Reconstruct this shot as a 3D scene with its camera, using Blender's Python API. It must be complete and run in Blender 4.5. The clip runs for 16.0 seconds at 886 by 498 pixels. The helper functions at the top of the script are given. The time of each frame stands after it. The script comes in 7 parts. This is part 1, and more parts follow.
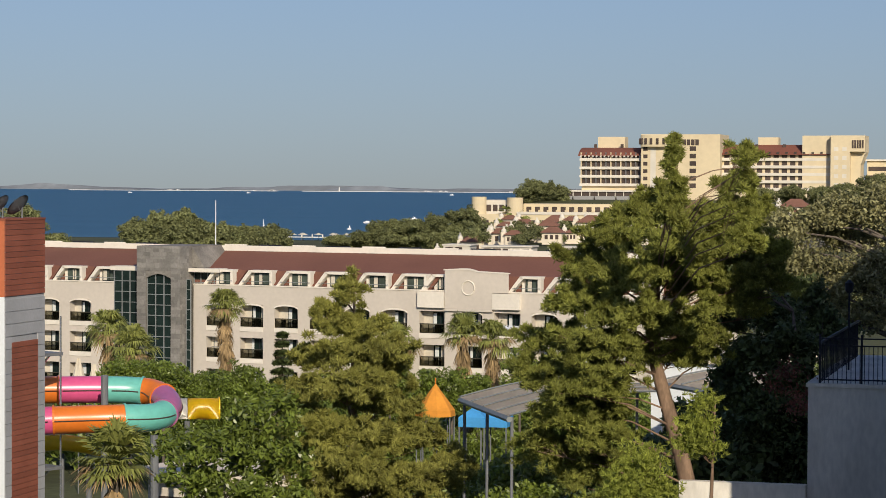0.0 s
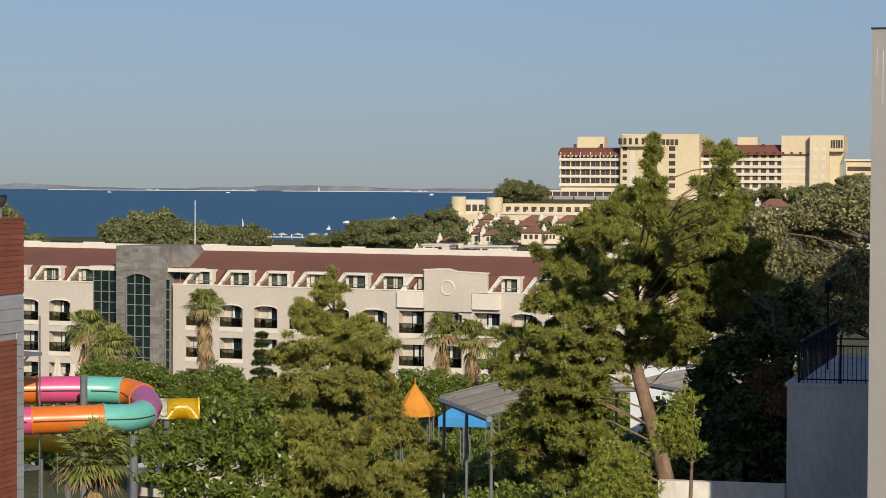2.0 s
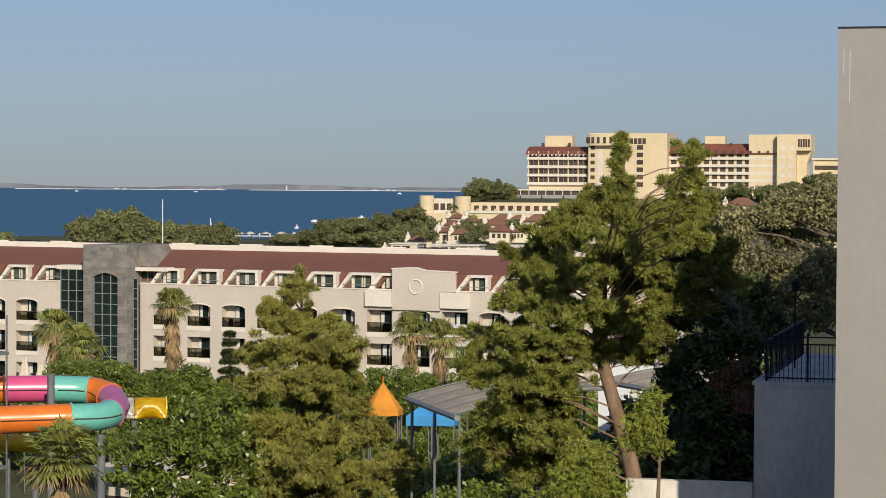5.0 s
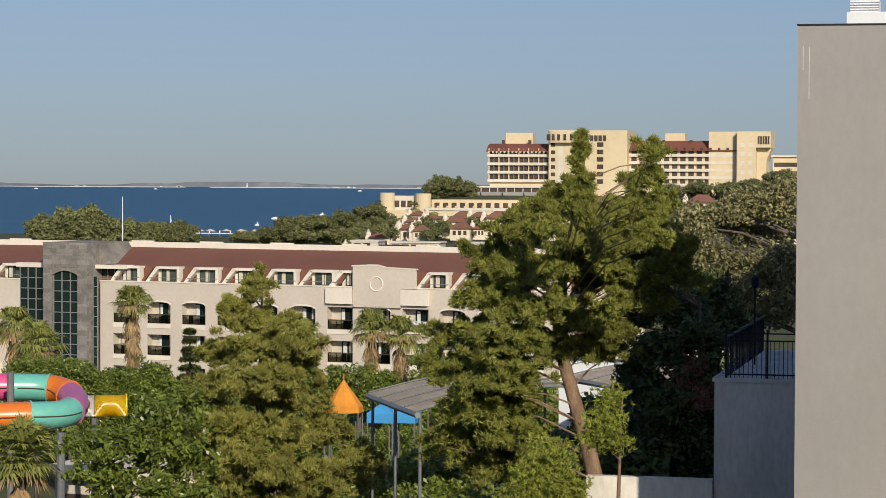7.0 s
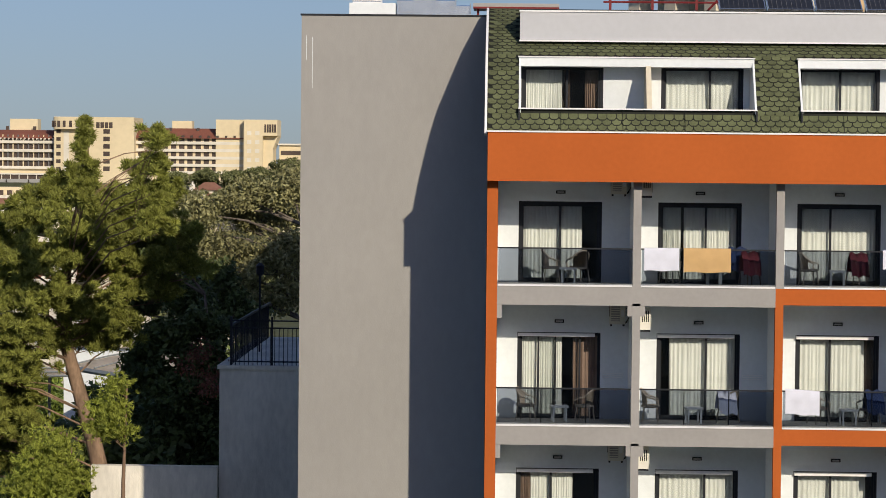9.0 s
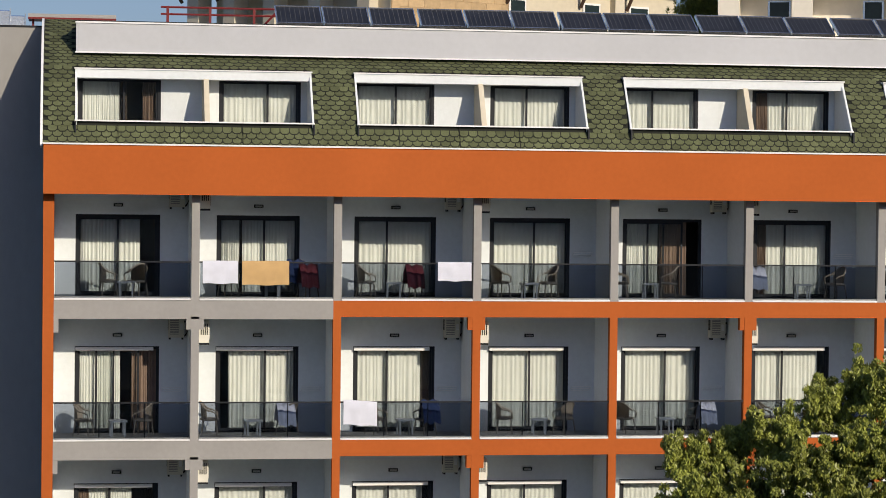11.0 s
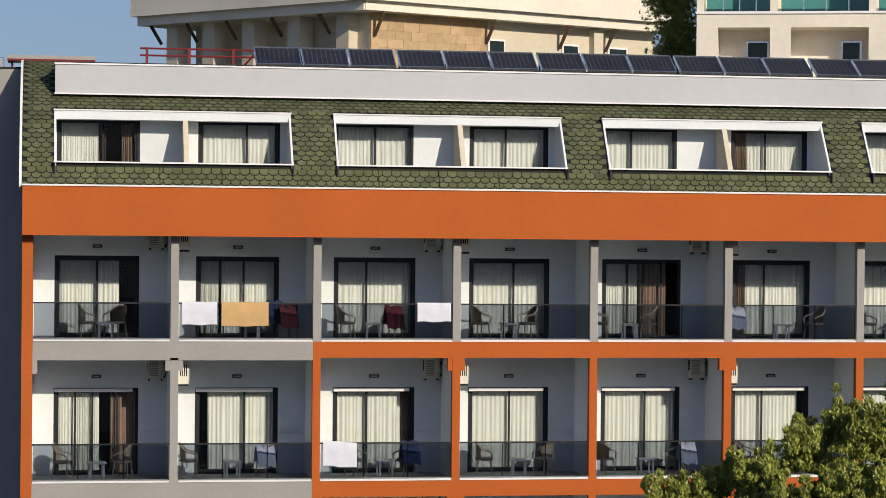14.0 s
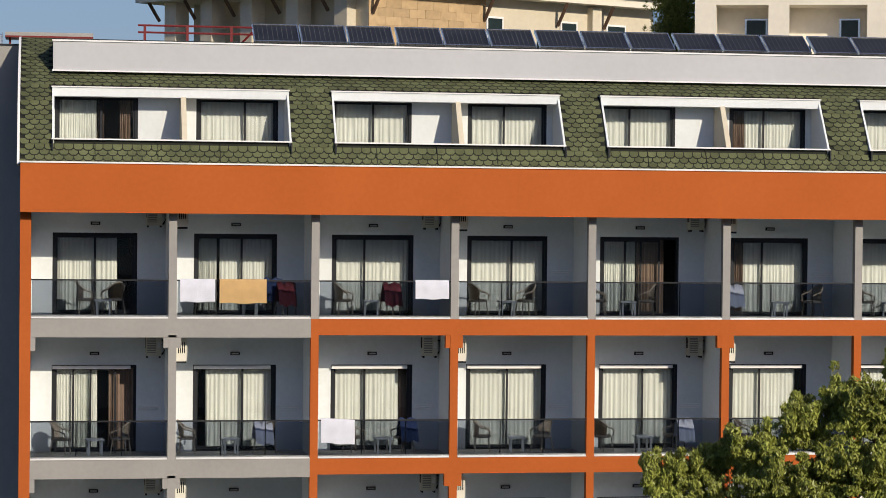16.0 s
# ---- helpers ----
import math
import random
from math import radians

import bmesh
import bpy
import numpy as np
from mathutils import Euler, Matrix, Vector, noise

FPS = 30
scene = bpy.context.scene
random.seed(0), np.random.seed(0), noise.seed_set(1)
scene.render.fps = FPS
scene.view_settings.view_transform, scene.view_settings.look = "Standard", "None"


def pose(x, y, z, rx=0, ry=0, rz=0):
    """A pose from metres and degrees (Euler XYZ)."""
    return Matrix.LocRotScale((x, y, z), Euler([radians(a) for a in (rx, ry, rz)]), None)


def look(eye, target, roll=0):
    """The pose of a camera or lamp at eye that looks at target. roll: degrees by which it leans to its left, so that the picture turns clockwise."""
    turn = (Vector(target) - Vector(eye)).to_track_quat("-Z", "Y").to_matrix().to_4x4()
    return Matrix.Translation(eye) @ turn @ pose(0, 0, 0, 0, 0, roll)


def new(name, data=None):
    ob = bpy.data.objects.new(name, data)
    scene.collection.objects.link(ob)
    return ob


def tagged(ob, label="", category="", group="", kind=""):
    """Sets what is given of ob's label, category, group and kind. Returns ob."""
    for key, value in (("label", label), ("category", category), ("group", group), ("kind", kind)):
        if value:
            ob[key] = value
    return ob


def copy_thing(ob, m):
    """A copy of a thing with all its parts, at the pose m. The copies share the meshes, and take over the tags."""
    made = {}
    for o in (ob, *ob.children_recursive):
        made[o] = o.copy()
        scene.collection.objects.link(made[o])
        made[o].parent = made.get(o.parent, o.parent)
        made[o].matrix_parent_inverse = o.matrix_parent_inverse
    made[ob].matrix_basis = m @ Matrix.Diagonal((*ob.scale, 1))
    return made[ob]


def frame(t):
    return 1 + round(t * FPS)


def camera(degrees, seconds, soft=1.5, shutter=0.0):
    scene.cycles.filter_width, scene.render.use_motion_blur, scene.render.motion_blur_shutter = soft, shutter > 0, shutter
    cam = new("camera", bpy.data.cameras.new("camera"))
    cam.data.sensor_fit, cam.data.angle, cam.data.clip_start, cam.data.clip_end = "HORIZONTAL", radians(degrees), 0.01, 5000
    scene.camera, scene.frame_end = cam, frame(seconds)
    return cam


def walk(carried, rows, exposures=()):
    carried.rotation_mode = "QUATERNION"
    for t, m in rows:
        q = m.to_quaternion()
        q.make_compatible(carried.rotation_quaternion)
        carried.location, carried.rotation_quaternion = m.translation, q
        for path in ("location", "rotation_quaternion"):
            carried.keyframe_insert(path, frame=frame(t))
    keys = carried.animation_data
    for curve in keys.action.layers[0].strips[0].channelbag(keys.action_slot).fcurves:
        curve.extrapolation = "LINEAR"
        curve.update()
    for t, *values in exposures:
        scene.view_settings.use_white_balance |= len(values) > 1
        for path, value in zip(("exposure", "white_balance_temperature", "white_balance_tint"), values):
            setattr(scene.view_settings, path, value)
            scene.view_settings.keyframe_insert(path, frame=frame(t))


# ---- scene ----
EYE, FACING = 20.5, 15.3
LENS = 20.84
cam = camera(LENS, 16.0, soft=0.85)
ROWS = [
    (0, -0.000, -1.627, 0.287),
    (0.5, 0.102, -1.637, 0.280),
    (1, 0.224, -1.646, 0.293),
    (1.5, 0.347, -1.642, 0.313),
    (2, 0.486, -1.628, 0.289),
    (2.5, 0.618, -1.646, 0.294),
    (3, 0.759, -1.645, 0.281),
    (3.5, 0.894, -1.645, 0.277),
    (4, 1.034, -1.644, 0.272),
    (6.5, 1.738, -1.684, 0.274),
    (7, 2.184, -1.713, 0.258),
    (7.5, 3.428, -1.782, 0.337),
    (8, 5.864, -1.835, 0.318),
    (8.5, 9.586, -1.891, 0.422),
    (9, 13.868, -1.920, 0.580),
    (9.5, 17.785, -1.930, 0.671),
    (10, 20.767, -1.913, 0.673),
    (10.2, 21.700, -1.882, 0.678),
    (11.25, 24.850, -1.330, 0.610),
    (12.3, 26.007, -0.643, 0.548),
    (12.5, 25.966, -0.521, 0.562),
    (13, 25.575, -0.334, 0.556),
    (13.5, 25.095, -0.364, 0.551),
    (14, 24.754, -0.535, 0.529),
    (14.5, 24.613, -0.742, 0.528),
    (15, 24.654, -0.928, 0.551),
    (15.5, 24.743, -1.029, 0.556),
    (16, 24.805, -1.071, 0.581),
]
REACH = 0.36  # the camera is held at arm's length and swings round the viewer


def held(az):
    a, a0 = radians(az - FACING), radians(1 - FACING)
    return REACH * (math.sin(a) - math.sin(a0)), REACH * (math.cos(a) - math.cos(a0))


walk(cam, [(t, pose(*held(az), EYE, 90 + pitch, 0, FACING - az) @ pose(0, 0, 0, 0, 0, lean)) for t, az, pitch, lean in ROWS])

# ---- daylight: a low sun from behind the viewer's right, clear hazy sky ----
SUN_TO = Vector((0.505, -1.0, 0.525)).normalized()
sun_data = bpy.data.lights.new("sun", "SUN")
sun_data.energy, sun_data.angle, sun_data.color = 4.0, radians(0.55), (1.0, 0.875, 0.69)
sun_ob = new("sun", sun_data)
sun_ob.matrix_world = look(SUN_TO * 100, (0, 0, 0))
world = bpy.data.worlds.new("sky")
scene.world = world
world.use_nodes = True
wn = world.node_tree
sky = wn.nodes.new("ShaderNodeTexSky")
sky.sky_type, sky.sun_disc = "NISHITA", False
sky.sun_elevation = math.asin(SUN_TO.z)
sky.sun_rotation = math.atan2(SUN_TO.x, SUN_TO.y)
sky.air_density, sky.dust_density, sky.ozone_density = 1.0, 1.0, 4.0
wn.nodes["Background"].inputs[1].default_value = 0.072
tint = wn.nodes.new("ShaderNodeVectorMath")
tint.operation = "MULTIPLY"
tint.inputs[1].default_value = (0.98, 0.95, 1.12)
wn.links.new(sky.outputs[0], tint.inputs[0])
coord, lift = wn.nodes.new("ShaderNodeTexCoord"), wn.nodes.new("ShaderNodeMapping")
lift.inputs["Location"].default_value, lift.inputs["Scale"].default_value = (0, 0, 0.032), (1, 1, 0.7)  # thick even haze along the horizon
wn.links.new(coord.outputs["Generated"], lift.inputs[0])
wn.links.new(lift.outputs[0], sky.inputs[0])
wn.links.new(tint.outputs[0], wn.nodes["Background"].inputs[0])
scene.view_settings.exposure = 0.0

# ---- materials ----
def mat(name, color, rough=0.8, vary=0.12, scale=1.5, fine=18.0, bump=0.0, bump_scale=40.0, metal=0.0, stretch=(1, 1, 1), spec=0.3, rand=0.0, island=0.0, trans=0.0):
    """Paint, stone, leaf and the like: a base colour with two scales of variation and a fine relief."""
    m = bpy.data.materials.new(name)
    m.use_nodes = True
    nt = m.node_tree
    n, l = nt.nodes, nt.links
    b = n["Principled BSDF"]
    b.inputs["Roughness"].default_value, b.inputs["Metallic"].default_value = rough, metal
    b.inputs["Specular IOR Level"].default_value = spec
    geo = n.new("ShaderNodeNewGeometry")
    mp = n.new("ShaderNodeMapping")
    mp.inputs["Scale"].default_value = stretch
    l.new(geo.outputs["Position"], mp.inputs["Vector"])
    last = None
    for sc, amp in ((scale, vary), (fine, vary * 0.6)):
        t = n.new("ShaderNodeTexNoise")
        t.inputs["Scale"].default_value, t.inputs["Detail"].default_value = sc, 5.0
        l.new(mp.outputs[0], t.inputs["Vector"])
        r = n.new("ShaderNodeMapRange")
        r.inputs["From Min"].default_value, r.inputs["From Max"].default_value = 0.3, 0.7
        r.inputs["To Min"].default_value, r.inputs["To Max"].default_value = 1 - amp, 1 + amp
        l.new(t.outputs[0], r.inputs["Value"])
        last = r if last is None else mul(n, l, last, r)
    if rand:
        info = n.new("ShaderNodeObjectInfo")
        r = n.new("ShaderNodeMapRange")
        r.inputs["To Min"].default_value, r.inputs["To Max"].default_value = 1 - rand, 1 + rand
        l.new(info.outputs["Random"], r.inputs["Value"])
        last = mul(n, l, last, r)
    if island:
        r = n.new("ShaderNodeMapRange")
        r.inputs["To Min"].default_value, r.inputs["To Max"].default_value = 1 - island, 1 + island
        l.new(geo.outputs["Random Per Island"], r.inputs["Value"])
        last = mul(n, l, last, r)
    mix = n.new("ShaderNodeVectorMath")
    mix.operation = "SCALE"
    mix.inputs[0].default_value = color
    l.new(last.outputs[0], mix.inputs["Scale"])
    l.new(mix.outputs[0], b.inputs["Base Color"])
    if bump:
        t = n.new("ShaderNodeTexNoise")
        t.inputs["Scale"].default_value, t.inputs["Detail"].default_value = bump_scale, 4.0
        l.new(mp.outputs[0], t.inputs["Vector"])
        bp = n.new("ShaderNodeBump")
        bp.inputs["Strength"].default_value, bp.inputs["Distance"].default_value = bump, 0.02
        l.new(t.outputs[0], bp.inputs["Height"])
        l.new(bp.outputs[0], b.inputs["Normal"])
    if trans:
        tr = n.new("ShaderNodeBsdfTranslucent")
        l.new(mix.outputs[0], tr.inputs["Color"])
        ms = n.new("ShaderNodeMixShader")
        ms.inputs[0].default_value = trans
        l.new(b.outputs[0], ms.inputs[1])
        l.new(tr.outputs[0], ms.inputs[2])
        l.new(ms.outputs[0], n["Material Output"].inputs["Surface"])
    return m


def mul(n, l, a, b):
    m = n.new("ShaderNodeMath")
    m.operation = "MULTIPLY"
    l.new(a.outputs[0], m.inputs[0])
    l.new(b.outputs[0], m.inputs[1])
    return m


def glass(name, color, alpha, rough=0.03):
    """Tinted pane: partly clear, with a sharp reflection."""
    m = bpy.data.materials.new(name)
    m.use_nodes = True
    n, l = m.node_tree.nodes, m.node_tree.links
    tr, gl, mx, fr = n.new("ShaderNodeBsdfTransparent"), n.new("ShaderNodeBsdfGlossy"), n.new("ShaderNodeMixShader"), n.new("ShaderNodeFresnel")
    tr.inputs[0].default_value = (*color, 1)
    gl.inputs["Roughness"].default_value = rough
    fr.inputs["IOR"].default_value = alpha
    l.new(fr.outputs[0], mx.inputs[0])
    l.new(tr.outputs[0], mx.inputs[1])
    l.new(gl.outputs[0], mx.inputs[2])
    l.new(mx.outputs[0], n["Material Output"].inputs["Surface"])
    return m


M = dict(
    white=mat("white_render", (0.71, 0.75, 0.77), 0.85, 0.05, 0.6, 9, 0.15),
    offwhite=mat("offwhite_render", (0.485, 0.495, 0.52), 0.85, 0.04, 0.4, 7, 0.12),
    grey=mat("grey_render", (0.325, 0.316, 0.30), 0.85, 0.05, 0.35, 6, 0.15, stretch=(1, 1, 0.5)),
    greypost=mat("mid_grey_render", (0.33, 0.32, 0.31), 0.85, 0.06, 0.8, 8, 0.1),
    orange=mat("orange_render", (0.45, 0.113, 0.027), 0.85, 0.05, 0.5, 8, 0.1, spec=0.1),
    darktrim=mat("anthracite_metal", (0.014, 0.016, 0.021), 0.55, 0.15, 3, 30),
    whitemetal=mat("white_metal", (0.8, 0.8, 0.8), 0.4, 0.05, 2, 20),
    shingle=mat("green_shingle", (0.105, 0.118, 0.058), 0.9, 0.22, 2.0, 60, 0.5, 120, island=0.22, rand=0.1),
    # roof felt, and the shadow lines drawn below the shingles
    underlay_shade=mat("felt_and_shadow_line", (0.02, 0.022, 0.018), 0.95, 0.2),
    glass=glass("rail_glass", (0.57, 0.605, 0.655), 1.45),
    pane=glass("window_pane", (0.93, 0.94, 0.93), 1.55),
    curtain=mat("cream_curtain", (0.665, 0.69, 0.67), 0.9, 0.06, 3, 30),
    drape=mat("brown_drape", (0.20, 0.145, 0.115), 0.9, 0.1, 3, 30),
    # near black: the rooms' dimness is put into this colour
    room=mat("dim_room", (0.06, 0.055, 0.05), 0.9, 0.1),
    floor=mat("balcony_tile", (0.35, 0.33, 0.30), 0.6, 0.1, 3, 20),
    cane=mat("taupe_cane", (0.33, 0.28, 0.22), 0.7, 0.15, 8, 60, 0.4, 150, rand=0.3),
    plastic=mat("white_plastic", (0.7, 0.7, 0.68), 0.5, 0.05),
    towel=mat("white_towel", (0.70, 0.72, 0.82), 0.95, 0.05, 4, 50, 0.5, 120),
    towel_peach=mat("peach_towel", (0.58, 0.38, 0.175), 0.95, 0.06, 4, 50, 0.5, 120),
    ac=mat("ivory_casing", (0.70, 0.68, 0.60), 0.5, 0.05),
    black=mat("black_plastic", (0.015, 0.015, 0.016), 0.5, 0.1),
    steel=mat("galvanised_steel", (0.75, 0.77, 0.78), 0.25, 0.12, 2, 25, 0.1, 20, metal=0.9),
    redpaint=mat("red_steel_paint", (0.15, 0.014, 0.014), 0.5, 0.1),
    solar=mat("solar_glass", (0.02, 0.022, 0.028), 0.4, 0.2, 1.5, 10, spec=0.4),
    concrete=mat("concrete_render", (0.72, 0.685, 0.61), 0.9, 0.16, 0.6, 7, 0.4, 30, stretch=(1, 1, 0.35)),
    cream=mat("cream_render", (0.62, 0.56, 0.44), 0.85, 0.07, 0.4, 5),
    beige=mat("beige_render", (0.60, 0.545, 0.465), 0.85, 0.06, 0.15, 3),
    roofred=mat("brown_red_roof", (0.19, 0.085, 0.06), 0.85, 0.08, 0.2, 4),
    stone=mat("grey_stone_cladding", (0.22, 0.205, 0.18), 0.85, 0.3, 0.6, 5, 0.4, 10),
    sea=None, ground=mat("dry_garden_ground", (0.075, 0.08, 0.03), 0.95, 0.35, 0.05, 1.0, 0.5, 3),
)


def sea_mat():
    m = bpy.data.materials.new("sea_water")
    m.use_nodes = True
    n, l = m.node_tree.nodes, m.node_tree.links
    b = n["Principled BSDF"]
    geo, mp = n.new("ShaderNodeNewGeometry"), n.new("ShaderNodeMapping")
    mp.inputs["Scale"].default_value = (0.004, 0.012, 1)
    l.new(geo.outputs["Position"], mp.inputs[0])
    t = n.new("ShaderNodeTexNoise")
    t.inputs["Scale"].default_value, t.inputs["Detail"].default_value = 1.0, 6.0
    l.new(mp.outputs[0], t.inputs["Vector"])
    cr = n.new("ShaderNodeValToRGB")
    cr.color_ramp.elements[0].position, cr.color_ramp.elements[1].position = 0.35, 0.7
    cr.color_ramp.elements[0].color, cr.color_ramp.elements[1].color = (0.030, 0.105, 0.185, 1), (0.042, 0.13, 0.21, 1)
    l.new(t.outputs[0], cr.inputs[0])
    l.new(cr.outputs[0], b.inputs["Base Color"])
    b.inputs["Roughness"].default_value, b.inputs["Specular IOR Level"].default_value = 0.5, 0.25
    w = n.new("ShaderNodeTexNoise")
    w.inputs["Scale"].default_value, w.inputs["Detail"].default_value = 0.6, 6.0
    l.new(geo.outputs["Position"], w.inputs["Vector"])
    bp = n.new("ShaderNodeBump")
    bp.inputs["Strength"].default_value, bp.inputs["Distance"].default_value = 1.0, 0.8
    l.new(w.outputs[0], bp.inputs["Height"])
    l.new(bp.outputs[0], b.inputs["Normal"])
    return m


M["sea"] = sea_mat()


# ---- building helpers ----
def box(bm, x0, x1, y0, y1, z0, z1):
    vs = [bm.verts.new((x, y, z)) for z in (z0, z1) for x, y in ((x0, y0), (x1, y0), (x1, y1), (x0, y1))]
    for f in ((3, 2, 1, 0), (4, 5, 6, 7), (0, 1, 5, 4), (1, 2, 6, 5), (2, 3, 7, 6), (3, 0, 4, 7)):
        bm.faces.new([vs[i] for i in f])
    return bm


def boxes(*many):
    bm = bmesh.new()
    for b in many:
        box(bm, *b)
    return bm


def prism(pts, lo, hi, axis="x", bm=None):
    """A closed outline pushed from lo to hi along an axis. For x the outline is (y, z); for y (x, z); for z (x, y)."""
    bm = bm or bmesh.new()
    put = {"x": lambda p, a: (a, p[0], p[1]), "y": lambda p, a: (p[0], a, p[1]), "z": lambda p, a: (p[0], p[1], a)}[axis]
    r0, r1 = [bm.verts.new(put(p, lo)) for p in pts], [bm.verts.new(put(p, hi)) for p in pts]
    bm.faces.new(r0[::-1]), bm.faces.new(r1)
    for i in range(len(pts)):
        j = (i + 1) % len(pts)
        bm.faces.new((r0[i], r0[j], r1[j], r1[i]))
    return bm


def tube(bm, pts, radii, sides=8, caps=True):
    """A round bar along points; radii one number or one a point."""
    pts = [Vector(p) for p in pts]
    if not isinstance(radii, (list, tuple)):
        radii = [radii] * len(pts)
    rings = []
    for i, p in enumerate(pts):
        d = (pts[min(i + 1, len(pts) - 1)] - pts[max(i - 1, 0)]).normalized()
        a = d.cross(Vector((0, 0, 1)) if abs(d.z) < 0.95 else Vector((1, 0, 0))).normalized()
        b = d.cross(a)
        rings.append([bm.verts.new(p + (a * math.cos(k * math.tau / sides) + b * math.sin(k * math.tau / sides)) * radii[i]) for k in range(sides)])
    for r, s in zip(rings, rings[1:]):
        for k in range(sides):
            bm.faces.new((r[k], r[(k + 1) % sides], s[(k + 1) % sides], s[k]))
    if caps:
        bm.faces.new(rings[0][::-1]), bm.faces.new(rings[-1])
    return bm


def finish(name, bm, material, smooth=False):
    bmesh.ops.recalc_face_normals(bm, faces=bm.faces)
    me = bpy.data.meshes.new(name)
    bm.to_mesh(me)
    bm.free()
    me.materials.append(material)
    if smooth:
        me.shade_smooth()
    return me


def part(name, bm, material, parent, label="", smooth=False, m=None):
    me = bm if isinstance(bm, bpy.types.Mesh) else finish(name, bm, material, smooth)
    ob = new(name, me)
    ob.parent = parent
    if m is not None:
        ob.matrix_basis = m
    return tagged(ob, label)


def thing(name, label, category, x=0.0, y=0.0, z=0.0, rz=0.0, group="", kind=""):
    ob = new(name)
    ob.matrix_basis = pose(x, y, z, 0, 0, rz)
    return tagged(ob, label, category, group, kind)


def solid(name, bm, material, label, category, m=None, group="", kind="", smooth=False):
    ob = new(name, finish(name, bm, material, smooth))
    if m is not None:
        ob.matrix_basis = m
    return tagged(ob, label, category, group, kind)


def mesh_np(name, verts, faces, material, smooth=False):
    me = bpy.data.meshes.new(name)
    me.from_pydata(verts, [], faces)
    me.materials.append(material)
    if smooth:
        me.shade_smooth()
    return me

# ---- plain unseen block added behind the viewer to cut the sky's fill light ----
own = thing("viewer_building", "plain cream block added unseen behind the viewer, cutting sky fill", "building", 0, -2, 0)
part("wall", boxes((-45, 75, -14, 0, -1, 30)), M["cream"], own)

# ---- ground, sea and the far shore ----
def ramp(v):
    v = min(max(v, 0.0), 1.0)
    return v * v * (3 - 2 * v)


def land(x, y):
    """Height of the ground: a flat garden, a bank behind the hotel, a headland above the sea."""
    bank = 8.0 * ramp((x + 24) / 9) * ramp((150 - y) / 30) * ramp((y - 62.5) / 1.5)
    head = ramp((x + 0.285 * y) / (0.05 * abs(y) + 1)) * (6.0 * ramp((y - 430) / 110) + 8.0 * ramp((y - 765) / 90))
    shore = 800 + 20 * noise.noise((x * 0.01, 3.1, 0)) + 130 * ramp((x + 0.275 * y) / 40)
    return bank + head + 0.25 * noise.noise((x * 0.05, y * 0.05, 0)) - 24.0 * ramp((y - shore) / 30) - 0.3


xs = list(np.arange(-3000, -300, 150)) + list(np.arange(-300, -120, 12)) + list(np.arange(-120, 60, 3)) + list(np.arange(60, 300, 20)) + list(np.arange(300, 3001, 150))
ys = list(np.arange(-600, 0, 60)) + list(np.arange(0, 60, 10)) + list(np.arange(60, 70, 1)) + list(np.arange(70, 160, 4)) + list(np.arange(160, 420, 20)) + list(np.arange(420, 960, 10)) + list(np.arange(960, 1500, 30))
verts = [(x, y, land(x, y)) for y in ys for x in xs]
nx = len(xs)
faces = [(j * nx + i, j * nx + i + 1, (j + 1) * nx + i + 1, (j + 1) * nx + i) for j in range(len(ys) - 1) for i in range(nx - 1)]
tagged(new("ground", mesh_np("ground", verts, faces, M["ground"], True)), "dry planted ground of the resort gardens and headland", "ground", kind="structure")
solid("sea", prism([(-4900, 600), (4900, 600), (4900, 4960), (-4900, 4960)], -30, -1, "z"), M["sea"], "calm deep blue sea to the horizon", "sea", kind="structure")

# wooded shore turned blue-grey: distance haze is put into its colour
M["far_land"] = mat("far_hazed_shore", (0.19, 0.21, 0.225), 0.95, 0.25, 0.004, 0.03)
M["far_pale"] = mat("far_white_walls", (0.6, 0.6, 0.58), 0.9, 0.1)


def far_shore(name, label, x0, x1, y, peak, seed):
    n = 60
    top = []
    for i in range(n + 1):
        k = i / n
        top.append((x0 + (x1 - x0) * k, max(0.6, peak * (0.55 + 0.8 * noise.noise((k * 4, seed, 0)) + 0.25 * noise.noise((k * 22, seed, 1))) * ramp(k * 6) * ramp((1 - k) * 5 + 0.25))))
    bm = bmesh.new()
    lo = [bm.verts.new((x, y - 20, -1.2)) for x, _ in top]
    hi = [bm.verts.new((x, y, z - 1)) for x, z in top]
    bk = [bm.verts.new((x, y + 250, -1.2)) for x, _ in top]
    for i in range(n):
        bm.faces.new((lo[i], lo[i + 1], hi[i + 1], hi[i])), bm.faces.new((hi[i], hi[i + 1], bk[i + 1], bk[i]))
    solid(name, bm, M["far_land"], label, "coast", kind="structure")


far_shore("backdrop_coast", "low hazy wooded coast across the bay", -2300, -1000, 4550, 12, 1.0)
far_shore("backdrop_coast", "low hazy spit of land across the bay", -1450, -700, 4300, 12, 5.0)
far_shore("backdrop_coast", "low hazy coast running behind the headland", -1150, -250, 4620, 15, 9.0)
for a, b, y in ((-1900, -1480, 4240), (-1430, -980, 4236), (-930, -560, 4244)):
    solid("far_beach", boxes((a, b, y, y + 6, -1.1, 0.15)), M["far_pale"], "thin pale strand along the far coast", "beach", group="far strands")
rng = np.random.default_rng(5)
for k in range(14):
    x = -2050 + 1250 * rng.random()
    w, h = rng.uniform(4, 9), rng.uniform(1.2, 2.2)
    solid("far_house", boxes((x, x + w, 4270, 4280, -1.1, h * 0.8), (x + w * 0.3, x + w * 0.6, 4271, 4279, h * 0.8, h)), M["far_pale"], "tiny pale building on the far coast", "building", group="far coast buildings")
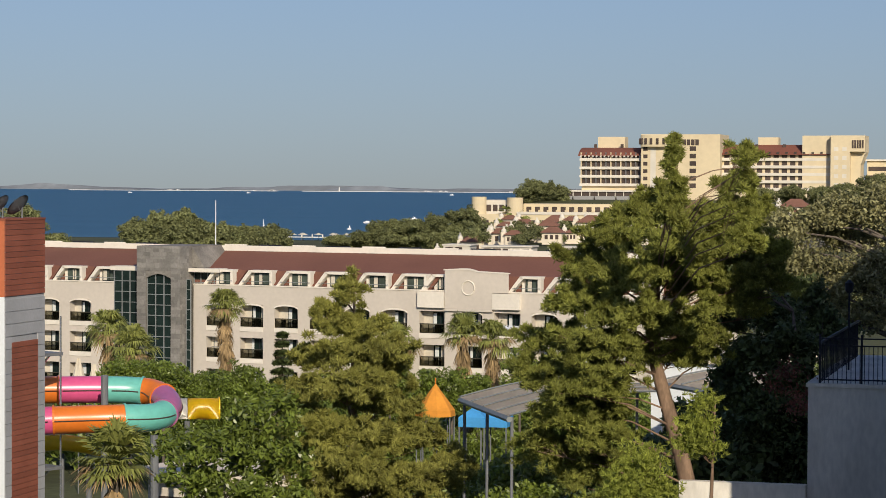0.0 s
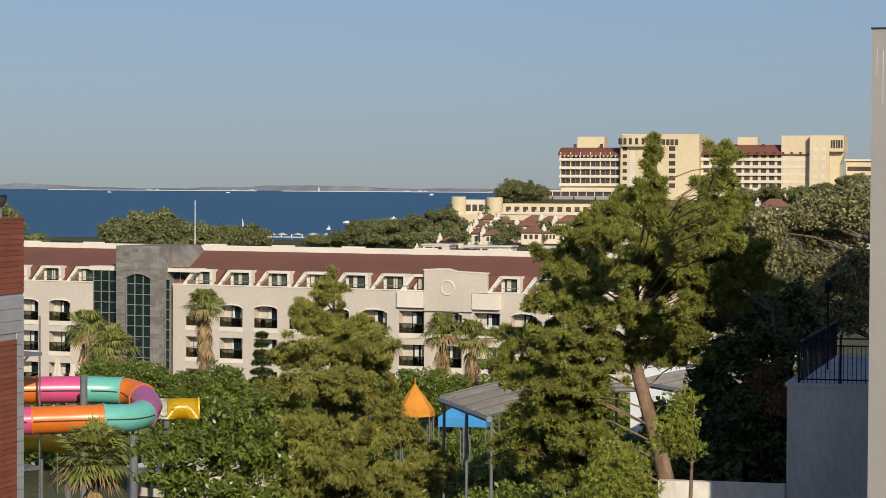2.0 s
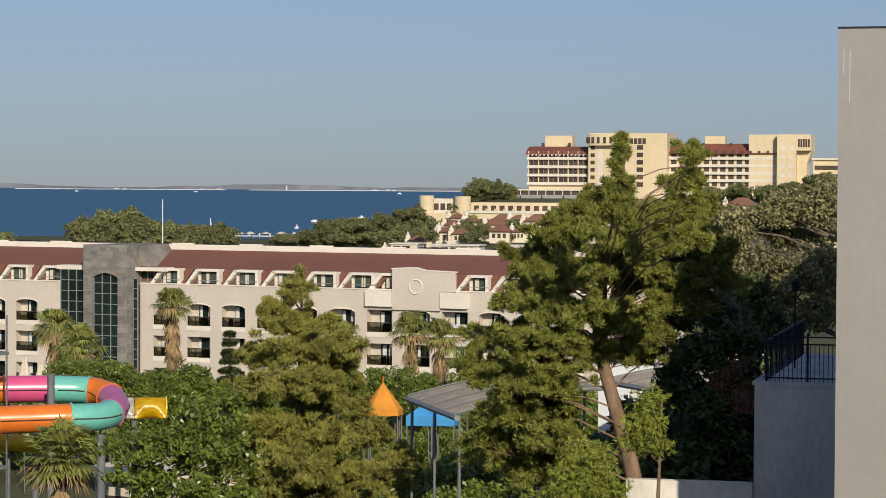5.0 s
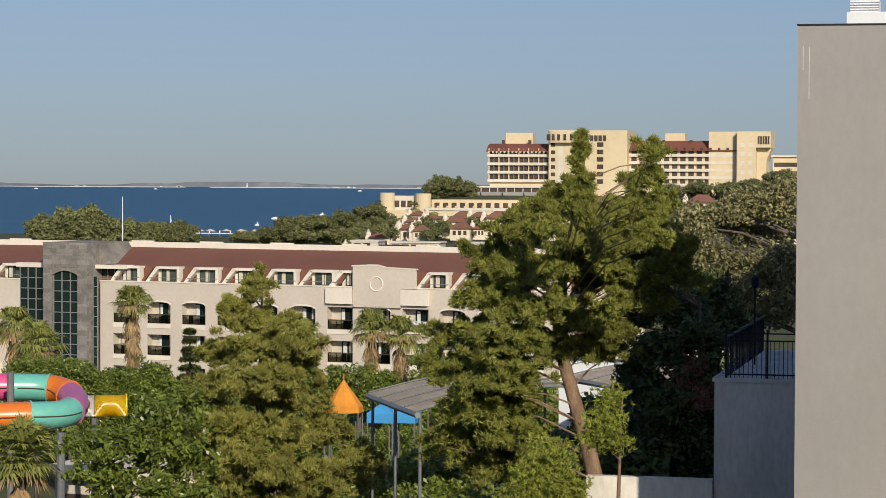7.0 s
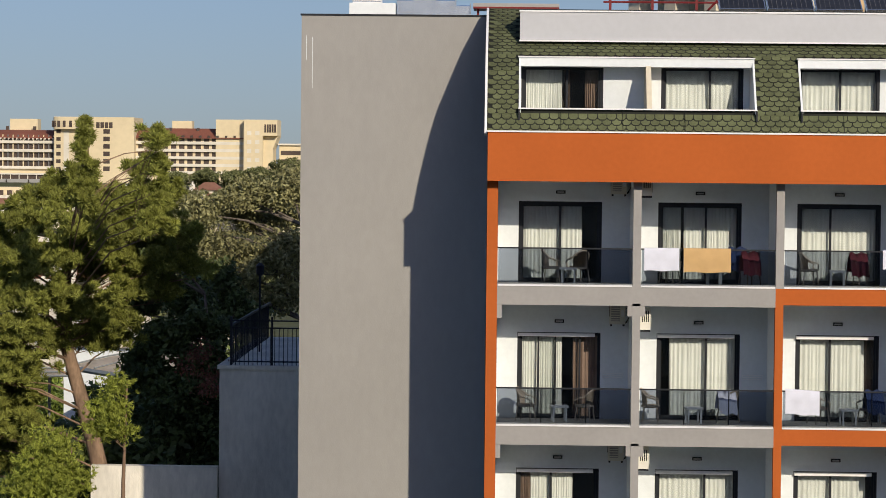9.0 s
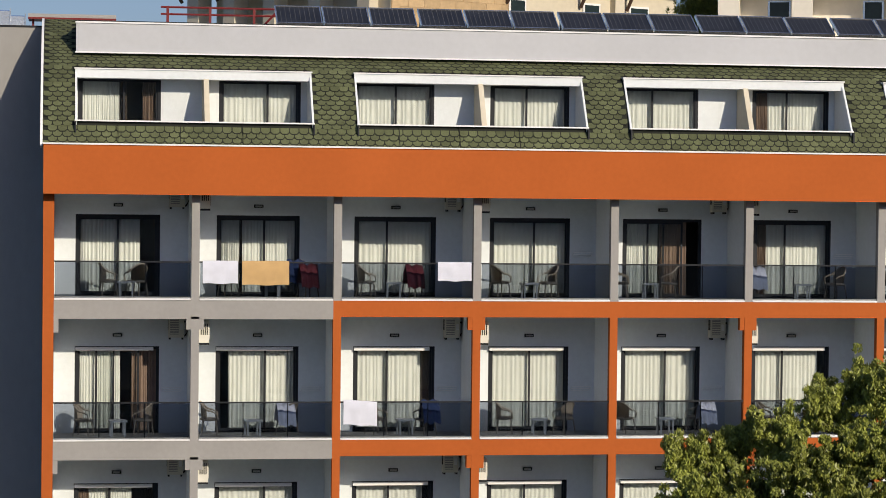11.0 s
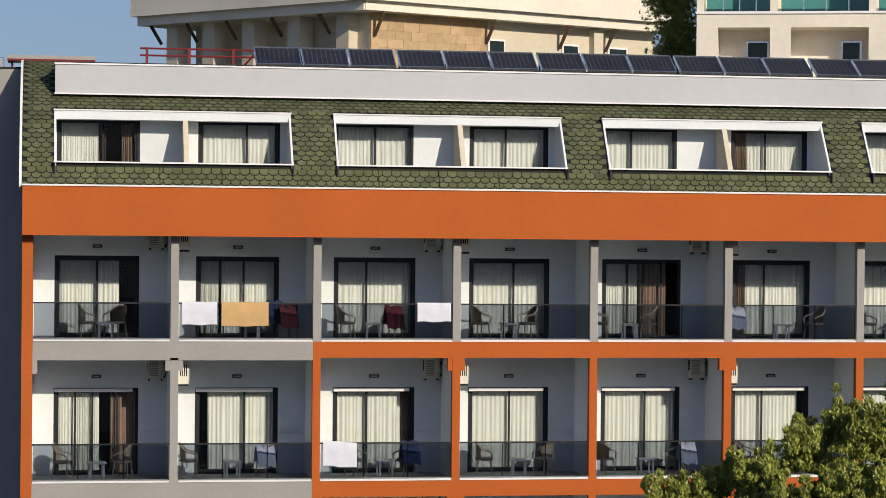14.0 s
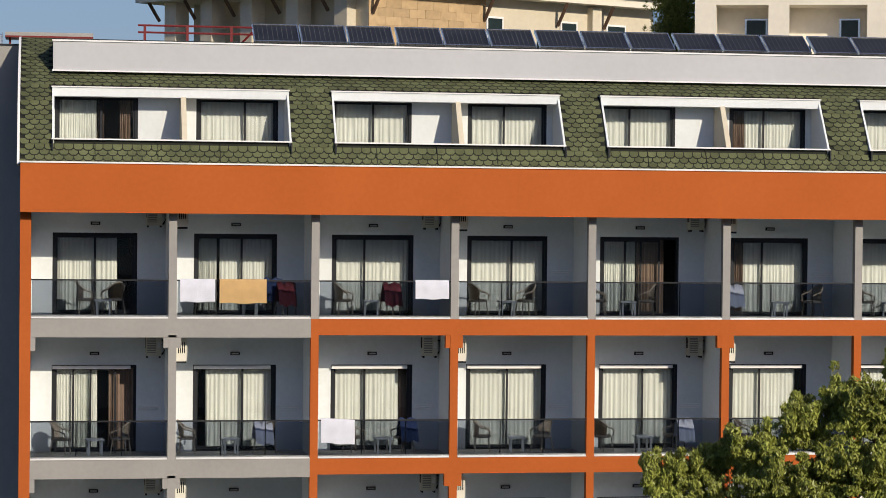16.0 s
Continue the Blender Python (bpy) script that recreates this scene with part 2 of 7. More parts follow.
solid("far_minaret", tube(bmesh.new(), [(-1367, 4265, -1.1), (-1367, 4265, 4), (-1367, 4265, 8)], [2.2, 1.2, 0.7], 8), M["far_pale"], "tiny white tower on the far coast", "tower")


def boat(x, y, length, sail=0.0, rz=0.0):
    b = thing("boat", "small white boat on the calm sea" if not sail else "small white sailing boat on the sea", "boat", x, y, -1.05, rz, group="boats")
    w = length * 0.14
    out = [(-length / 2, -w), (length * 0.25, -w), (length / 2, 0), (length * 0.25, w), (-length / 2, w)]
    bm = bmesh.new()
    lo, hi = [bm.verts.new((a * 0.9, c * 0.7, 0)) for a, c in out], [bm.verts.new((a, c, length * 0.1 + 0.3)) for a, c in out]
    bm.faces.new(hi), bm.faces.new(lo[::-1])
    for i in range(5):
        bm.faces.new((lo[i], lo[(i + 1) % 5], hi[(i + 1) % 5], hi[i]))
    part("hull", bm, M["whitemetal"], b)
    part("cabin", boxes((-length * 0.3, length * 0.1, -w * 0.7, w * 0.7, length * 0.1 + 0.3, length * 0.15 + 0.5)), M["whitemetal"], b)
    if sail:
        bm = bmesh.new()
        tube(bm, [(0, 0, 0.5), (0, 0, sail)], 0.12, 5)
        part("mast", bm, M["whitemetal"], b)
        part("sail", prism([(0.1, sail * 0.25), (length * 0.4, sail * 0.25), (0.1, sail * 0.95)], -0.03, 0.03, "y"), M["whitemetal"], b)


for x, y, n, s, r in ((-353, 1149, 5, 0, 5), (-363, 1266, 4, 2, 20), (-314, 994, 2.5, 2, 60), (-331, 931, 3, 5.5, 70), (-334, 955, 2, 2.5, 40), (-1308, 3610, 7, 0, 0), (-909, 3370, 7, 3, 0), (-1486, 3552, 7, 0, 0), (-306, 1010, 2, 0, 0)):
    boat(x, y, n, s, r)


def sunshade(x, y):
    t = thing("beach_parasol", "pale beach parasol on the shore", "parasol", x, y, land(x, y), group="beach parasols")
    bm = bmesh.new()
    tube(bm, [(0, 0, 0), (0, 0, 2.3)], 0.05, 5)
    part("pole", bm, M["bark_grey" if "bark_grey" in M else "darktrim"], t)
    bm = bmesh.new()
    bmesh.ops.create_cone(bm, segments=10, radius1=1.6, radius2=0.05, depth=0.7, matrix=Matrix.Translation((0, 0, 2.3)))
    part("canopy", bm, M["cream"], t)


for k in range(22):
    sunshade(-300 + k * 3.4 + 0.8 * math.sin(k * 5), 786 + 4 * math.sin(k * 2.1))
jetty = thing("jetty", "low wooden bathing jetty at the beach", "jetty", -285, 815, -1)
part("deck", boxes((-22, 22, -2, 2, 1.0, 1.25)), M["concrete"], jetty)
for k in range(12):
    part("pile", boxes((-21.5 + k * 3.9, -21.2 + k * 3.9, -0.3, 0.3, -1, 2.2)), M["concrete"], jetty)

# ---- the near hotel: balconies, orange bands, shingled mansard ----
BAY, DEPTH, FY = 3.55, 1.82, 60.0
HX = 0.14
FLOORS = [17.62, 14.12, 10.62, 7.12, 3.62]
NB = 8
RIGHT = 3.17 + BAY * (NB - 1)
hotel = thing("hotel_building", "white and orange balcony hotel with a green shingled mansard roof", "hotel", HX, FY, 0)


def post_left(i):
    return 3.17 + BAY * (i - 1)


def bay_span(i):
    return (-0.2 if i == 0 else post_left(i) + 0.2), post_left(i + 1)


# side wall and rear mass
part("side_wall", boxes((-0.46, -0.21, 0.25, 3.0, 0, 20.2), (-0.46, -0.2, 3.0, 15, 0, 24.3)), M["white"], hotel)
part("corner_pillar", boxes((-0.47, -0.2, 0, 0.25, 0, 20.2)), M["orange"], hotel, "orange corner pillar")
part("rear_wall", boxes((-0.2, RIGHT + 0.2, 14.8, 15, 0, 24.3), (RIGHT, RIGHT + 0.2, 0.3, 14.8, 0, 24.0)), M["white"], hotel)
part("roof_slab", boxes((-0.2, RIGHT, 4.07, 14.8, 24.1, 24.3)), M["concrete"], hotel)
part("fascia_band", boxes((-0.47, RIGHT + 0.2, -0.36, 0.3, 20.2, 21.41)), M["orange"], hotel, "deep orange band under the roof")
part("fascia_cap", boxes((-0.49, RIGHT + 0.2, -0.39, 0.32, 21.41, 21.45)), M["whitemetal"], hotel)
part("top_ceiling", boxes((-0.2, RIGHT, 0.3, DEPTH + 0.3, 20.2, 20.4)), M["white"], hotel)
part("attic_floor", boxes((-0.2, RIGHT, 0.5, 4, 21.2, 21.38)), M["white"], hotel)

for r, z in enumerate(FLOORS):
    for i in range(NB):
        x0, x1 = bay_span(i)
        a, b = (x0 if i == 0 else post_left(i)), (x1 if i < 7 else RIGHT + 0.2)
        warm = i >= 2
        lo = z - (0.44 if warm else 0.5)
        part("balcony_slab", boxes((a, b, 0.0, 0.12, lo, z - 0.03)), M["orange" if warm else "greypost"], hotel, "orange slab edge" if warm else "grey slab edge")
        part("slab_cap", boxes((x0 + 0.01, x1 - 0.01, -0.02, 0.14, z - 0.03, z + 0.01)), M["whitemetal"], hotel)
        part("balcony_floor", boxes((a, b, 0.12, DEPTH, lo + 0.1, z - 0.01)), M["floor"], hotel)
        part("balcony_ceiling", boxes((x0, x1, 0.12, DEPTH, lo + 0.06, lo + 0.1)), M["white"], hotel)
    top = (FLOORS[r - 1] - 0.44) if r else 20.2
    if r:
        part("post_bracket", boxes((-0.2, -0.08, 0.01, 0.2, top - 0.4, top)), M["greypost"], hotel)
    for i in range(1, NB):
        x = post_left(i)
        warm = r > 0 and i >= 2
        c = M["orange" if warm else "greypost"]
        part("post", boxes((x, x + 0.2, 0.0, 0.2, z - 0.03, top)), c, hotel, "orange post" if warm else "grey post")
        if r and i % 2:
            for a in (x - 0.12, x + 0.201):
                part("post_bracket", boxes((a, a + 0.119, 0.01, 0.2, top - 0.32, top)), c, hotel)
        part("partition", boxes((x + 0.01, x + 0.19, 0.2, DEPTH, z - 0.02, top)), M["white"], hotel, "white partition between balconies")


def curtain_mesh(w, h, folds, seed, material, sway=0.0):
    rng = np.random.default_rng(seed)
    n = folds * 5 + 1
    xs = np.linspace(0, 1, n)
    ph = np.cumsum(rng.uniform(0.25, 1.9, n)) * math.tau / 5
    fold = 0.75 + 0.6 * np.interp(xs * 9, range(11), rng.random(11))
    verts, faces = [], []
    rows = 4
    for j in range(rows + 1):
        k = j / rows
        for i in range(n):
            amp = (0.016 + 0.016 * k) * fold[i]
            verts.append((xs[i] * w * (1 - sway * k) + 0.012 * k * math.sin(ph[i] * 0.5), amp * math.sin(ph[i]), h * (1 - k)))
    for j in range(rows):
        for i in range(n - 1):
            a = j * n + i
            faces.append((a, a + 1, a + n + 1, a + n))
    return mesh_np("curtain", verts, faces, material, True)


CURTAIN = {(k, s): curtain_mesh(1.0, 1.0, 15 if k == "curtain" else 8, s, M[k]) for k in ("curtain", "drape") for s in range(4)}
DOOR_W, DOOR_H = 2.13, 2.06


def sliding_window(parent, x, y, z, w, h, cover, seed, ajar=0.0, blind=False):
    """A two-leaf sliding door or window with curtains; cover: (from, to, kind) along its width."""
    t = 0.075
    bm = boxes((0, t, -0.02, 0.1, 0, h), (w - t, w, -0.02, 0.1, 0, h), (t, w - t, -0.02, 0.1, h - t, h), (t, w - t, -0.02, 0.1, 0, 0.05))
    fr = part("sliding_door", bm, M["darktrim"], parent, "anthracite sliding door frame", m=pose(x, y, z))
    mid = w * (0.5 + 0.1 * math.sin(seed * 2.3))
    for a, b, dy in ((t, mid + 0.03, 0.045), (mid - 0.03 - ajar * w * 0.4, w - t - ajar * w * 0.4, 0.015)):
        s = 0.05
        part("leaf_frame", boxes((a, a + s, dy, dy + 0.025, 0.05, h - t), (b - s, b, dy, dy + 0.025, 0.05, h - t), (a + s, b - s, dy, dy + 0.025, h - t - s, h - t), (a + s, b - s, dy, dy + 0.025, 0.05, 0.05 + s)), M["darktrim"], fr)
        part("pane", boxes((a + s, b - s, dy + 0.008, dy + 0.016, 0.05 + s, h - t - s)), M["pane"], fr, "clear glass pane").visible_shadow = False
    for k, (a, b, kind) in enumerate(cover):
        part("curtain", CURTAIN[kind, (seed + k) % 4], None, fr, "cream curtain" if kind == "curtain" else "brown drape",
             m=pose(t + a * (w - 2 * t), 0.16, 0.03) @ Matrix.Diagonal(((b - a) * (w - 2 * t), 1, h - 0.09, 1)))
    if blind:
        part("blind_box", boxes((t * 0.2, w * 0.93, -0.13, -0.02, h - 0.1, h - 0.02)), M["whitemetal"], fr, "white roller blind box")
    return fr


C, D = "curtain", "drape"
COVER = {
    (0, 0): [(0.02, 0.78, C)], (0, 1): [(0, 0.26, C), (0.3, 1, C)], (0, 2): [(0, 1, C)], (0, 3): [(0, 1, C)],
    (0, 4): [(0, 0.46, C), (0.48, 0.85, D)], (0, 5): [(0, 0.16, D), (0.16, 1, C)], (0, 6): [(0, 1, C)], (0, 7): [(0, 0.8, C)],
    (1, 0): [(0, 0.54, C), (0.68, 1, D)], (1, 1): [(0.13, 1, C)], (1, 2): [(0, 0.86, C), (0.87, 1, D)], (1, 3): [(0, 1, C)],
    (1, 4): [(0, 1, C)], (1, 5): [(0, 0.9, C)], (1, 6): [(0, 1, C)], (1, 7): [(0, 1, C)],
    (2, 0): [(0, 0.15, D), (0.15, 0.7, C)], (2, 1): [(0, 1, C)], (2, 2): [(0, 0.9, C)], (2, 3): [(0, 1, C)],
}
for r, z in enumerate(FLOORS):
    top = (FLOORS[r - 1] - 0.38) if r else 20.2
    h = DOOR_H if r == 0 else 2.2
    edge = -0.2
    for i in range(NB):
        d0 = bay_span(i)[0] + 0.53
        part("balcony_wall", boxes((edge, d0, DEPTH, DEPTH + 0.25, z - 0.01, top)), M["white"], hotel, "white rendered wall behind the balconies")
        part("door_lintel", boxes((d0, d0 + DOOR_W, DEPTH, DEPTH + 0.25, z + h, top)), M["white"], hotel)
        edge = d0 + DOOR_W
    part("balcony_wall", boxes((edge, RIGHT, DEPTH, DEPTH + 0.25, z - 0.01, top)), M["white"], hotel)
    # back and floor coloured near black in place of an unlit interior
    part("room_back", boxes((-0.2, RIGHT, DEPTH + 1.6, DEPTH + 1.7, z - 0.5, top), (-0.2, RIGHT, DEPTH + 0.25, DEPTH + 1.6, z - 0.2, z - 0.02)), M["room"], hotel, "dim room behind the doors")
    for i in range(NB):
        sliding_window(hotel, bay_span(i)[0] + 0.53, DEPTH + 0.02, z, DOOR_W, h, COVER.get((r, i), [(0, 1, C)]), r * 8 + i, ajar=0.5 if (r, i) in ((0, 4), (1, 0)) else 0.0, blind=r > 0)


def balcony_rail(parent, x0, x1, z):
    g = part("glass_rail", boxes((x0 + 0.02, x1 - 0.02, 0.05, 0.062, z + 0.05, z + 0.9)), M["glass"], parent, "smoked glass balustrade")
    part("handrail", boxes((x0, x1, 0.03, 0.08, z + 0.9, z + 0.935)), M["darktrim"], g, "dark handrail")
    part("bottom_rail", boxes((x0, x1, 0.035, 0.075, z + 0.012, z + 0.05)), M["steel"], g)
    for k in (1, 2):
        x = x0 + (x1 - x0) * k / 3
        part("glass_post", boxes((x - 0.012, x + 0.012, 0.066, 0.09, z + 0.05, z + 0.9)), M["darktrim"], g)


for r, z in enumerate(FLOORS):
    for i in range(NB):
        balcony_rail(hotel, *bay_span(i), z)

# mansard: profile (depth, height) from the band to the flat roof
PROFILE = [(0.29, 21.36), (0.51, 21.85), (0.86, 22.48), (1.17, 22.95), (1.5, 23.34), (2.01, 23.72), (2.77, 24.24), (3.64, 24.64), (4.06, 24.74)]
ARC = [0.0]
for (a, b), (c, d) in zip(PROFILE, PROFILE[1:]):
    ARC.append(ARC[-1] + math.hypot(c - a, d - b))


def on_roof(s):
    """Depth, height and outward normal at a distance s up the mansard's curve."""
    s = min(max(s, 0.0), ARC[-1] - 1e-4)
    k = max(i for i in range(len(ARC) - 1) if ARC[i] <= s)
    u = (s - ARC[k]) / (ARC[k + 1] - ARC[k])
    (a, b), (c, d) = PROFILE[k], PROFILE[k + 1]
    n = Vector((0, -(d - b), c - a)).normalized()
    return a + (c - a) * u, b + (d - b) * u, n


def depth_at(z):
    return float(np.interp(z, [p[1] for p in PROFILE], [p[0] for p in PROFILE]))


DORMERS = [(0.34 + 7.06 * k, 6.2 + 7.06 * k) for k in range(4)]
DZ0, DZ1, DBACK = 22.03, 23.28, 1.95
# roof deck round the dormer recesses
bm = bmesh.new()
zs = sorted({p[1] for p in PROFILE} | {DZ0, DZ1})
for za, zb in zip(zs, zs[1:]):
    spans = [(-0.5, RIGHT + 0.2)]
    if DZ0 <= za and zb <= DZ1:
        cuts = [-0.5] + [v for d in DORMERS for v in d] + [RIGHT + 0.2]
        spans = [(cuts[k], cuts[k + 1]) for k in range(0, len(cuts), 2) if cuts[k] < cuts[k + 1]]
    for a, b in spans:
        ya, yb = depth_at(za) + 0.015, depth_at(zb) + 0.015
        bm.faces.new([bm.verts.new(v) for v in ((a, ya, za), (b, ya, za), (b, yb, zb), (a, yb, zb))])
deck = part("mansard_deck", bm, M["underlay_shade"], hotel, "dark felt under the shingles")
bm = bmesh.new()
ring = [(d - 0.03, z) for d, z in PROFILE] + [(d + 0.1, z - 0.05) for d, z in PROFILE[::-1]]
prism([(a, b + 0.02) for a, b in ring], -0.56, -0.5, "x", bm)
part("verge_trim", bm, M["whitemetal"], hotel, "thin white metal verge")
part("gable_wall", prism([(d + 0.03, z - 0.02) for d, z in PROFILE] + [(4.04, 21.0), (0.29, 21.0)], -0.5, -0.3), M["grey"], hotel)


def dormer(x0, x1, k):
    """A recessed pair of attic balconies cut into the mansard."""
    yb, yt = depth_at(DZ0), depth_at(DZ1)
    d = part("dormer", boxes((x0 - 0.05, x1 + 0.05, yt - 0.1, DBACK, DZ1 - 0.16, DZ1 + 0.06)), M["white"], hotel, "white recessed dormer with two attic windows")
    for a, b in ((x0, x0 + 0.02), (x0 + 2.12, x0 + 3.6), (x0 + 5.7, x1)):
        part("dormer_wall", boxes((a, b, DBACK, DBACK + 0.15, DZ0 - 0.45, DZ1)), M["white"], d)
    for a, b in ((x0 + 0.02, x0 + 2.12), (x0 + 3.6, x0 + 5.7)):
        part("dormer_lintel", boxes((a, b, DBACK, DBACK + 0.15, 23.18, DZ1)), M["white"], d)
    cheek = [(yb - 0.1, DZ0 - 0.02), (yt - 0.06, DZ1 + 0.03), (DBACK, DZ1 + 0.03), (DBACK, DZ0 - 0.5), (yb + 0.14, DZ0 - 0.5)]
    part("cheek", prism(cheek, x0 - 0.05, x0), M["white"], d)
    part("cheek", prism(cheek, x1, x1 + 0.05), M["white"], d)
    for e in (x0 - 0.055, x1 + 0.02):
        part("flashing", boxes((e, e + 0.035, depth_at(DZ0 - 0.3) - 0.06, yb, DZ0 - 0.3, DZ0 - 0.03)), M["darktrim"], d, "dark metal flashing")
    part("dormer_head", boxes((x0 - 0.07, x1 + 0.07, yt - 0.13, DBACK, DZ1 + 0.06, DZ1 + 0.09)), M["whitemetal"], d)
    part("dormer_sill", boxes((x0 - 0.06, x1 + 0.06, yb - 0.12, yb + 0.06, DZ0 - 0.025, DZ0 + 0.01)), M["whitemetal"], d)
    xm = x0 + 3.17
    part("fin_wall", prism([(yb - 0.08, DZ0 - 0.3), (yt - 0.03, DZ1 - 0.02), (DBACK, DZ1 - 0.02), (DBACK, DZ0 - 0.3)], xm, xm + 0.13), M["cream"], d, "sloping fin wall between attic balconies")
    part("dormer_floor", boxes((x0, x1, yb, DBACK, DZ0 - 0.45, DZ0 - 0.4)), M["floor"], d)
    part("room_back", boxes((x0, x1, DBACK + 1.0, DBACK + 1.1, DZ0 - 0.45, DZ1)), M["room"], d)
    cov = [[(0, 0.5, C), (0.52, 0.6, D), (0.8, 1, D)], [(0, 1, C)], [(0, 1, C)], [(0, 1, C)], [(0, 1, C)], [(0, 0.2, D), (0.2, 1, C)], [(0, 1, C)], [(0, 1, C)]][2 * k:2 * k + 2]
    sliding_window(hotel, x0 + 0.02, DBACK + 0.02, DZ0 - 0.4, 2.1, 1.55, cov[0], k + 3)
    sliding_window(hotel, x0 + 3.6, DBACK + 0.02, DZ0 - 0.4, 2.1, 1.55, cov[1], k + 6)
    for w in (x0 + 1.15, x0 + 4.7):
        part("soffit_lamp", boxes((w - 0.1, w + 0.1, DBACK - 0.2, DBACK - 0.05, 23.05, 23.11)), M["darktrim"], d)


for k, (a, b) in enumerate(DORMERS):
    dormer(a, min(b, RIGHT), k)
    for x in (a + 1.0, a + 2.55, a + 4.1):
        if x < RIGHT:
            seam = [(depth_at(z) - 0.03, z) for z in (21.47, 21.85, DZ0 - 0.03)]
            part("shingle_seam", prism(seam + [(y + 0.03, z) for y, z in seam[::-1]], x, x + 0.016), M["underlay_shade"], hotel, "dark butt joint in the shingles")

# white parapet over the dormers
part("parapet", boxes((0.31, RIGHT, 1.9, 2.15, 23.8, 24.53), (0.31, 0.5, 2.15, 3.4, 23.9, 24.53)), M["offwhite"], hotel, "plain white roof parapet")
part("parapet_cap", boxes((0.29, RIGHT, 1.87, 2.18, 24.53, 24.57)), M["whitemetal"], hotel)
part("parapet_drip", boxes((0.29, RIGHT, 1.86, 1.9, 23.77, 23.805)), M["whitemetal"], hotel)

# rendered side wing
wing = thing("hotel_wing", "blank grey rendered end wing of the hotel", "hotel wing", -5.34, 64.08, 0)
# the lower rear block is unseen, sized for the shadow it throws on trees
part("wing_wall", boxes((0, 4.97, 0, 8, 0, 24.53), (0, 4.97, 8, 33, 0, 22.0)), M["grey"], wing, "blank grey wall with two pale drip stains")
part("coping", boxes((-0.03, 4.97, -0.03, 8.02, 24.53, 24.57)), M["darktrim"], wing, "thin dark coping")
for x, a, b in ((0.13, 23.35, 24.0), (0.29, 22.6, 23.95)):
    part("drip_stain", boxes((x, x + 0.012, -0.004, 0, a, b)), M["white"], wing, "pale lime streak")

# ---- the long beige hotel across the garden ----
M.update(
    rail_glass=glass("smoked_balcony_glass", (0.5, 0.5, 0.46), 1.4),
    attic_glass=mat("grey_green_attic_glass", (0.075, 0.095, 0.078), 0.2, 0.3, 0.4, 2, spec=0.5),
    ashlar=mat("grey_ashlar_blocks", (0.225, 0.215, 0.195), 0.85, 0.2, 0.6, 5, 0.4, 10, island=0.2),
    dark_glass=mat("dark_green_glass", (0.013, 0.024, 0.022), 0.12, 0.3, 0.5, 3, spec=0.4),
    mullion=mat("grey_mullion", (0.22, 0.24, 0.24), 0.5, 0.1),
    loggia=mat("loggia_cream", (0.62, 0.57, 0.47), 0.9, 0.08, 0.5, 4),
    rail_dark=mat("dark_rail", (0.05, 0.045, 0.03), 0.6, 0.2),
    pale=mat("pale_plaster", (0.76, 0.71, 0.61), 0.85, 0.06, 0.4, 4),
)
mid = thing("long_hotel", "long beige hotel with arched balconies and brown roof", "hotel", -81.1, 209.4, 0, -10.49)
ROWS_Z = ((6.98, 2.0, True), (4.07, 1.9, False), (1.1, 1.9, False))
PAR = 10.73


def loggia_bay(parent, u, w, z, h, arched, seed):
    """An opening in the front: recessed wall, window with a curtain, dark balustrade, and the arch above."""
    back = part("loggia", boxes((u - 0.1, u + w + 0.1, 0.95, 1.05, z - 0.1, z + h + 0.3)), M["loggia"], parent, "cream recessed balcony wall")
    a = u + w * (0.36 + 0.05 * math.sin(seed))
    b = u + w * 1.0
    part("window_frame", boxes((a, b, 0.87, 0.95, z, z + 1.86)), M["darktrim"], back)
    part("window_pane", boxes((a + 0.05, b - 0.05, 0.84, 0.87, z + 0.06, z + 1.8)), M["dark_glass"], back, "dark glass pane")
    for k, q in enumerate((0.07 + 0.05 * math.sin(seed * 2.3), 0.62 + 0.12 * math.sin(seed * 3.1))):
        c0 = a + (b - a) * q
        part("curtain", boxes((c0, c0 + (b - a) * (0.2 + 0.06 * math.sin(seed + 2 * k)), 0.815, 0.84, z + 0.08, z + 1.76)), M["loggia" if k else "curtain"], back, "pale curtain")
    part("mullion", boxes(((a + b) / 2 - 0.03, (a + b) / 2 + 0.03, 0.8, 0.815, z, z + 1.86)), M["darktrim"], back)
    part("balustrade", boxes((u, u + w, 0.1, 0.12, z + 0.02, z + 0.8)), M["rail_glass"], back, "smoked glass balustrade")
    for k in range(4):
        part("rail_post", boxes((u + 0.02 + (w - 0.09) * k / 3, u + 0.07 + (w - 0.09) * k / 3, 0.12, 0.16, z + 0.02, z + 0.8)), M["rail_dark"], back)
    if seed % 3:
        q = u + w * (0.35 + 0.25 * math.sin(seed * 1.7))
        part("chair_back", boxes((q, q + 0.45, 0.45, 0.5, z + 0.05, z + 0.75)), M["rail_dark"], back)
    part("handrail", boxes((u, u + w, 0.07, 0.19, z + 0.8, z + 0.87)), M["rail_dark"], back)
    part("slab_edge", boxes((u, u + w, -0.05, 1.35, z - 0.42, z)), M["pale"], back, "pale slab edge")
    if arched:
        n = 10
        arc = [(u + w * k / n, z + h - 0.26 + 0.26 * math.sin(math.pi * k / n) ** 0.5) for k in range(n + 1)]
        part("arch", prism(arc + [(u + w, z + h + 0.05), (u, z + h + 0.05)], 0, 0.3, "y"), M["beige"], back)
        rim = [(x, y + 0.12) for x, y in arc[::-1]]
        part("arch_moulding", prism([(x, y) for x, y in arc] + rim, -0.07, 0, "y"), M["pale"], back, "pale arch moulding")


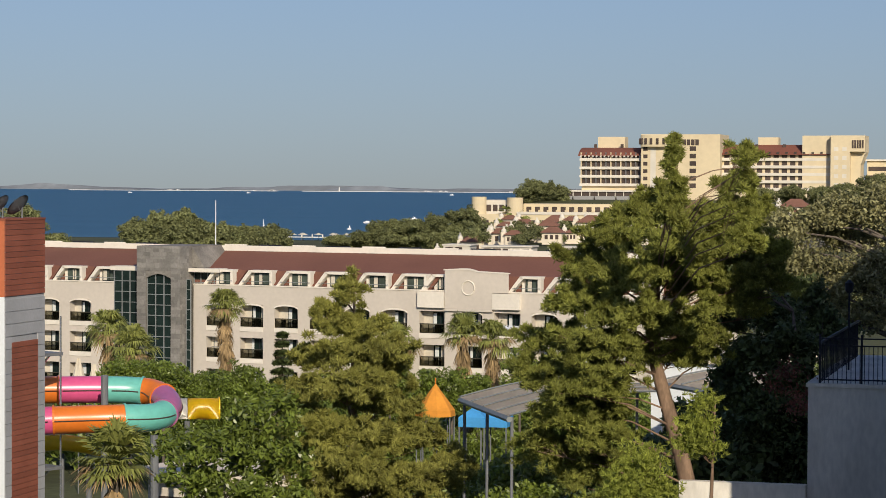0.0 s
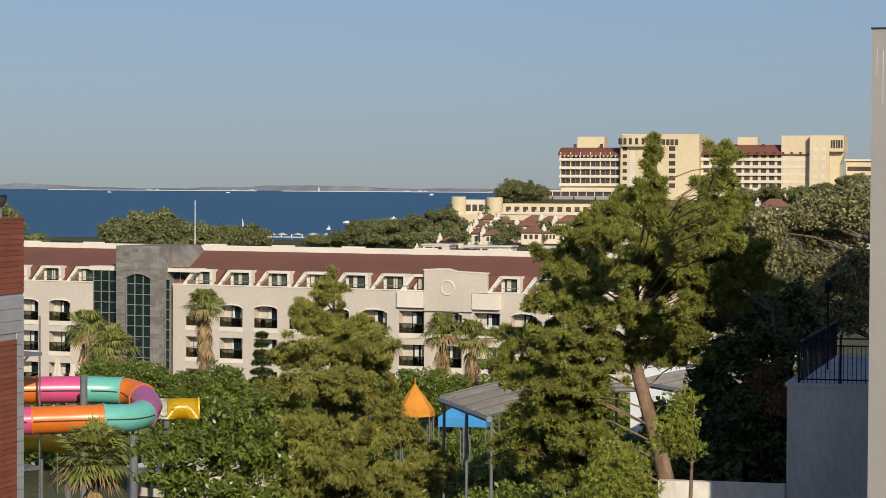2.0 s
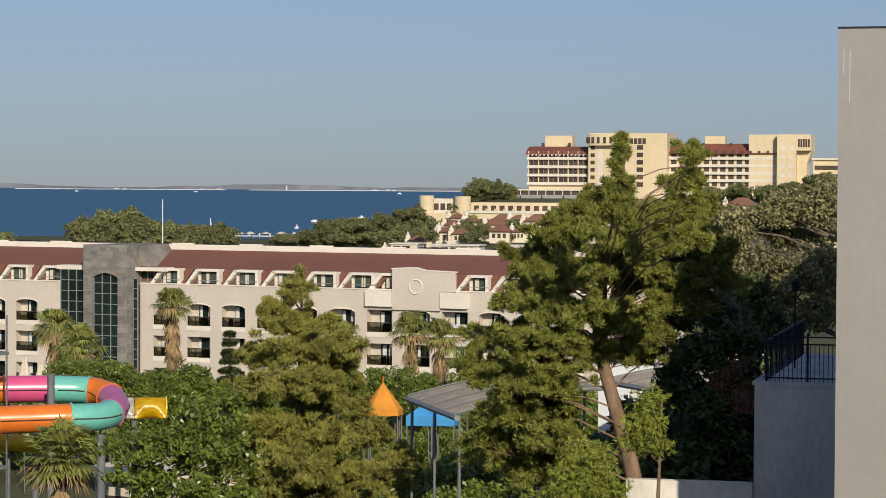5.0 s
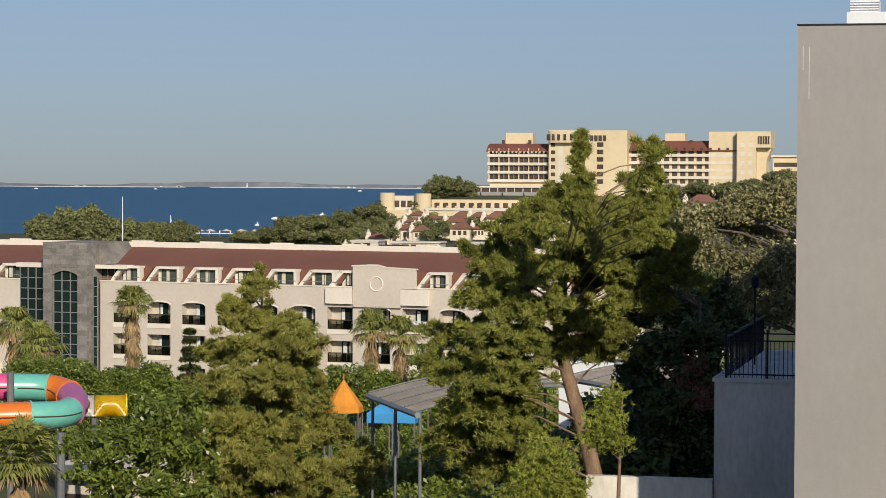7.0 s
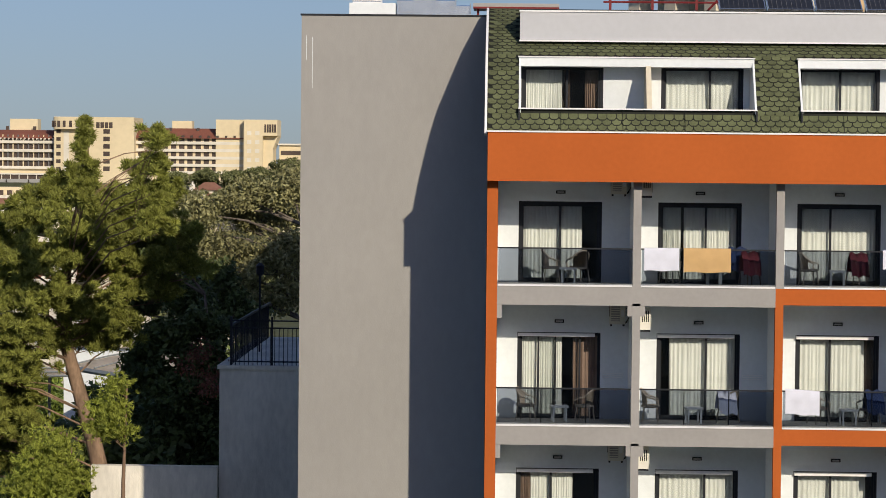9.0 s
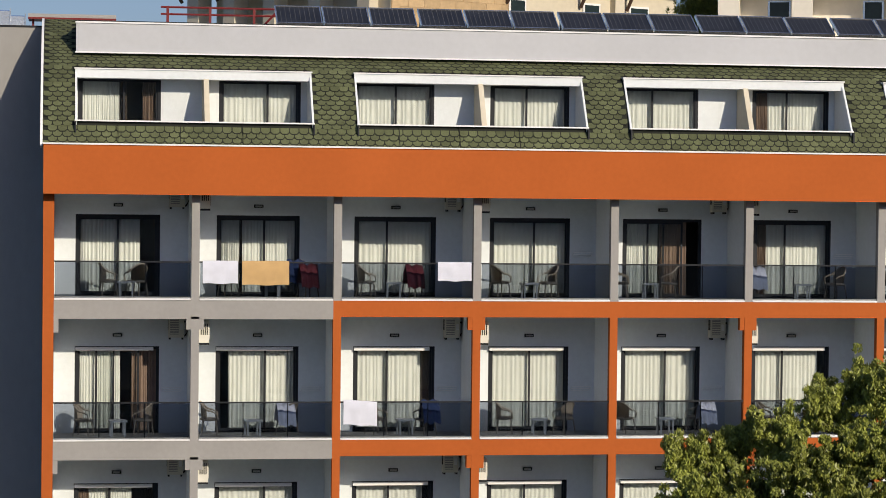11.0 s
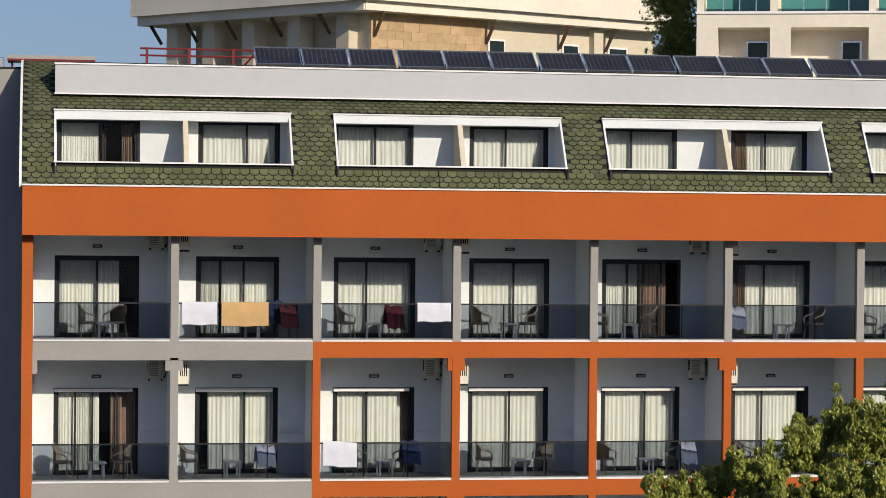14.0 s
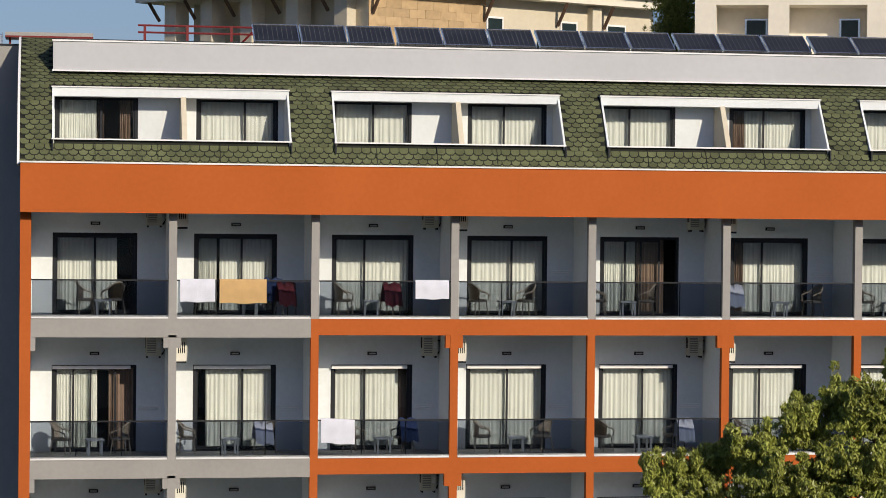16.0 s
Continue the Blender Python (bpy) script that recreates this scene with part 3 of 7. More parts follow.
def front_block(u0, u1, openings, seed):
    edges = [u0]
    for o in openings:
        edges += [o[0], o[0] + o[1]]
    edges.append(u1)
    for a, b in zip(edges[::2], edges[1::2]):
        if b - a > 0.05:
            part("pier", boxes((a, b, 0, 1.45, -0.3, PAR - 1.76)), M["beige"], mid)
    part("attic_wall", boxes((u0, u1, 0, 0.3, PAR - 1.76, PAR)), M["beige"], mid)
    part("attic_coping", boxes((u0 - 0.03, u1 + 0.03, -0.06, 0.36, PAR, PAR + 0.1)), M["pale"], mid)
    for k, (u, w, kind) in enumerate(openings):
        for r, (z, h, arched) in enumerate(ROWS_Z):
            loggia_bay(mid, u, w, z, h, arched and kind == "arch", seed + k * 3 + r)
            if r:
                part("spandrel", boxes((u, u + w, 0, 0.3, z + h, ROWS_Z[r - 1][0] - 0.42)), M["beige"], mid)
        part("plinth", boxes((u, u + w, 0, 0.3, -0.3, 0.78)), M["beige"], mid)


RIGHT_OPEN = [(1.2, 2.45, "arch"), (4.8, 2.45, "arch"), (8.44, 2.45, "arch"), (12.1, 2.45, "arch"), (15.8, 2.45, "arch"), (19.46, 2.55, "arch"), (23.2, 2.5, "rect"),
              (26.9, 2.45, "arch"), (30.5, 2.5, "rect"), (34.05, 2.4, "arch"), (37.7, 2.4, "arch"), (41.4, 2.4, "arch")]
front_block(-0.2, 46.0, RIGHT_OPEN, 1)
front_block(-44.0, -9.0, [(-43.2 + 3.65 * k, 2.45, "arch") for k in range(9)], 50)
for u in (23.15, 30.45):
    part("balcony_panel", boxes((u, u + 2.6, -0.35, -0.001, PAR - 1.45, PAR - 0.05)), M["pale"], mid, "white projecting balcony front")
# gabled centre with its ring
part("pediment", prism([(25.8, PAR - 1.7), (30.4, PAR - 1.7), (30.4, PAR), (31.9, PAR), (31.9, 12.4), (30.6, 12.5), (29.0, 12.5), (28.2, 12.68), (27.4, 12.68), (25.8, 12.6)], -0.25, -0.001, "y"), M["beige"], mid, "raised beige pediment wall")
part("pediment_coping", prism([(25.7, 12.6), (27.4, 12.68), (28.2, 12.68), (29.0, 12.5), (32.0, 12.4), (32.0, 12.5), (29.0, 12.6), (28.2, 12.8), (27.4, 12.8), (25.7, 12.7)], -0.3, 0.05, "y"), M["pale"], mid)
bm = bmesh.new()
ring = [(28.1 + 0.62 * math.cos(k * math.tau / 24), -0.28, 11.1 + 0.62 * math.sin(k * math.tau / 24)) for k in range(25)]
tube(bm, ring, 0.06, 6)
part("ring_ornament", bm, M["pale"], mid, "pale plaster ring ornament")
# roof: brown slope, pale eaves band, flat roof
for a, b in ((-44.0, -5.46), (-0.7, 47.0)):
    part("roof", prism([(0.95, PAR + 0.1), (1.15, 12.15), (6.0, 13.75), (6.0, 13.45), (1.5, 11.9), (1.5, PAR + 0.1)], a, b), M["roofred"], mid, "brown-red sloping roof")
    part("roof_band", boxes((a, b, 5.9, 6.4, 13.75, 14.25)), M["pale"], mid, "pale parapet along the roof")
    part("roof_deck", boxes((a, b, 6.4, 17, 13.4, 13.7)), M["concrete"], mid)
    part("back_wall", boxes((a, b, 16.7, 17, 0, 13.4)), M["beige"], mid)
    for k in range(int((b - a) / 3.7)):
        part("roof_flashing", boxes((a + 3.7 * k, a + 3.7 * k + 2.4, 6.42, 6.6, 14.25, 14.36)), M["darktrim" if k % 2 else "pale"], mid)


def roof_dormer(u, w, seed):
    d = part("dormer", boxes((u + 0.9, u + w - 0.25, 0.75, 0.9, PAR + 0.1, 12.0)), M["pale"], mid, "pale slanted attic dormer")
    part("dormer_head", boxes((u + 0.95, u + w, 0.2, 1.6, 11.98, 12.2)), M["pale"], d)
    part("dormer_post", boxes((u + w - 0.28, u + w, 0.22, 0.9, PAR + 0.1, 11.98)), M["pale"], d)
    part("slanted_post", prism([(u - 0.15, PAR + 0.1), (u + 0.2, PAR + 0.1), (u + 1.25, 12.0), (u + 0.95, 12.2)], 0.2, 0.9, "y"), M["pale"], d)
    a, b = u + 1.28, u + w - 0.3
    part("window_frame", boxes((a, b, 0.66, 0.75, PAR + 0.1, 11.93)), M["darktrim"], d)
    part("window_pane", boxes((a + 0.05, b - 0.05, 0.63, 0.66, PAR + 0.14, 11.88)), M["attic_glass"], d)
    c = a + 0.1 + 0.35 * (b - a) * math.sin(seed) ** 2
    part("curtain", boxes((c, c + 0.38, 0.605, 0.63, PAR + 0.16, 11.86)), M["loggia"], d)
    part("mullion", boxes(((a + b) / 2 - 0.025, (a + b) / 2 + 0.025, 0.59, 0.605, PAR + 0.1, 11.93)), M["darktrim"], d)
    part("attic_rail", boxes((u + 0.3, u + w, 0.1, 0.13, PAR + 0.42, PAR + 0.46)), M["mullion"], d)
    part("roof_strip", prism([(u + w, PAR + 0.1), (u + w + 0.3, PAR + 0.1), (u + w + 1.35, 12.15), (u + w + 1.0, 12.2)], 0.46, 0.9, "y"), M["roofred"], d)


for k, u in enumerate((0.9, 4.65, 8.65, 12.6, 16.6, 20.4)):
    roof_dormer(u, 3.4 if k else 3.0, k)
for k, u in enumerate((23.4, 31.9, 35.2, 39.1, 43.0)):
    roof_dormer(u, 2.4 if k == 0 else 2.9, k + 9)
for k in range(9):
    roof_dormer(-43.6 + 3.95 * k, 3.2, k + 20)

# stone stair tower with its tall glass
tower = thing("stone_tower", "grey stone-clad stair tower with tall dark glazing", "tower", -81.1, 209.4, 0, -10.49)
part("tower_wall", boxes((-5.45, -4.46, -1.5, 6, -0.3, 14.3), (-1.73, -0.71, -1.5, 6, -0.3, 14.3)), M["stone"], tower, "rough grey stone cladding")
n = 8
arc = [(-4.46 + 2.73 * k / n, 11.3 + 0.4 * math.sin(math.pi * k / n)) for k in range(n + 1)]
part("tower_head", prism(arc + [(-1.73, 14.3), (-4.46, 14.3)], -1.5, 6, "y"), M["stone"], tower)
part("roof_return", prism([(-0.7, 12.3), (0.6, 12.3), (-0.7, 14.2)], 0.6, 6, "y"), M["stone"], tower)
rng = np.random.default_rng(41)
bm = bmesh.new()
z = 0.0
while z < 14.2:
    h = min(rng.choice((0.26, 0.36, 0.48)), 14.28 - z)
    for lo, hi in (((-5.45, -4.46), (-1.73, -0.71)) if z < 11.75 else ((-5.45, -0.71),)):
        u = lo
        while u < hi - 0.02:
            e = min(u + rng.uniform(0.4, 1.0), hi)
            e = hi if hi - e < 0.2 else e
            p = rng.uniform(0.008, 0.05)
            box(bm, u + 0.008, e - 0.008, -1.5 - p, -1.49, z + 0.008, z + h - 0.008)
            u = e
    for k in range(4):
        p = rng.uniform(0.006, 0.03)
        box(bm, -0.72, -0.71 + p, -1.49 + 0.37 * k, -1.49 + 0.37 * k + 0.35, z + 0.008, z + h - 0.008)
    z += h
tagged(part("ashlar_cladding", bm, M["ashlar"], tower, "uneven grey ashlar blocks"), kind="stuff")


def curtain_wall(u0, u1, v, z0, z1, cols, rows):
    g = part("glazing", boxes((u0, u1, v, v + 0.1, z0, z1)), M["dark_glass"], tower, "dark reflective glazing")
    for k in range(cols + 1):
        u = u0 + (u1 - u0) * k / cols
        part("mullion", boxes((u - 0.04, u + 0.04, v - 0.08, v, z0, z1)), M["mullion"], g)
    for k in range(rows + 1):
        z = z0 + (z1 - z0) * k / rows
        part("transom", boxes((u0, u1, v - 0.06, v - 0.005, z - 0.035, z + 0.035)), M["mullion"], g)


curtain_wall(-4.46, -1.73, -1.2, 0, 11.75, 3, 12)
curtain_wall(-8.98, -5.47, 0.1, 0, 11.9, 4, 12)
curtain_wall(-0.7, -0.22, -0.4, 0, 11.2, 1, 12)
curtain_wall(-0.7, 2.2, 1.0, 0, 11.9, 4, 12)
part("eave_slab", boxes((-9.4, -5.47, 0.0, 1.6, 11.9, 12.3), (-0.7, 2.6, -0.1, 1.6, 11.9, 12.25)), M["pale"], tower)
solid("flag_mast", tube(bmesh.new(), [(0, 0, 0), (0, 0, 18.2)], [0.12, 0.05], 7), M["whitemetal"], "slim white mast behind the long hotel", "mast", pose(-106, 280.6, -0.3))

# ---- the headland: large cream hotel, terraced hotel, villas ----
M.update(
    far_cream=mat("far_cream_render", (0.66, 0.56, 0.37), 0.9, 0.07, 0.05, 0.6),
    far_white=mat("far_white_render", (0.66, 0.62, 0.53), 0.9, 0.07, 0.05, 0.6),
    # far panes and seams, and the shade of recesses put into the colour
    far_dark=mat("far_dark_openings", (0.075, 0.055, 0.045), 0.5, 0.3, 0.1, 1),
    far_roof=mat("far_tile_roof", (0.20, 0.075, 0.05), 0.9, 0.15, 0.1, 1.5),
    stone_pale=mat("grey_terrace_render", (0.30, 0.30, 0.29), 0.8, 0.1, 0.1, 1),
    far_grey=mat("far_grey_base", (0.16, 0.16, 0.16), 0.8, 0.15, 0.1, 1),
    villa_roof=mat("villa_tile_roof", (0.21, 0.105, 0.072), 0.9, 0.15, 0.2, 2),
    villa_wall=mat("villa_cream_white", (0.74, 0.66, 0.52), 0.9, 0.08, 0.1, 1),
)
fh = thing("headland_hotel", "large cream hotel with red roofs on the headland", "hotel", -190, 890, 12)
GZ = -12  # heights below are above the sea
part("west_block", boxes((0.6, 24, 0, 16, 17 + GZ, 30.2 + GZ)), M["far_cream"], fh)
part("west_roof", prism([(-1.6, 30.0 + GZ), (0.2, 31.4 + GZ), (2.5, 32.4 + GZ), (6, 33.2 + GZ), (10, 33.3 + GZ), (17, 30.4 + GZ)], -0.6, 24.2), M["far_roof"], fh, "curved red tiled roof")
for k in range(16):
    part("eave_bracket", prism([(0.3 + 1.5 * k, 29.5 + GZ), (0.6 + 1.5 * k, 29.5 + GZ), (1.1 + 1.5 * k, 30.2 + GZ), (0.3 + 1.5 * k, 30.2 + GZ)], -1.6, -1.0, "y"), M["far_white"], fh, "pale eave bracket")
for r in range(4):
    z = 18.75 + 3.15 * r + GZ
    # flat strip, the loggia's shade given by its dark colour
    part("loggia_strip", boxes((0.6, 23.8, -0.05, 0, z + 0.7, z + 2.9)), M["far_dark"], fh, "dark strip coloured as balcony shade")
    part("balcony_band", boxes((0, 24, -1.3, 0, z, z + 1.0)), M["far_white"], fh, "pale balcony parapet")
    for k in range(13):
        part("fin", boxes((0.3 + 1.9 * k, 0.65 + 1.9 * k, -0.9, 0, z + 1.0, z + 3.15)), M["far_grey" if k % 2 else "far_cream"], fh)
part("podium", boxes((-8, 24, -8, 4, 11.5 + GZ, 16.6 + GZ)), M["far_dark"], fh, "dark glazed podium")
part("podium_roof", boxes((-8.6, 24, -8.6, 4, 16.6 + GZ, 17.2 + GZ)), M["far_white"], fh)
for k in range(10):
    part("podium_post", boxes((-7.5 + 3.2 * k, -7.2 + 3.2 * k, -8.1, -8, 15 + GZ, 16.6 + GZ)), M["far_white"], fh)
for k in range(4):
    part("podium_parapet", prism([(-9 + 8.2 * k, 15 + GZ), (-1 + 8.2 * k, 15 + GZ), (-1.4 + 8.2 * k, 13.2 + GZ), (-3 + 8.2 * k, 12.7 + GZ), (-7 + 8.2 * k, 12.7 + GZ), (-8.6 + 8.2 * k, 13.2 + GZ)], -9, -8.2, "y"), M["stone_pale"], fh, "grey scalloped terrace parapet")
part("main_tower", boxes((24, 53.5, -4, 18, 10 + GZ, 38.1 + GZ)), M["far_cream"], fh, "tall cream tower block")
bm = bmesh.new()
prism([(30.5 + 6.8 * math.cos(a), -4 + 2.6 * math.sin(a)) for a in np.linspace(math.pi, math.tau, 13)], 33.5 + GZ, 37.9 + GZ, "z", bm)
part("tower_bow", bm, M["far_cream"], fh, "rounded top storey")
for k in range(9):
    a = math.pi + math.pi * (k + 0.5) / 9
    part("bow_window", boxes((30.5 + 6.9 * math.cos(a) - 0.5, 30.5 + 6.9 * math.cos(a) + 0.5, -4.08 + 2.7 * math.sin(a), -4 + 2.5 * math.sin(a), 34.3 + GZ, 36.6 + GZ)), M["far_dark"], fh)
part("tower_recess", boxes((27.5, 29.5, -4.05, -4, 14 + GZ, 33 + GZ)), M["far_white"], fh)
for r in range(6):
    part("tower_window", boxes((42.2, 44.6, -4.06, -4, 18.2 + 2.75 * r + GZ, 19.9 + 2.75 * r + GZ)), M["far_dark"], fh)
    part("tower_window", boxes((24.8, 26.4, -4.06, -4, 18.2 + 2.75 * r + GZ, 19.6 + 2.75 * r + GZ)), M["far_dark"], fh)
for k in range(4):
    part("tower_window", boxes((39.5 + 1.6 * k, 40.8 + 1.6 * k, -4.06, -4, 34.0 + GZ, 36.2 + GZ)), M["far_dark"], fh)
part("roof_plant", boxes((5.0, 15.4, 8.5, 15, 30 + GZ, 37.4 + GZ)), M["far_cream"], fh)
part("east_block", boxes((53.5, 94, 2, 18, 12 + GZ, 30.6 + GZ)), M["far_cream"], fh)
part("east_roof", prism([(0.2, 30.6 + GZ), (8, 34.4 + GZ), (19, 30.6 + GZ)], 49, 94), M["far_roof"], fh, "red tiled roof")
for r in range(5):
    z = 17.4 + 2.75 * r + GZ
    part("balcony_band", boxes((53.5, 93.8, 0.9, 2, z, z + 1.05)), M["far_white"], fh, "pale balcony parapet")
    for k in range(13):
        u = 54.2 + 3.05 * k
        part("balcony_window", boxes((u, u + 2.0, 1.95, 2, z + 1.05, z + 2.6)), M["far_dark"], fh)
for k in range(12):
    part("roof_dormer", boxes((54.6 + 3.2 * k, 55.5 + 3.2 * k, 0.7, 4, 30.7 + GZ, 31.7 + GZ)), M["far_dark"], fh)
part("stair_core", boxes((66, 73.5, 8, 14, 30 + GZ, 37.2 + GZ)), M["far_cream"], fh)
part("east_tower", boxes((83.2, 94, 1, 12, 14 + GZ, 37.7 + GZ)), M["far_cream"], fh, "cream end tower")
part("east_tower_front", boxes((94, 101, -3, 12, 12 + GZ, 37.7 + GZ)), M["far_cream"], fh)
part("east_tower_head", boxes((101, 106.4, -3, 12, 31.8 + GZ, 37.7 + GZ)), M["far_cream"], fh)
part("east_tower_shaft", prism([(101, 12 + GZ), (104.6, 12 + GZ), (104.6, 27 + GZ), (106.4, 31.8 + GZ), (101, 31.8 + GZ)], 0, 12, "y"), M["far_cream"], fh)
for k in range(5):
    part("head_window", boxes((101.6 + 0.9 * k, 102.3 + 0.9 * k, -3.06, -3, 33 + GZ, 36 + GZ)), M["far_dark"], fh)
for r in range(6):
    for u in (95.2, 98.2):
        part("tower_window", boxes((u, u + 1.6, -3.05, -3, 15.5 + 3.3 * r + GZ, 17 + 3.3 * r + GZ)), M["far_white"], fh)
for k in range(9):
    part("roof_vent", boxes((4 + 10.2 * k, 5 + 10.2 * k, 6, 7, 33 + GZ, 34.6 + GZ)), M["far_dark"], fh)
ext = thing("neighbour_block", "low cream balcony block beside the headland hotel", "building", -84, 900, 12)
part("wall", boxes((0, 30, 0, 12, 0, 16.5)), M["far_cream"], ext)
for r in range(4):
    # loggia shade as flat dark strips
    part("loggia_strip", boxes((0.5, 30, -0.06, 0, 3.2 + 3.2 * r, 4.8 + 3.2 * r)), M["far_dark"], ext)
part("roof_edge", boxes((-0.5, 30, -1, 12, 16.5, 17.1)), M["far_white"], ext)

terr = thing("terraced_hotel", "cream terraced building stepping down to the sea", "hotel", -202, 775, 5)
for x0, r, h in ((2.3, 2.5, 10.2), (14.6, 2.7, 10.0)):
    part("round_tower", prism([(x0 + r * math.cos(k * math.tau / 20), r * math.sin(k * math.tau / 20)) for k in range(20)], 0, h, "z"), M["far_cream"], terr, "rounded cream tower")
part("lower_wall", boxes((2, 50, -3, 6, -2, 4.5)), M["far_cream"], terr)
part("upper_wall", boxes((17, 50, 2, 14, 4.5, 8.0)), M["far_cream"], terr)
part("terrace_parapet", boxes((16, 50, -3.4, -3, 4.5, 5.4)), M["far_white"], terr)
for k in range(11):
    # openings are flat dark boxes, their inner shade in the colour
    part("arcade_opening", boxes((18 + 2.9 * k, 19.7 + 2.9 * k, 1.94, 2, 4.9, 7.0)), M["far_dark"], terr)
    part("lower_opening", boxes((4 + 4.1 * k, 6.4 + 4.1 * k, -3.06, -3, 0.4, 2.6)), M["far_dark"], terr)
    part("parapet_post", boxes((17.2 + 3.0 * k, 17.9 + 3.0 * k, -3.6, -2.9, 5.4, 6.0)), M["far_cream"], terr)
part("west_wing", boxes((4, 13, 1, 8, 4.5, 9.2)), M["far_white"], terr)
for k in range(4):
    part("wing_opening", boxes((4.6 + 2.2 * k, 6.2 + 2.2 * k, 0.94, 1, 5.4, 7.6)), M["far_dark"], terr)


def villa(x, y, w, h, seed, cupola=True):
    w *= 0.78
    z = land(x, y)
    v = thing("villa", "pale villa with hipped red roof and small domed turrets" if cupola else "low pale villa with a red hipped roof", "villa", x, y, z, group="headland villas")
    part("wall", boxes((-w / 2, w / 2, 0, w * 0.7, 0, h)), M["villa_wall"], v)
    bm = bmesh.new()
    e = [bm.verts.new(p) for p in ((-w * 0.58, -0.6, h), (w * 0.58, -0.6, h), (w * 0.58, w * 0.78, h), (-w * 0.58, w * 0.78, h), (-w * 0.2, w * 0.35, h + w * 0.3), (w * 0.2, w * 0.35, h + w * 0.3))]
    for f in ((0, 1, 5, 4), (1, 2, 5), (2, 3, 4, 5), (3, 0, 4), (3, 2, 1, 0)):
        bm.faces.new([e[i] for i in f])
    part("roof", bm, M["villa_roof"], v, "red tiled hipped roof")
    for k in range(3):
        part("window", boxes((-w * 0.36 + w * 0.27 * k, -w * 0.2 + w * 0.27 * k, -0.05, 0, h * 0.45, h * 0.82)), M["far_dark"], v)
    if cupola:
        for sx in (-1, 1) if seed % 3 == 0 else (-1,):
            cx = sx * w * 0.62
            part("turret", boxes((cx - 0.6, cx + 0.6, 0.4, 1.6, 0, h + 0.7)), M["villa_wall"], v)
            bm = bmesh.new()
            bmesh.ops.create_uvsphere(bm, u_segments=12, v_segments=8, radius=0.65, matrix=Matrix.Translation((cx, 1.0, h + 0.85)) @ Matrix.Diagonal((1, 1, 1.1, 1)))
            part("dome", bm, M["far_white"], v, "small pale dome", True)
            part("finial", boxes((cx - 0.18, cx + 0.18, 0.85, 1.2, h + 1.45, h + 2.0)), M["far_white"], v)


for k, (x, y, w, h, c) in enumerate(((-146, 560, 6.5, 3.4, 1), (-137.6, 556, 6, 3.4, 1), (-128, 563, 6, 4.0, 1), (-118.4, 566, 7.5, 5.0, 1), (-141.5, 575, 5, 4.6, 1), (-110, 570, 6, 4.4, 1), (-132.5, 590, 7, 4.5, 0),
                                     (-123, 545, 6, 2.8, 0), (-151, 548, 6, 1.8, 0), (-76, 560, 6.5, 8.2, 1), (-69.5, 566, 8, 9.0, 1), (-60, 560, 6, 7.6, 1), (-83, 556, 6, 6.2, 0), (-65, 548, 7, 5.4, 0), (-90, 562, 6, 5.8, 1), (-52, 564, 7, 7.0, 0), (-133, 548, 5, 2.6, 1), (-150, 572, 5, 3.6, 1), (-113, 552, 5, 3.2, 1), (-125, 575, 5, 5.2, 1), (-104, 556, 6, 3.4, 1), (-72.5, 552, 5, 6.2, 1), (-80, 572, 5, 8.6, 1))):
    villa(x, y, w, h, k, bool(c))

rng = np.random.default_rng(31)
for k in range(30):
    east = k % 3 == 2
    x, y = (rng.uniform(-84, -46), rng.uniform(541, 552)) if east else (rng.uniform(-153, -106), rng.uniform(550, 612))
    villa(x, y, rng.uniform(3.6, 5.2), (rng.uniform(6.0, 8.4) if east else 2.0 + (y - 550) * 0.055 + rng.uniform(0, 0.9)), k, rng.random() < 0.7)


def annex(x, y, w):
    a = thing("flat_annex", "low white flat-roofed annex with dark windows", "building", x + 2, y, 4.2, group="white annexes")
    part("wall", boxes((0, w, 0, 6, -5.8, 2.0)), M["far_white"], a)
    part("roof_edge", boxes((-0.3, w + 0.3, -0.3, 6.3, 2.0, 2.3)), M["far_white"], a)
    for k in range(int(w / 2.1)):
        part("window", boxes((0.5 + 2.1 * k, 2.2 + 2.1 * k, -0.05, 0, 0.7, 1.7)), M["far_dark"], a)


for x, y, w in ((-131.5, 505, 11), (-116.5, 505, 13), (-142, 512, 6)):
    annex(x, y, w)

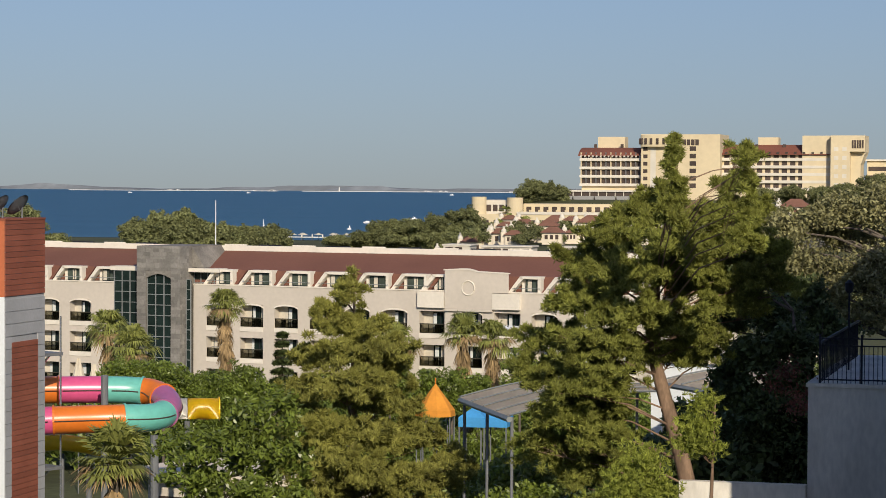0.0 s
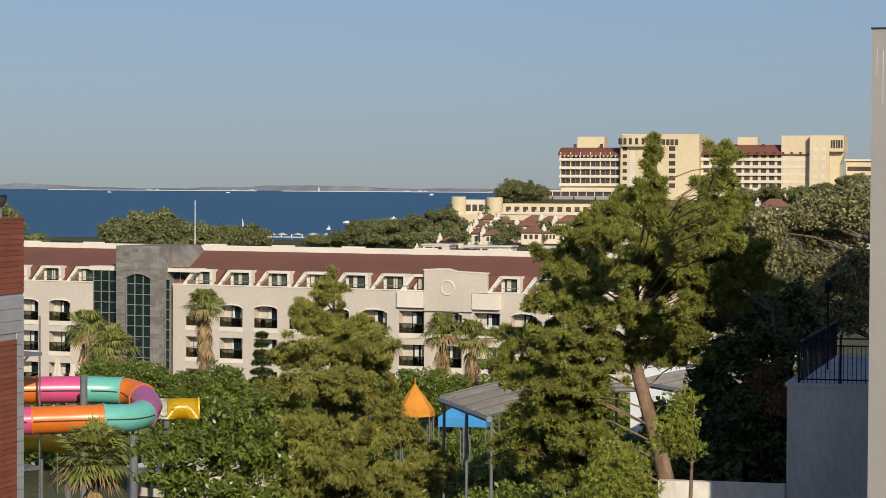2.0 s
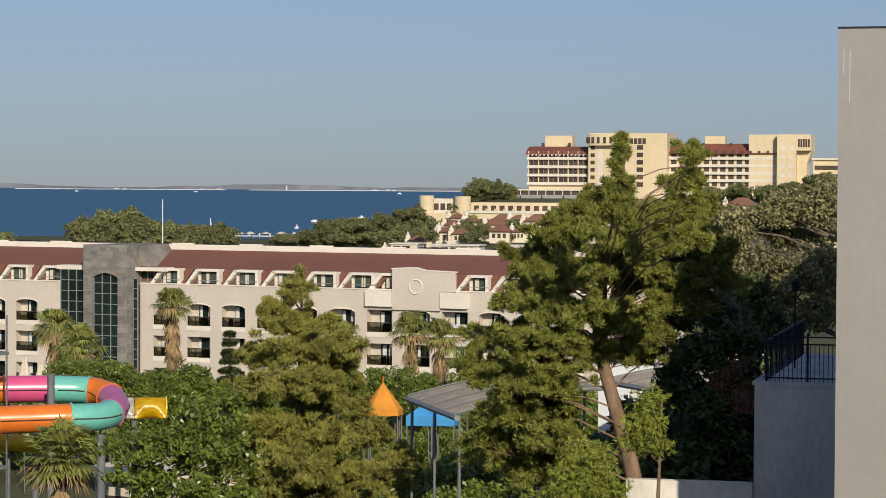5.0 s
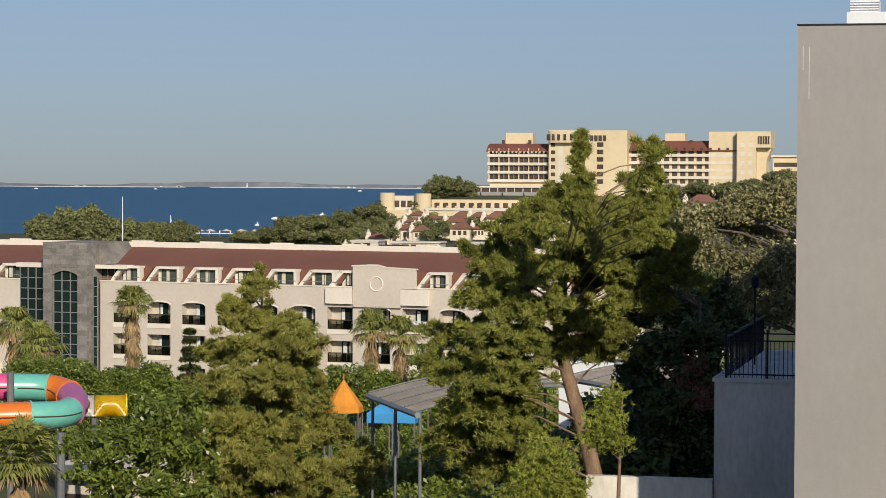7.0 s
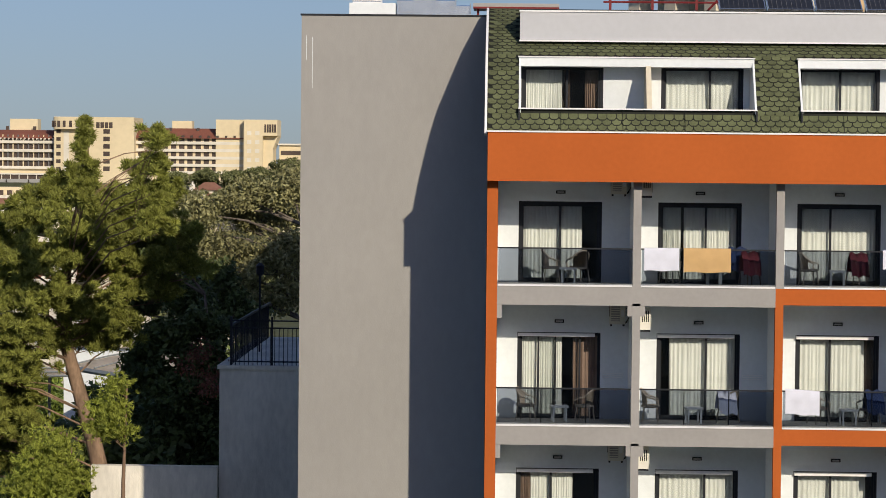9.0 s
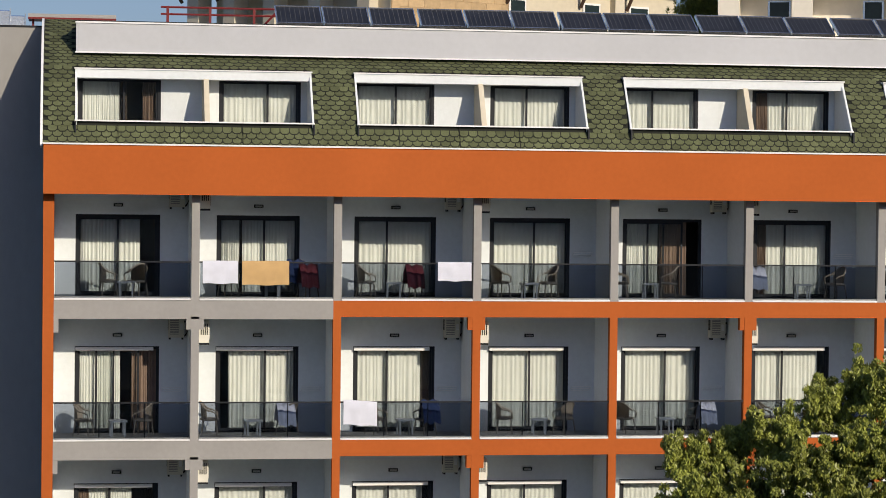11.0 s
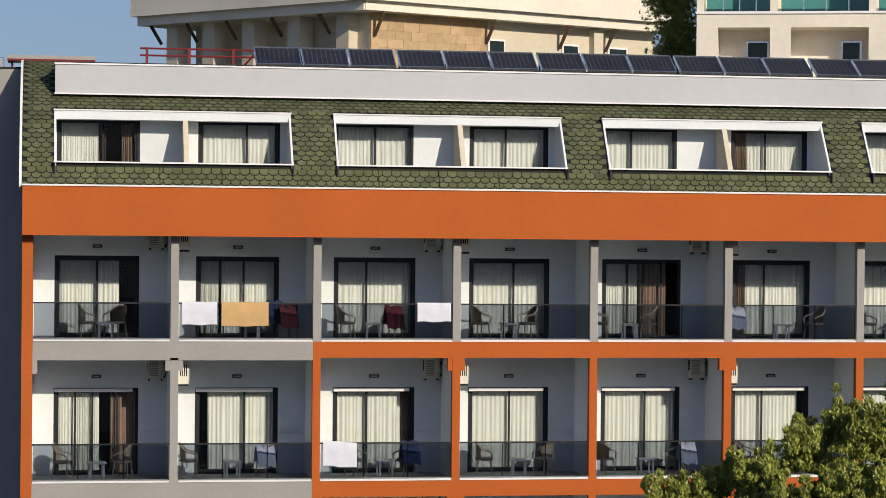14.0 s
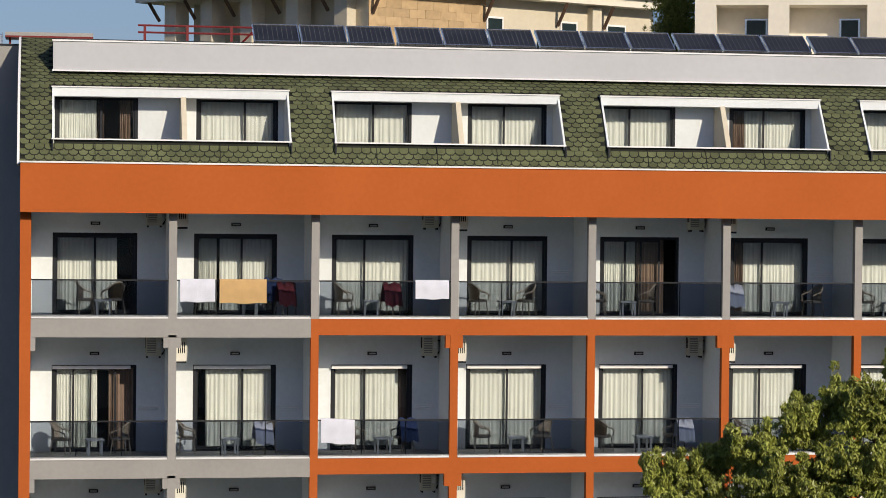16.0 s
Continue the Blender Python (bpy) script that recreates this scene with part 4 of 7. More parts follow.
# ---- plants ----
M.update(
    needle=mat("pine_needles", (0.225, 0.242, 0.05), 0.7, 0.25, 0.5, 3, island=0.35, trans=0.15),
    needle_olive=mat("olive_pine_needles", (0.255, 0.255, 0.058), 0.7, 0.25, 0.5, 3, island=0.35, trans=0.15),
    needle_young=mat("young_pine_needles", (0.30, 0.34, 0.06), 0.7, 0.2, 0.8, 4, island=0.3, trans=0.3),
    needle_dry=mat("dry_pine_needles", (0.20, 0.14, 0.065), 0.8, 0.25, 0.8, 4, island=0.3),
    leaf=mat("broad_leaves", (0.16, 0.21, 0.036), 0.36, 0.25, 0.6, 3, island=0.4, trans=0.25, spec=0.5),
    leaf_dark=mat("dark_leaves", (0.095, 0.125, 0.042), 0.6, 0.25, 0.5, 3, island=0.4, trans=0.1),
    leaf_grey=mat("grey_green_leaves", (0.27, 0.26, 0.12), 0.6, 0.25, 0.5, 3, island=0.4, trans=0.2),
    leaf_far=mat("far_leaves", (0.18, 0.195, 0.08), 0.8, 0.3, 0.08, 0.6, island=0.35, trans=0.15),
    leaf_near=mat("glossy_ficus_leaves", (0.275, 0.305, 0.062), 0.45, 0.25, 0.8, 4, island=0.4, trans=0.12, spec=0.4),
    frond=mat("palm_fronds", (0.24, 0.26, 0.07), 0.5, 0.2, 0.6, 3, island=0.3, trans=0.2),
    frond_dry=mat("dry_palm_skirt", (0.30, 0.21, 0.105), 0.85, 0.25, 0.8, 5, island=0.35),
    bark=mat("pine_bark", (0.23, 0.155, 0.105), 0.95, 0.35, 3, 14, 0.8, 12, stretch=(1, 1, 0.3)),
    bark_grey=mat("grey_bark", (0.13, 0.11, 0.09), 0.95, 0.3, 3, 14, 0.6, 12, stretch=(1, 1, 0.3)),
)


def unit(rng, n):
    v = rng.normal(size=(n, 3))
    return v / np.linalg.norm(v, axis=1, keepdims=True)


def quads_mesh(name, centre, along, across, material):
    """Many small pointed leaves: a centre, a half length and a half width vector each."""
    n = len(centre)
    v = np.empty((n, 4, 3), np.float32)
    v[:, 0], v[:, 1], v[:, 2], v[:, 3] = centre - along, centre + across - along * 0.15, centre + along, centre - across - along * 0.15
    me = bpy.data.meshes.new(name)
    me.vertices.add(n * 4), me.loops.add(n * 4), me.polygons.add(n)
    me.vertices.foreach_set("co", v.ravel())
    me.loops.foreach_set("vertex_index", np.arange(n * 4, dtype=np.int32))
    me.polygons.foreach_set("loop_start", np.arange(0, n * 4, 4, dtype=np.int32))
    me.update(calc_edges=True)
    me.materials.append(material)
    return me


def clump_points(rng, lobes, per, fill):
    """Clump centres near the skin of each lobe, fewer inside and underneath; also the lobe that each belongs to."""
    out, own, rad = [], [], []
    for k, (x, y, z, r, rz) in enumerate(lobes):
        n = max(6, int(per * (r * r + 2 * r * rz) / 3))
        d = unit(rng, n)
        d[:, 2] = np.where(d[:, 2] < -0.45, -d[:, 2], d[:, 2])
        s = rng.uniform(fill, 1.0, n)[:, None] * (1 + 0.24 * rng.normal(size=(n, 1)))
        out.append(np.array((x, y, z)) + d * s * np.array((r, r * 0.9, rz)))
        own += [k] * n
        rad += [min(r, rz)] * n
    return np.concatenate(out), np.array(own), np.array(rad)


def needle_crown(name, lobes, seed, material, per, tufts, size, needles=14, width=0.016, fill=0.55, droop=0.0, puff=0.0):
    rng = np.random.default_rng(seed)
    cl, own, rad = clump_points(rng, lobes, per, fill)
    if puff:
        d = unit(rng, len(cl) * tufts)
        d[:, 2] = np.where(d[:, 2] < -0.2, -d[:, 2], d[:, 2])
        size_of = np.repeat(np.clip(rad / 0.9, 0.3, 1.0), tufts)
        base = np.repeat(cl, tufts, axis=0) + d * (puff * size_of * rng.uniform(0.2, 1.15, len(d)) ** 0.6)[:, None] * np.array((1.0, 1.0, 0.8))
    else:
        base = np.repeat(cl, tufts, axis=0) + rng.normal(size=(len(cl) * tufts, 3)) * np.array((size * 1.5, size * 1.5, size * 0.75))
    dirs = unit(rng, len(base)) * 0.75 + np.array((0, 0, 0.55 - droop))
    b = np.repeat(base, needles, axis=0)
    d = np.repeat(dirs, needles, axis=0) + unit(rng, len(b)) * 0.75
    d /= np.linalg.norm(d, axis=1, keepdims=True)
    half = d * (size * rng.uniform(0.35, 0.6, len(b)))[:, None]
    side = np.cross(d, unit(rng, len(b)))
    side /= np.linalg.norm(side, axis=1, keepdims=True) + 1e-6
    return quads_mesh(name, b + half, half, side * width, material), cl, own


def leaf_crown(name, lobes, seed, material, per, leaves, size, spread, fill=0.6, slim=0.45, rise=0.0):
    rng = np.random.default_rng(seed)
    cl, own, rad = clump_points(rng, lobes, per, fill)
    c = np.repeat(cl, leaves, axis=0)
    off = unit(rng, len(c)) * (spread * rng.uniform(0.2, 1.0, len(c)) ** 0.5)[:, None]
    c = c + off * np.array((1, 1, 0.8))
    n = unit(rng, len(c)) * 0.8 + off / spread * 0.7 + np.array((0, 0, 0.35))
    n /= np.linalg.norm(n, axis=1, keepdims=True)
    a = np.cross(n, unit(rng, len(c)))
    a = a / (np.linalg.norm(a, axis=1, keepdims=True) + 1e-6) + np.array((0, 0, rise))
    a /= np.linalg.norm(a, axis=1, keepdims=True) + 1e-6
    s = np.cross(n, a)
    s /= np.linalg.norm(s, axis=1, keepdims=True) + 1e-6
    k = (size * rng.uniform(0.6, 1.2, len(c)))[:, None]
    return quads_mesh(name, c, a * k, s * k * slim, material), cl, own


def limbs(bm, rng, trunk, lobes, clumps, own, thick, twigs):
    """A limb from the trunk to each lobe, and twigs to some of its clumps."""
    tr = [Vector(p) for p in trunk]
    for k, (x, y, z, r, rz) in enumerate(lobes):
        c = Vector((x, y, z - rz * 0.3))
        foot = min(((tr[i].lerp(tr[i + 1], u / 6)) for i in range(len(tr) - 1) for u in range(7)), key=lambda p: (p - c).length + 0.9 * max(0, p.z - c.z + 0.3 * (p - c).length))
        mid = foot.lerp(c, 0.5) + Vector((rng.normal() * 0.1, rng.normal() * 0.1, 0.12 * (c - foot).length)) * 0.6
        w = thick * min(1.0, 0.35 + 0.25 * r)
        tube(bm, [foot, mid, c], [w, w * 0.7, w * 0.35], 6)
        mine = np.flatnonzero(own == k)
        for j in mine[:twigs]:
            e = Vector(clumps[j])
            tube(bm, [mid.lerp(c, 0.6), (mid.lerp(c, 0.6)).lerp(e, 0.6) + Vector((0, 0, 0.05)), e], [w * 0.3, w * 0.2, w * 0.08], 4, False)


def tree(name, label, lobes, trunk, radii, kind, seed, leaf, crown, group="", twigs=6, thick=0.12, bark="bark"):
    """A tree of lobes: trunk with limbs, and a crown of many needles or leaves."""
    x, y, z = trunk[0]
    t = thing(name, label, "tree", x, y, z, group=group)
    at0 = Vector((x, y, z))
    lob = [(a - x, b - y, c - z, d, e) for a, b, c, d, e in lobes]
    trk = [tuple(Vector(p) - at0) for p in trunk]
    me, cl, own = (needle_crown if kind == "needle" else leaf_crown)("crown", lob, seed, M[leaf], **crown)
    rng = np.random.default_rng(seed + 7)
    bm = bmesh.new()
    tube(bm, trk, radii, 10)
    part("trunk", bm, M[bark], t, "", True)
    bm = bmesh.new()
    limbs(bm, rng, trk, [q for q in lob if q[3] > 0.15], cl, own, thick, twigs)
    tagged(part("branchwork", bm, M[bark], t), kind="stuff")
    tagged(part("crown", me, None, t), kind="stuff")
    return t


def fan_frond(bm, foot, way, reach, rng, blades=15, spread=1.2, sag=0.33):
    """One fan leaf: a stalk and a folded fan of pointed blades."""
    way = Vector(way).normalized()
    hub = Vector(foot) + way * reach * 0.5
    side = way.cross(Vector((0, 0, 1)))
    side = side.normalized() if side.length > 0.01 else Vector((1, 0, 0))
    up = side.cross(way)
    tube(bm, [foot, hub], [0.025, 0.018], 3, False)
    for k in range(blades):
        a = (k / (blades - 1) - 0.5) * 2 * spread + rng.normal() * 0.04
        d = (way * math.cos(a) + side * math.sin(a)).normalized()
        ln = reach * (0.62 + 0.1 * math.cos(a)) * rng.uniform(0.85, 1.1)
        w = d.cross(up).normalized() * reach * 0.036
        m1, tip = hub + d * ln * 0.55 + up * 0.02, hub + d * ln - Vector((0, 0, 1)) * sag * ln * rng.uniform(0.6, 1.4)
        vs = [bm.verts.new(p) for p in (hub, m1 + w, tip, m1 - w)]
        bm.faces.new(vs)


def palm(name, label, x, y, z, height, reach, seed, fronds=26, skirt=30, group="", trunk_r=0.2, sag=0.42):
    rng = np.random.default_rng(seed)
    t = thing(name, label, "palm tree", x, y, z, group=group)
    bm = bmesh.new()
    lean = rng.normal(size=2) * 0.02 * height
    top = Vector((lean[0], lean[1], height))
    pts = [Vector((lean[0] * k * k, lean[1] * k * k, height * k)) for k in np.linspace(0, 1, 9)]
    tube(bm, pts, [trunk_r * (1.25 - 0.35 * k + 0.05 * math.sin(k * 40)) for k in np.linspace(0, 1, 9)], 9)
    part("trunk", bm, M["bark_grey"], t)
    for k in range(fronds):
        a, el = k * 2.4 + rng.normal() * 0.2, math.radians(-30 + 110 * (k / fronds) + rng.normal() * 8)
        bm = bmesh.new()
        fan_frond(bm, top + Vector((0, 0, 0.2 * k / fronds)), (math.cos(a) * math.cos(el), math.sin(a) * math.cos(el), math.sin(el)), reach * rng.uniform(0.8, 1.15), rng, 15, 1.25, sag * rng.uniform(0.5, 1.5))
        part("frond", bm, M["frond_dry" if el < 0.0 and k % 2 == 0 else "frond"], t)
    bm = bmesh.new()
    for k in range(skirt):
        a, el = k * 2.4 + rng.normal() * 0.3, math.radians(-62 - 22 * rng.random())
        fan_frond(bm, top - Vector((0, 0, 0.1 + 0.045 * k * reach)), (math.cos(a) * math.cos(el), math.sin(a) * math.cos(el), math.sin(el)), reach * rng.uniform(0.7, 1.0), rng, 9, 0.6, 0.3)
    if skirt:
        tagged(part("dead_skirt", bm, M["frond_dry"], t, "hanging skirt of dry fronds"), kind="stuff")
    else:
        bm.free()
    return t

# ---- trees of the garden between the hotels: lobes are x, y, z, radius, half height ----
PINE_A = [
    (-26.5, 83.9, 16.2, 0.6, 0.9),
    (-26.8, 83.8, 15.0, 1.1, 0.6),
    (-25.9, 84.1, 14.8, 0.9, 0.6),
    (-27.3, 83.6, 15.6, 0.5, 0.4),
    (-25.5, 83.2, 14.0, 1.7, 0.7),
    (-27.8, 84.5, 13.6, 1.3, 0.6),
    (-24.5, 84.5, 13.4, 0.9, 0.6),
    (-26.0, 82.0, 12.8, 1.9, 0.8),
    (-28.5, 84.3, 12.1, 0.9, 0.7),
    (-25.0, 85.4, 12.0, 1.5, 0.8),
    (-27.0, 81.6, 11.3, 1.7, 0.8),
    (-24.9, 82.3, 11.0, 1.8, 0.8),
    (-23.7, 85.8, 10.7, 1.3, 0.9),
    (-28.6, 83.2, 9.9, 0.9, 0.9),
    (-25.7, 81.0, 9.9, 1.8, 0.9),
    (-24.2, 83.6, 9.4, 1.8, 0.9),
    (-23.1, 85.9, 9.4, 1.0, 0.9),
    (-27.0, 81.7, 8.6, 1.8, 0.9),
    (-24.7, 82.4, 8.2, 2.2, 1.0),
]
PINE_B = [
    (-14.0, 80.8, 21.1, 0.4, 0.7),
    (-14.2, 80.8, 20.1, 0.7, 0.5),
    (-11.6, 81.2, 21.2, 0.5, 0.6),
    (-11.9, 81.1, 20.3, 0.8, 0.5),
    (-15.2, 81.6, 19.3, 1.1, 0.5),
    (-13.4, 79.9, 19.1, 1.0, 0.5),
    (-12.1, 82.1, 19.1, 1.1, 0.7),
    (-15.9, 80.4, 18.4, 1.1, 0.6),
    (-13.8, 78.8, 18.1, 1.2, 0.6),
    (-12.6, 82.0, 17.9, 1.2, 0.7),
    (-17.1, 81.2, 17.4, 1.0, 0.6),
    (-15.0, 78.6, 17.1, 1.2, 0.6),
    (-13.5, 81.9, 16.7, 1.1, 0.7),
    (-17.2, 79.2, 16.2, 1.1, 0.5),
    (-15.3, 78.5, 15.9, 1.3, 0.6),
    (-13.7, 79.8, 15.5, 1.1, 0.6),
    (-18.3, 81.0, 14.8, 0.9, 0.5),
    (-16.1, 78.4, 14.8, 1.3, 0.6),
    (-14.2, 80.8, 14.4, 1.2, 0.6),
    (-13.2, 81.9, 14.5, 0.6, 0.5),
    (-18.0, 79.0, 13.7, 0.8, 0.6),
    (-16.5, 78.3, 13.6, 1.0, 0.7),
    (-17.5, 79.1, 12.4, 1.0, 0.7),
    (-16.4, 80.3, 12.1, 0.8, 0.8),
    (-17.8, 81.1, 11.0, 1.2, 0.7),
    (-18.5, 79.9, 11.5, 0.5, 0.6),
    (-17.0, 81.2, 10.2, 1.0, 0.8),
]
SHADE_TREES = [
    (-12.2, 84.1, 17.0, 0.8, 0.7),
    (-11.5, 84.2, 17.4, 0.6, 0.5),
    (-12.7, 84.0, 15.6, 1.0, 0.9),
    (-11.3, 86.3, 15.5, 1.1, 0.9),
    (-11.6, 84.2, 14.2, 1.4, 0.9),
    (-10.8, 90.4, 16.1, 1.0, 0.9),
    (-9.9, 90.5, 14.7, 1.0, 1.0),
    (-11.4, 83.2, 12.7, 1.5, 1.0),
    (-10.4, 83.4, 11.4, 1.2, 1.2),
    (-11.8, 83.2, 11.0, 1.2, 1.0),
    (-12.6, 84.1, 13.2, 0.8, 1.0),
    (-10.2, 83.4, 13.3, 1.1, 1.0),
    (-11.6, 83.2, 9.6, 1.8, 1.0),
    (-10.4, 84.4, 14.6, 1.0, 0.9),
]
GREY_TREES = [
    (-13.3, 103.2, 17.9, 1.1, 0.8),
    (-12.1, 105.3, 18.4, 1.1, 0.8),
    (-14.0, 103.0, 16.7, 1.1, 1.0),
    (-12.3, 103.3, 16.7, 1.3, 1.0),
    (-10.9, 105.4, 17.9, 1.1, 0.9),
    (-9.7, 106.6, 18.1, 1.1, 1.1),
    (-10.4, 103.5, 16.2, 1.5, 1.1),
    (-9.0, 103.6, 16.3, 1.0, 1.3),
    (-11.1, 103.4, 15.0, 1.5, 1.0),
    (-9.2, 103.6, 14.6, 1.2, 1.0),
]
GREY_TREES += [(-13.2, 103.5, 18.7, 1.0, 0.8), (-11.5, 104.0, 18.9, 1.1, 0.9), (-10.2, 104.0, 19.0, 1.2, 1.0), (-8.9, 104.0, 19.3, 1.0, 1.1), (-14.6, 103.0, 17.6, 0.9, 0.9), (-15.2, 102.8, 16.4, 0.9, 0.9), (-12.8, 102.6, 15.4, 1.1, 0.9)]
SAPLING_A = [
    (-12.4, 78.0, 13.2, 0.3, 0.4),
    (-12.6, 78.0, 12.4, 0.5, 0.5),
    (-12.8, 78.0, 11.9, 0.4, 0.4),
    (-12.4, 78.0, 11.7, 0.4, 0.4),
]
SAPLING_B = [
    (-13.6, 72.8, 11.7, 0.4, 0.5),
    (-13.7, 72.7, 11.0, 0.7, 0.5),
    (-13.2, 72.8, 10.6, 0.6, 0.5),
]
FICUS_LEFT = [
    (-27.2, 75.2, 12.3, 1.1, 0.8),
    (-26.7, 76.5, 12.5, 0.8, 0.9),
    (-27.9, 73.9, 11.6, 1.2, 0.8),
    (-27.0, 75.3, 11.1, 1.2, 0.9),
    (-28.8, 73.6, 10.7, 1.0, 0.7),
    (-26.5, 76.5, 10.8, 0.9, 1.0),
    (-27.6, 74.0, 10.1, 1.5, 0.8),
    (-30.2, 76.2, 11.3, 0.7, 0.6),
    (-26.2, 75.6, 9.6, 1.1, 0.8),
]
ROUND_BUSH = [
    (-51.4, 140.9, 7.8, 1.3, 1.0),
    (-52.6, 140.5, 7.3, 1.7, 1.1),
    (-54.2, 139.9, 7.1, 1.4, 1.0),
    (-57.9, 138.4, 8.5, 1.6, 0.7),
    (-56.0, 139.2, 8.3, 1.6, 0.8),
    (-50.4, 141.3, 6.7, 1.1, 0.9),
]
COURT_TREES = [
    (-42.9, 159.3, 6.7, 1.1, 0.7),
    (-41.2, 159.8, 6.6, 0.9, 0.6),
    (-44.6, 158.9, 7.1, 0.7, 0.5),
    (-39.9, 160.1, 2.5, 1.9, 0.8),
    (-41.8, 159.6, 2.3, 1.5, 0.9),
    (-47.0, 158.2, 7.7, 1.2, 0.9),
    (-38.4, 160.5, 7.6, 1.2, 0.9),
]
BACK_TREES = [
    (-153.6, 369.4, 11.7, 2.3, 1.9),
    (-149.7, 370.9, 13.0, 1.9, 1.9),
    (-146.5, 372.2, 13.3, 2.3, 1.9),
    (-143.2, 373.5, 11.7, 2.8, 1.7),
    (-138.0, 375.4, 11.2, 3.8, 1.4),
    (-133.2, 377.2, 11.2, 3.0, 1.3),
    (-170.3, 361.9, 14.1, 2.8, 1.5),
    (-165.8, 364.0, 10.4, 1.9, 0.8),
]
NEAR_TREE = [
    (10.76, 40.6, 16.13, 0.44, 0.44),
    (11.41, 40.42, 16.34, 0.44, 0.39),
    (12.05, 39.82, 16.59, 0.49, 0.44),
    (12.99, 39.94, 16.97, 0.54, 0.49),
    (13.73, 40.01, 17.2, 0.45, 0.42),
    (13.95, 39.19, 17.13, 0.59, 0.54),
    (14.62, 39.37, 17.58, 0.37, 0.44),
    (15.05, 39.53, 17.29, 0.6, 0.6),
    (11.03, 40.11, 15.7, 0.78, 0.39),
    (12.48, 39.26, 16.16, 0.87, 0.58),
    (13.65, 38.87, 16.2, 0.87, 0.58),
    (14.69, 38.7, 16.3, 0.68, 0.68),
    (12.08, 40.22, 15.38, 1.18, 0.49),
    (13.67, 39.18, 15.3, 1.46, 0.58),
    (15.27, 39.12, 15.48, 0.89, 0.59),
    (15.61, 38.99, 17.14, 0.69, 0.79),
    (16.14, 38.77, 16.28, 0.89, 0.89),
]
NEAR_TREE = [(x + HX, y, z - 0.6 * min(1, max(0, (16.4 - x) / 4.2)), r, h) for x, y, z, r, h in NEAR_TREE]


def tips(lobes, n, seed, wide=0.16, tall=0.55):
    """Upright leader shoots that break the outline of the lobes."""
    rng = np.random.default_rng(seed)
    return lobes + [(x + r * rng.uniform(-0.9, 0.9), y + r * rng.uniform(-0.8, 0.5), z + h * rng.uniform(0.35, 1.0), wide, tall * rng.uniform(0.6, 1.2)) for x, y, z, r, h in lobes if r > 0.75 for _ in range(n)]


tree("pine_tree", "broad olive-green pine with dense soft needles", tips([(x - (0.85 if x > -25.2 and 10.5 < z < 14.5 else 0.0), y, z, r, h) for x, y, z, r, h in PINE_A], 4, 3, 0.14, 0.4), [(-26.9, 85.9, 0), (-26.8, 85.8, 6), (-26.9, 85.7, 11), (-26.9, 85.8, 16.5)], [0.34, 0.27, 0.18, 0.03], "needle", 1, "needle_olive",
     dict(per=46, tufts=17, size=0.23, needles=14, width=0.016, fill=0.4, puff=0.3), thick=0.07)
PINE_B = [(x * 0.9, y * 0.9, 20.5 + (z - 20.5) * 0.9, r * (1.2 if z < 15.5 else 1.1 if z < 19.7 else 0.86), h * (1.05 if z < 19.7 else 0.85)) for x, y, z, r, h in PINE_B]
PINE_B += [(-10.5, 72.8, 18.4, 0.8, 0.5), (-9.8, 73.2, 18.0, 0.8, 0.5), (-10.4, 72.4, 17.4, 0.9, 0.5), (-9.6, 73.4, 17.2, 0.8, 0.5), (-11.0, 72.6, 16.6, 0.9, 0.5), (-10.2, 73.4, 16.5, 0.7, 0.5),
           (-12.2, 71.6, 17.8, 0.9, 0.5), (-11.6, 72.0, 15.7, 0.7, 0.5), (-14.6, 71.8, 16.9, 0.9, 0.5), (-15.0, 72.0, 15.2, 0.9, 0.5), (-14.2, 71.2, 14.2, 0.9, 0.6), (-15.2, 72.2, 13.6, 0.9, 0.6), (-14.6, 71.4, 12.4, 0.9, 0.6)]
rng = np.random.default_rng(12)
for x, lean, top, foot, wide in ((-11.37, 0.03, 21.5, 19.3, 0.42), (-9.45, 0.12, 21.3, 18.7, 0.55)):
    for f in np.linspace(0, 1, 8):  # tapering leaders of the twin top
        PINE_B.append((x + lean * (1 - f) + rng.uniform(-0.3, 0.3) * f * wide, 65.3 + rng.uniform(-0.2, 0.2), top + (foot - top) * f, 0.1 + wide * f * 0.85, 0.26))
AWAY = 1.056
PINE_B = [(x * AWAY, y * AWAY, 20.5 + (z - 20.5) * AWAY, r * AWAY, h * AWAY) for x, y, z, r, h in PINE_B]
tree("pine_tree", "tall ragged pine with a leaning bare trunk", tips(PINE_B, 4, 4, 0.13, 0.4), [(x * AWAY, y * AWAY, 20.5 + (z - 20.5) * AWAY) for x, y, z in ((-11.2, 72.5, 7.5), (-12.2, 72.3, 12.0), (-13.1, 72.3, 15.1), (-13.1, 72.4, 17.3), (-12.6, 72.7, 19.2), (-12.5, 72.7, 21.6))], [0.32, 0.26, 0.2, 0.15, 0.09, 0.02], "needle", 2, "needle",
     dict(per=62, tufts=15, size=0.22, needles=13, width=0.015, fill=0.35, puff=0.27), twigs=8, thick=0.065)
tree("garden_tree", "dense dark garden trees beside the terrace wall", SHADE_TREES, [(-10.1, 84.3, 7), (-10.0, 84.4, 10), (-10.1, 84.3, 13), (-10.4, 84.4, 16)], [0.3, 0.25, 0.15, 0.04], "leaf", 3, "leaf_dark",
     dict(per=48, leaves=60, size=0.13, spread=0.45, fill=0.3), bark="bark_grey")
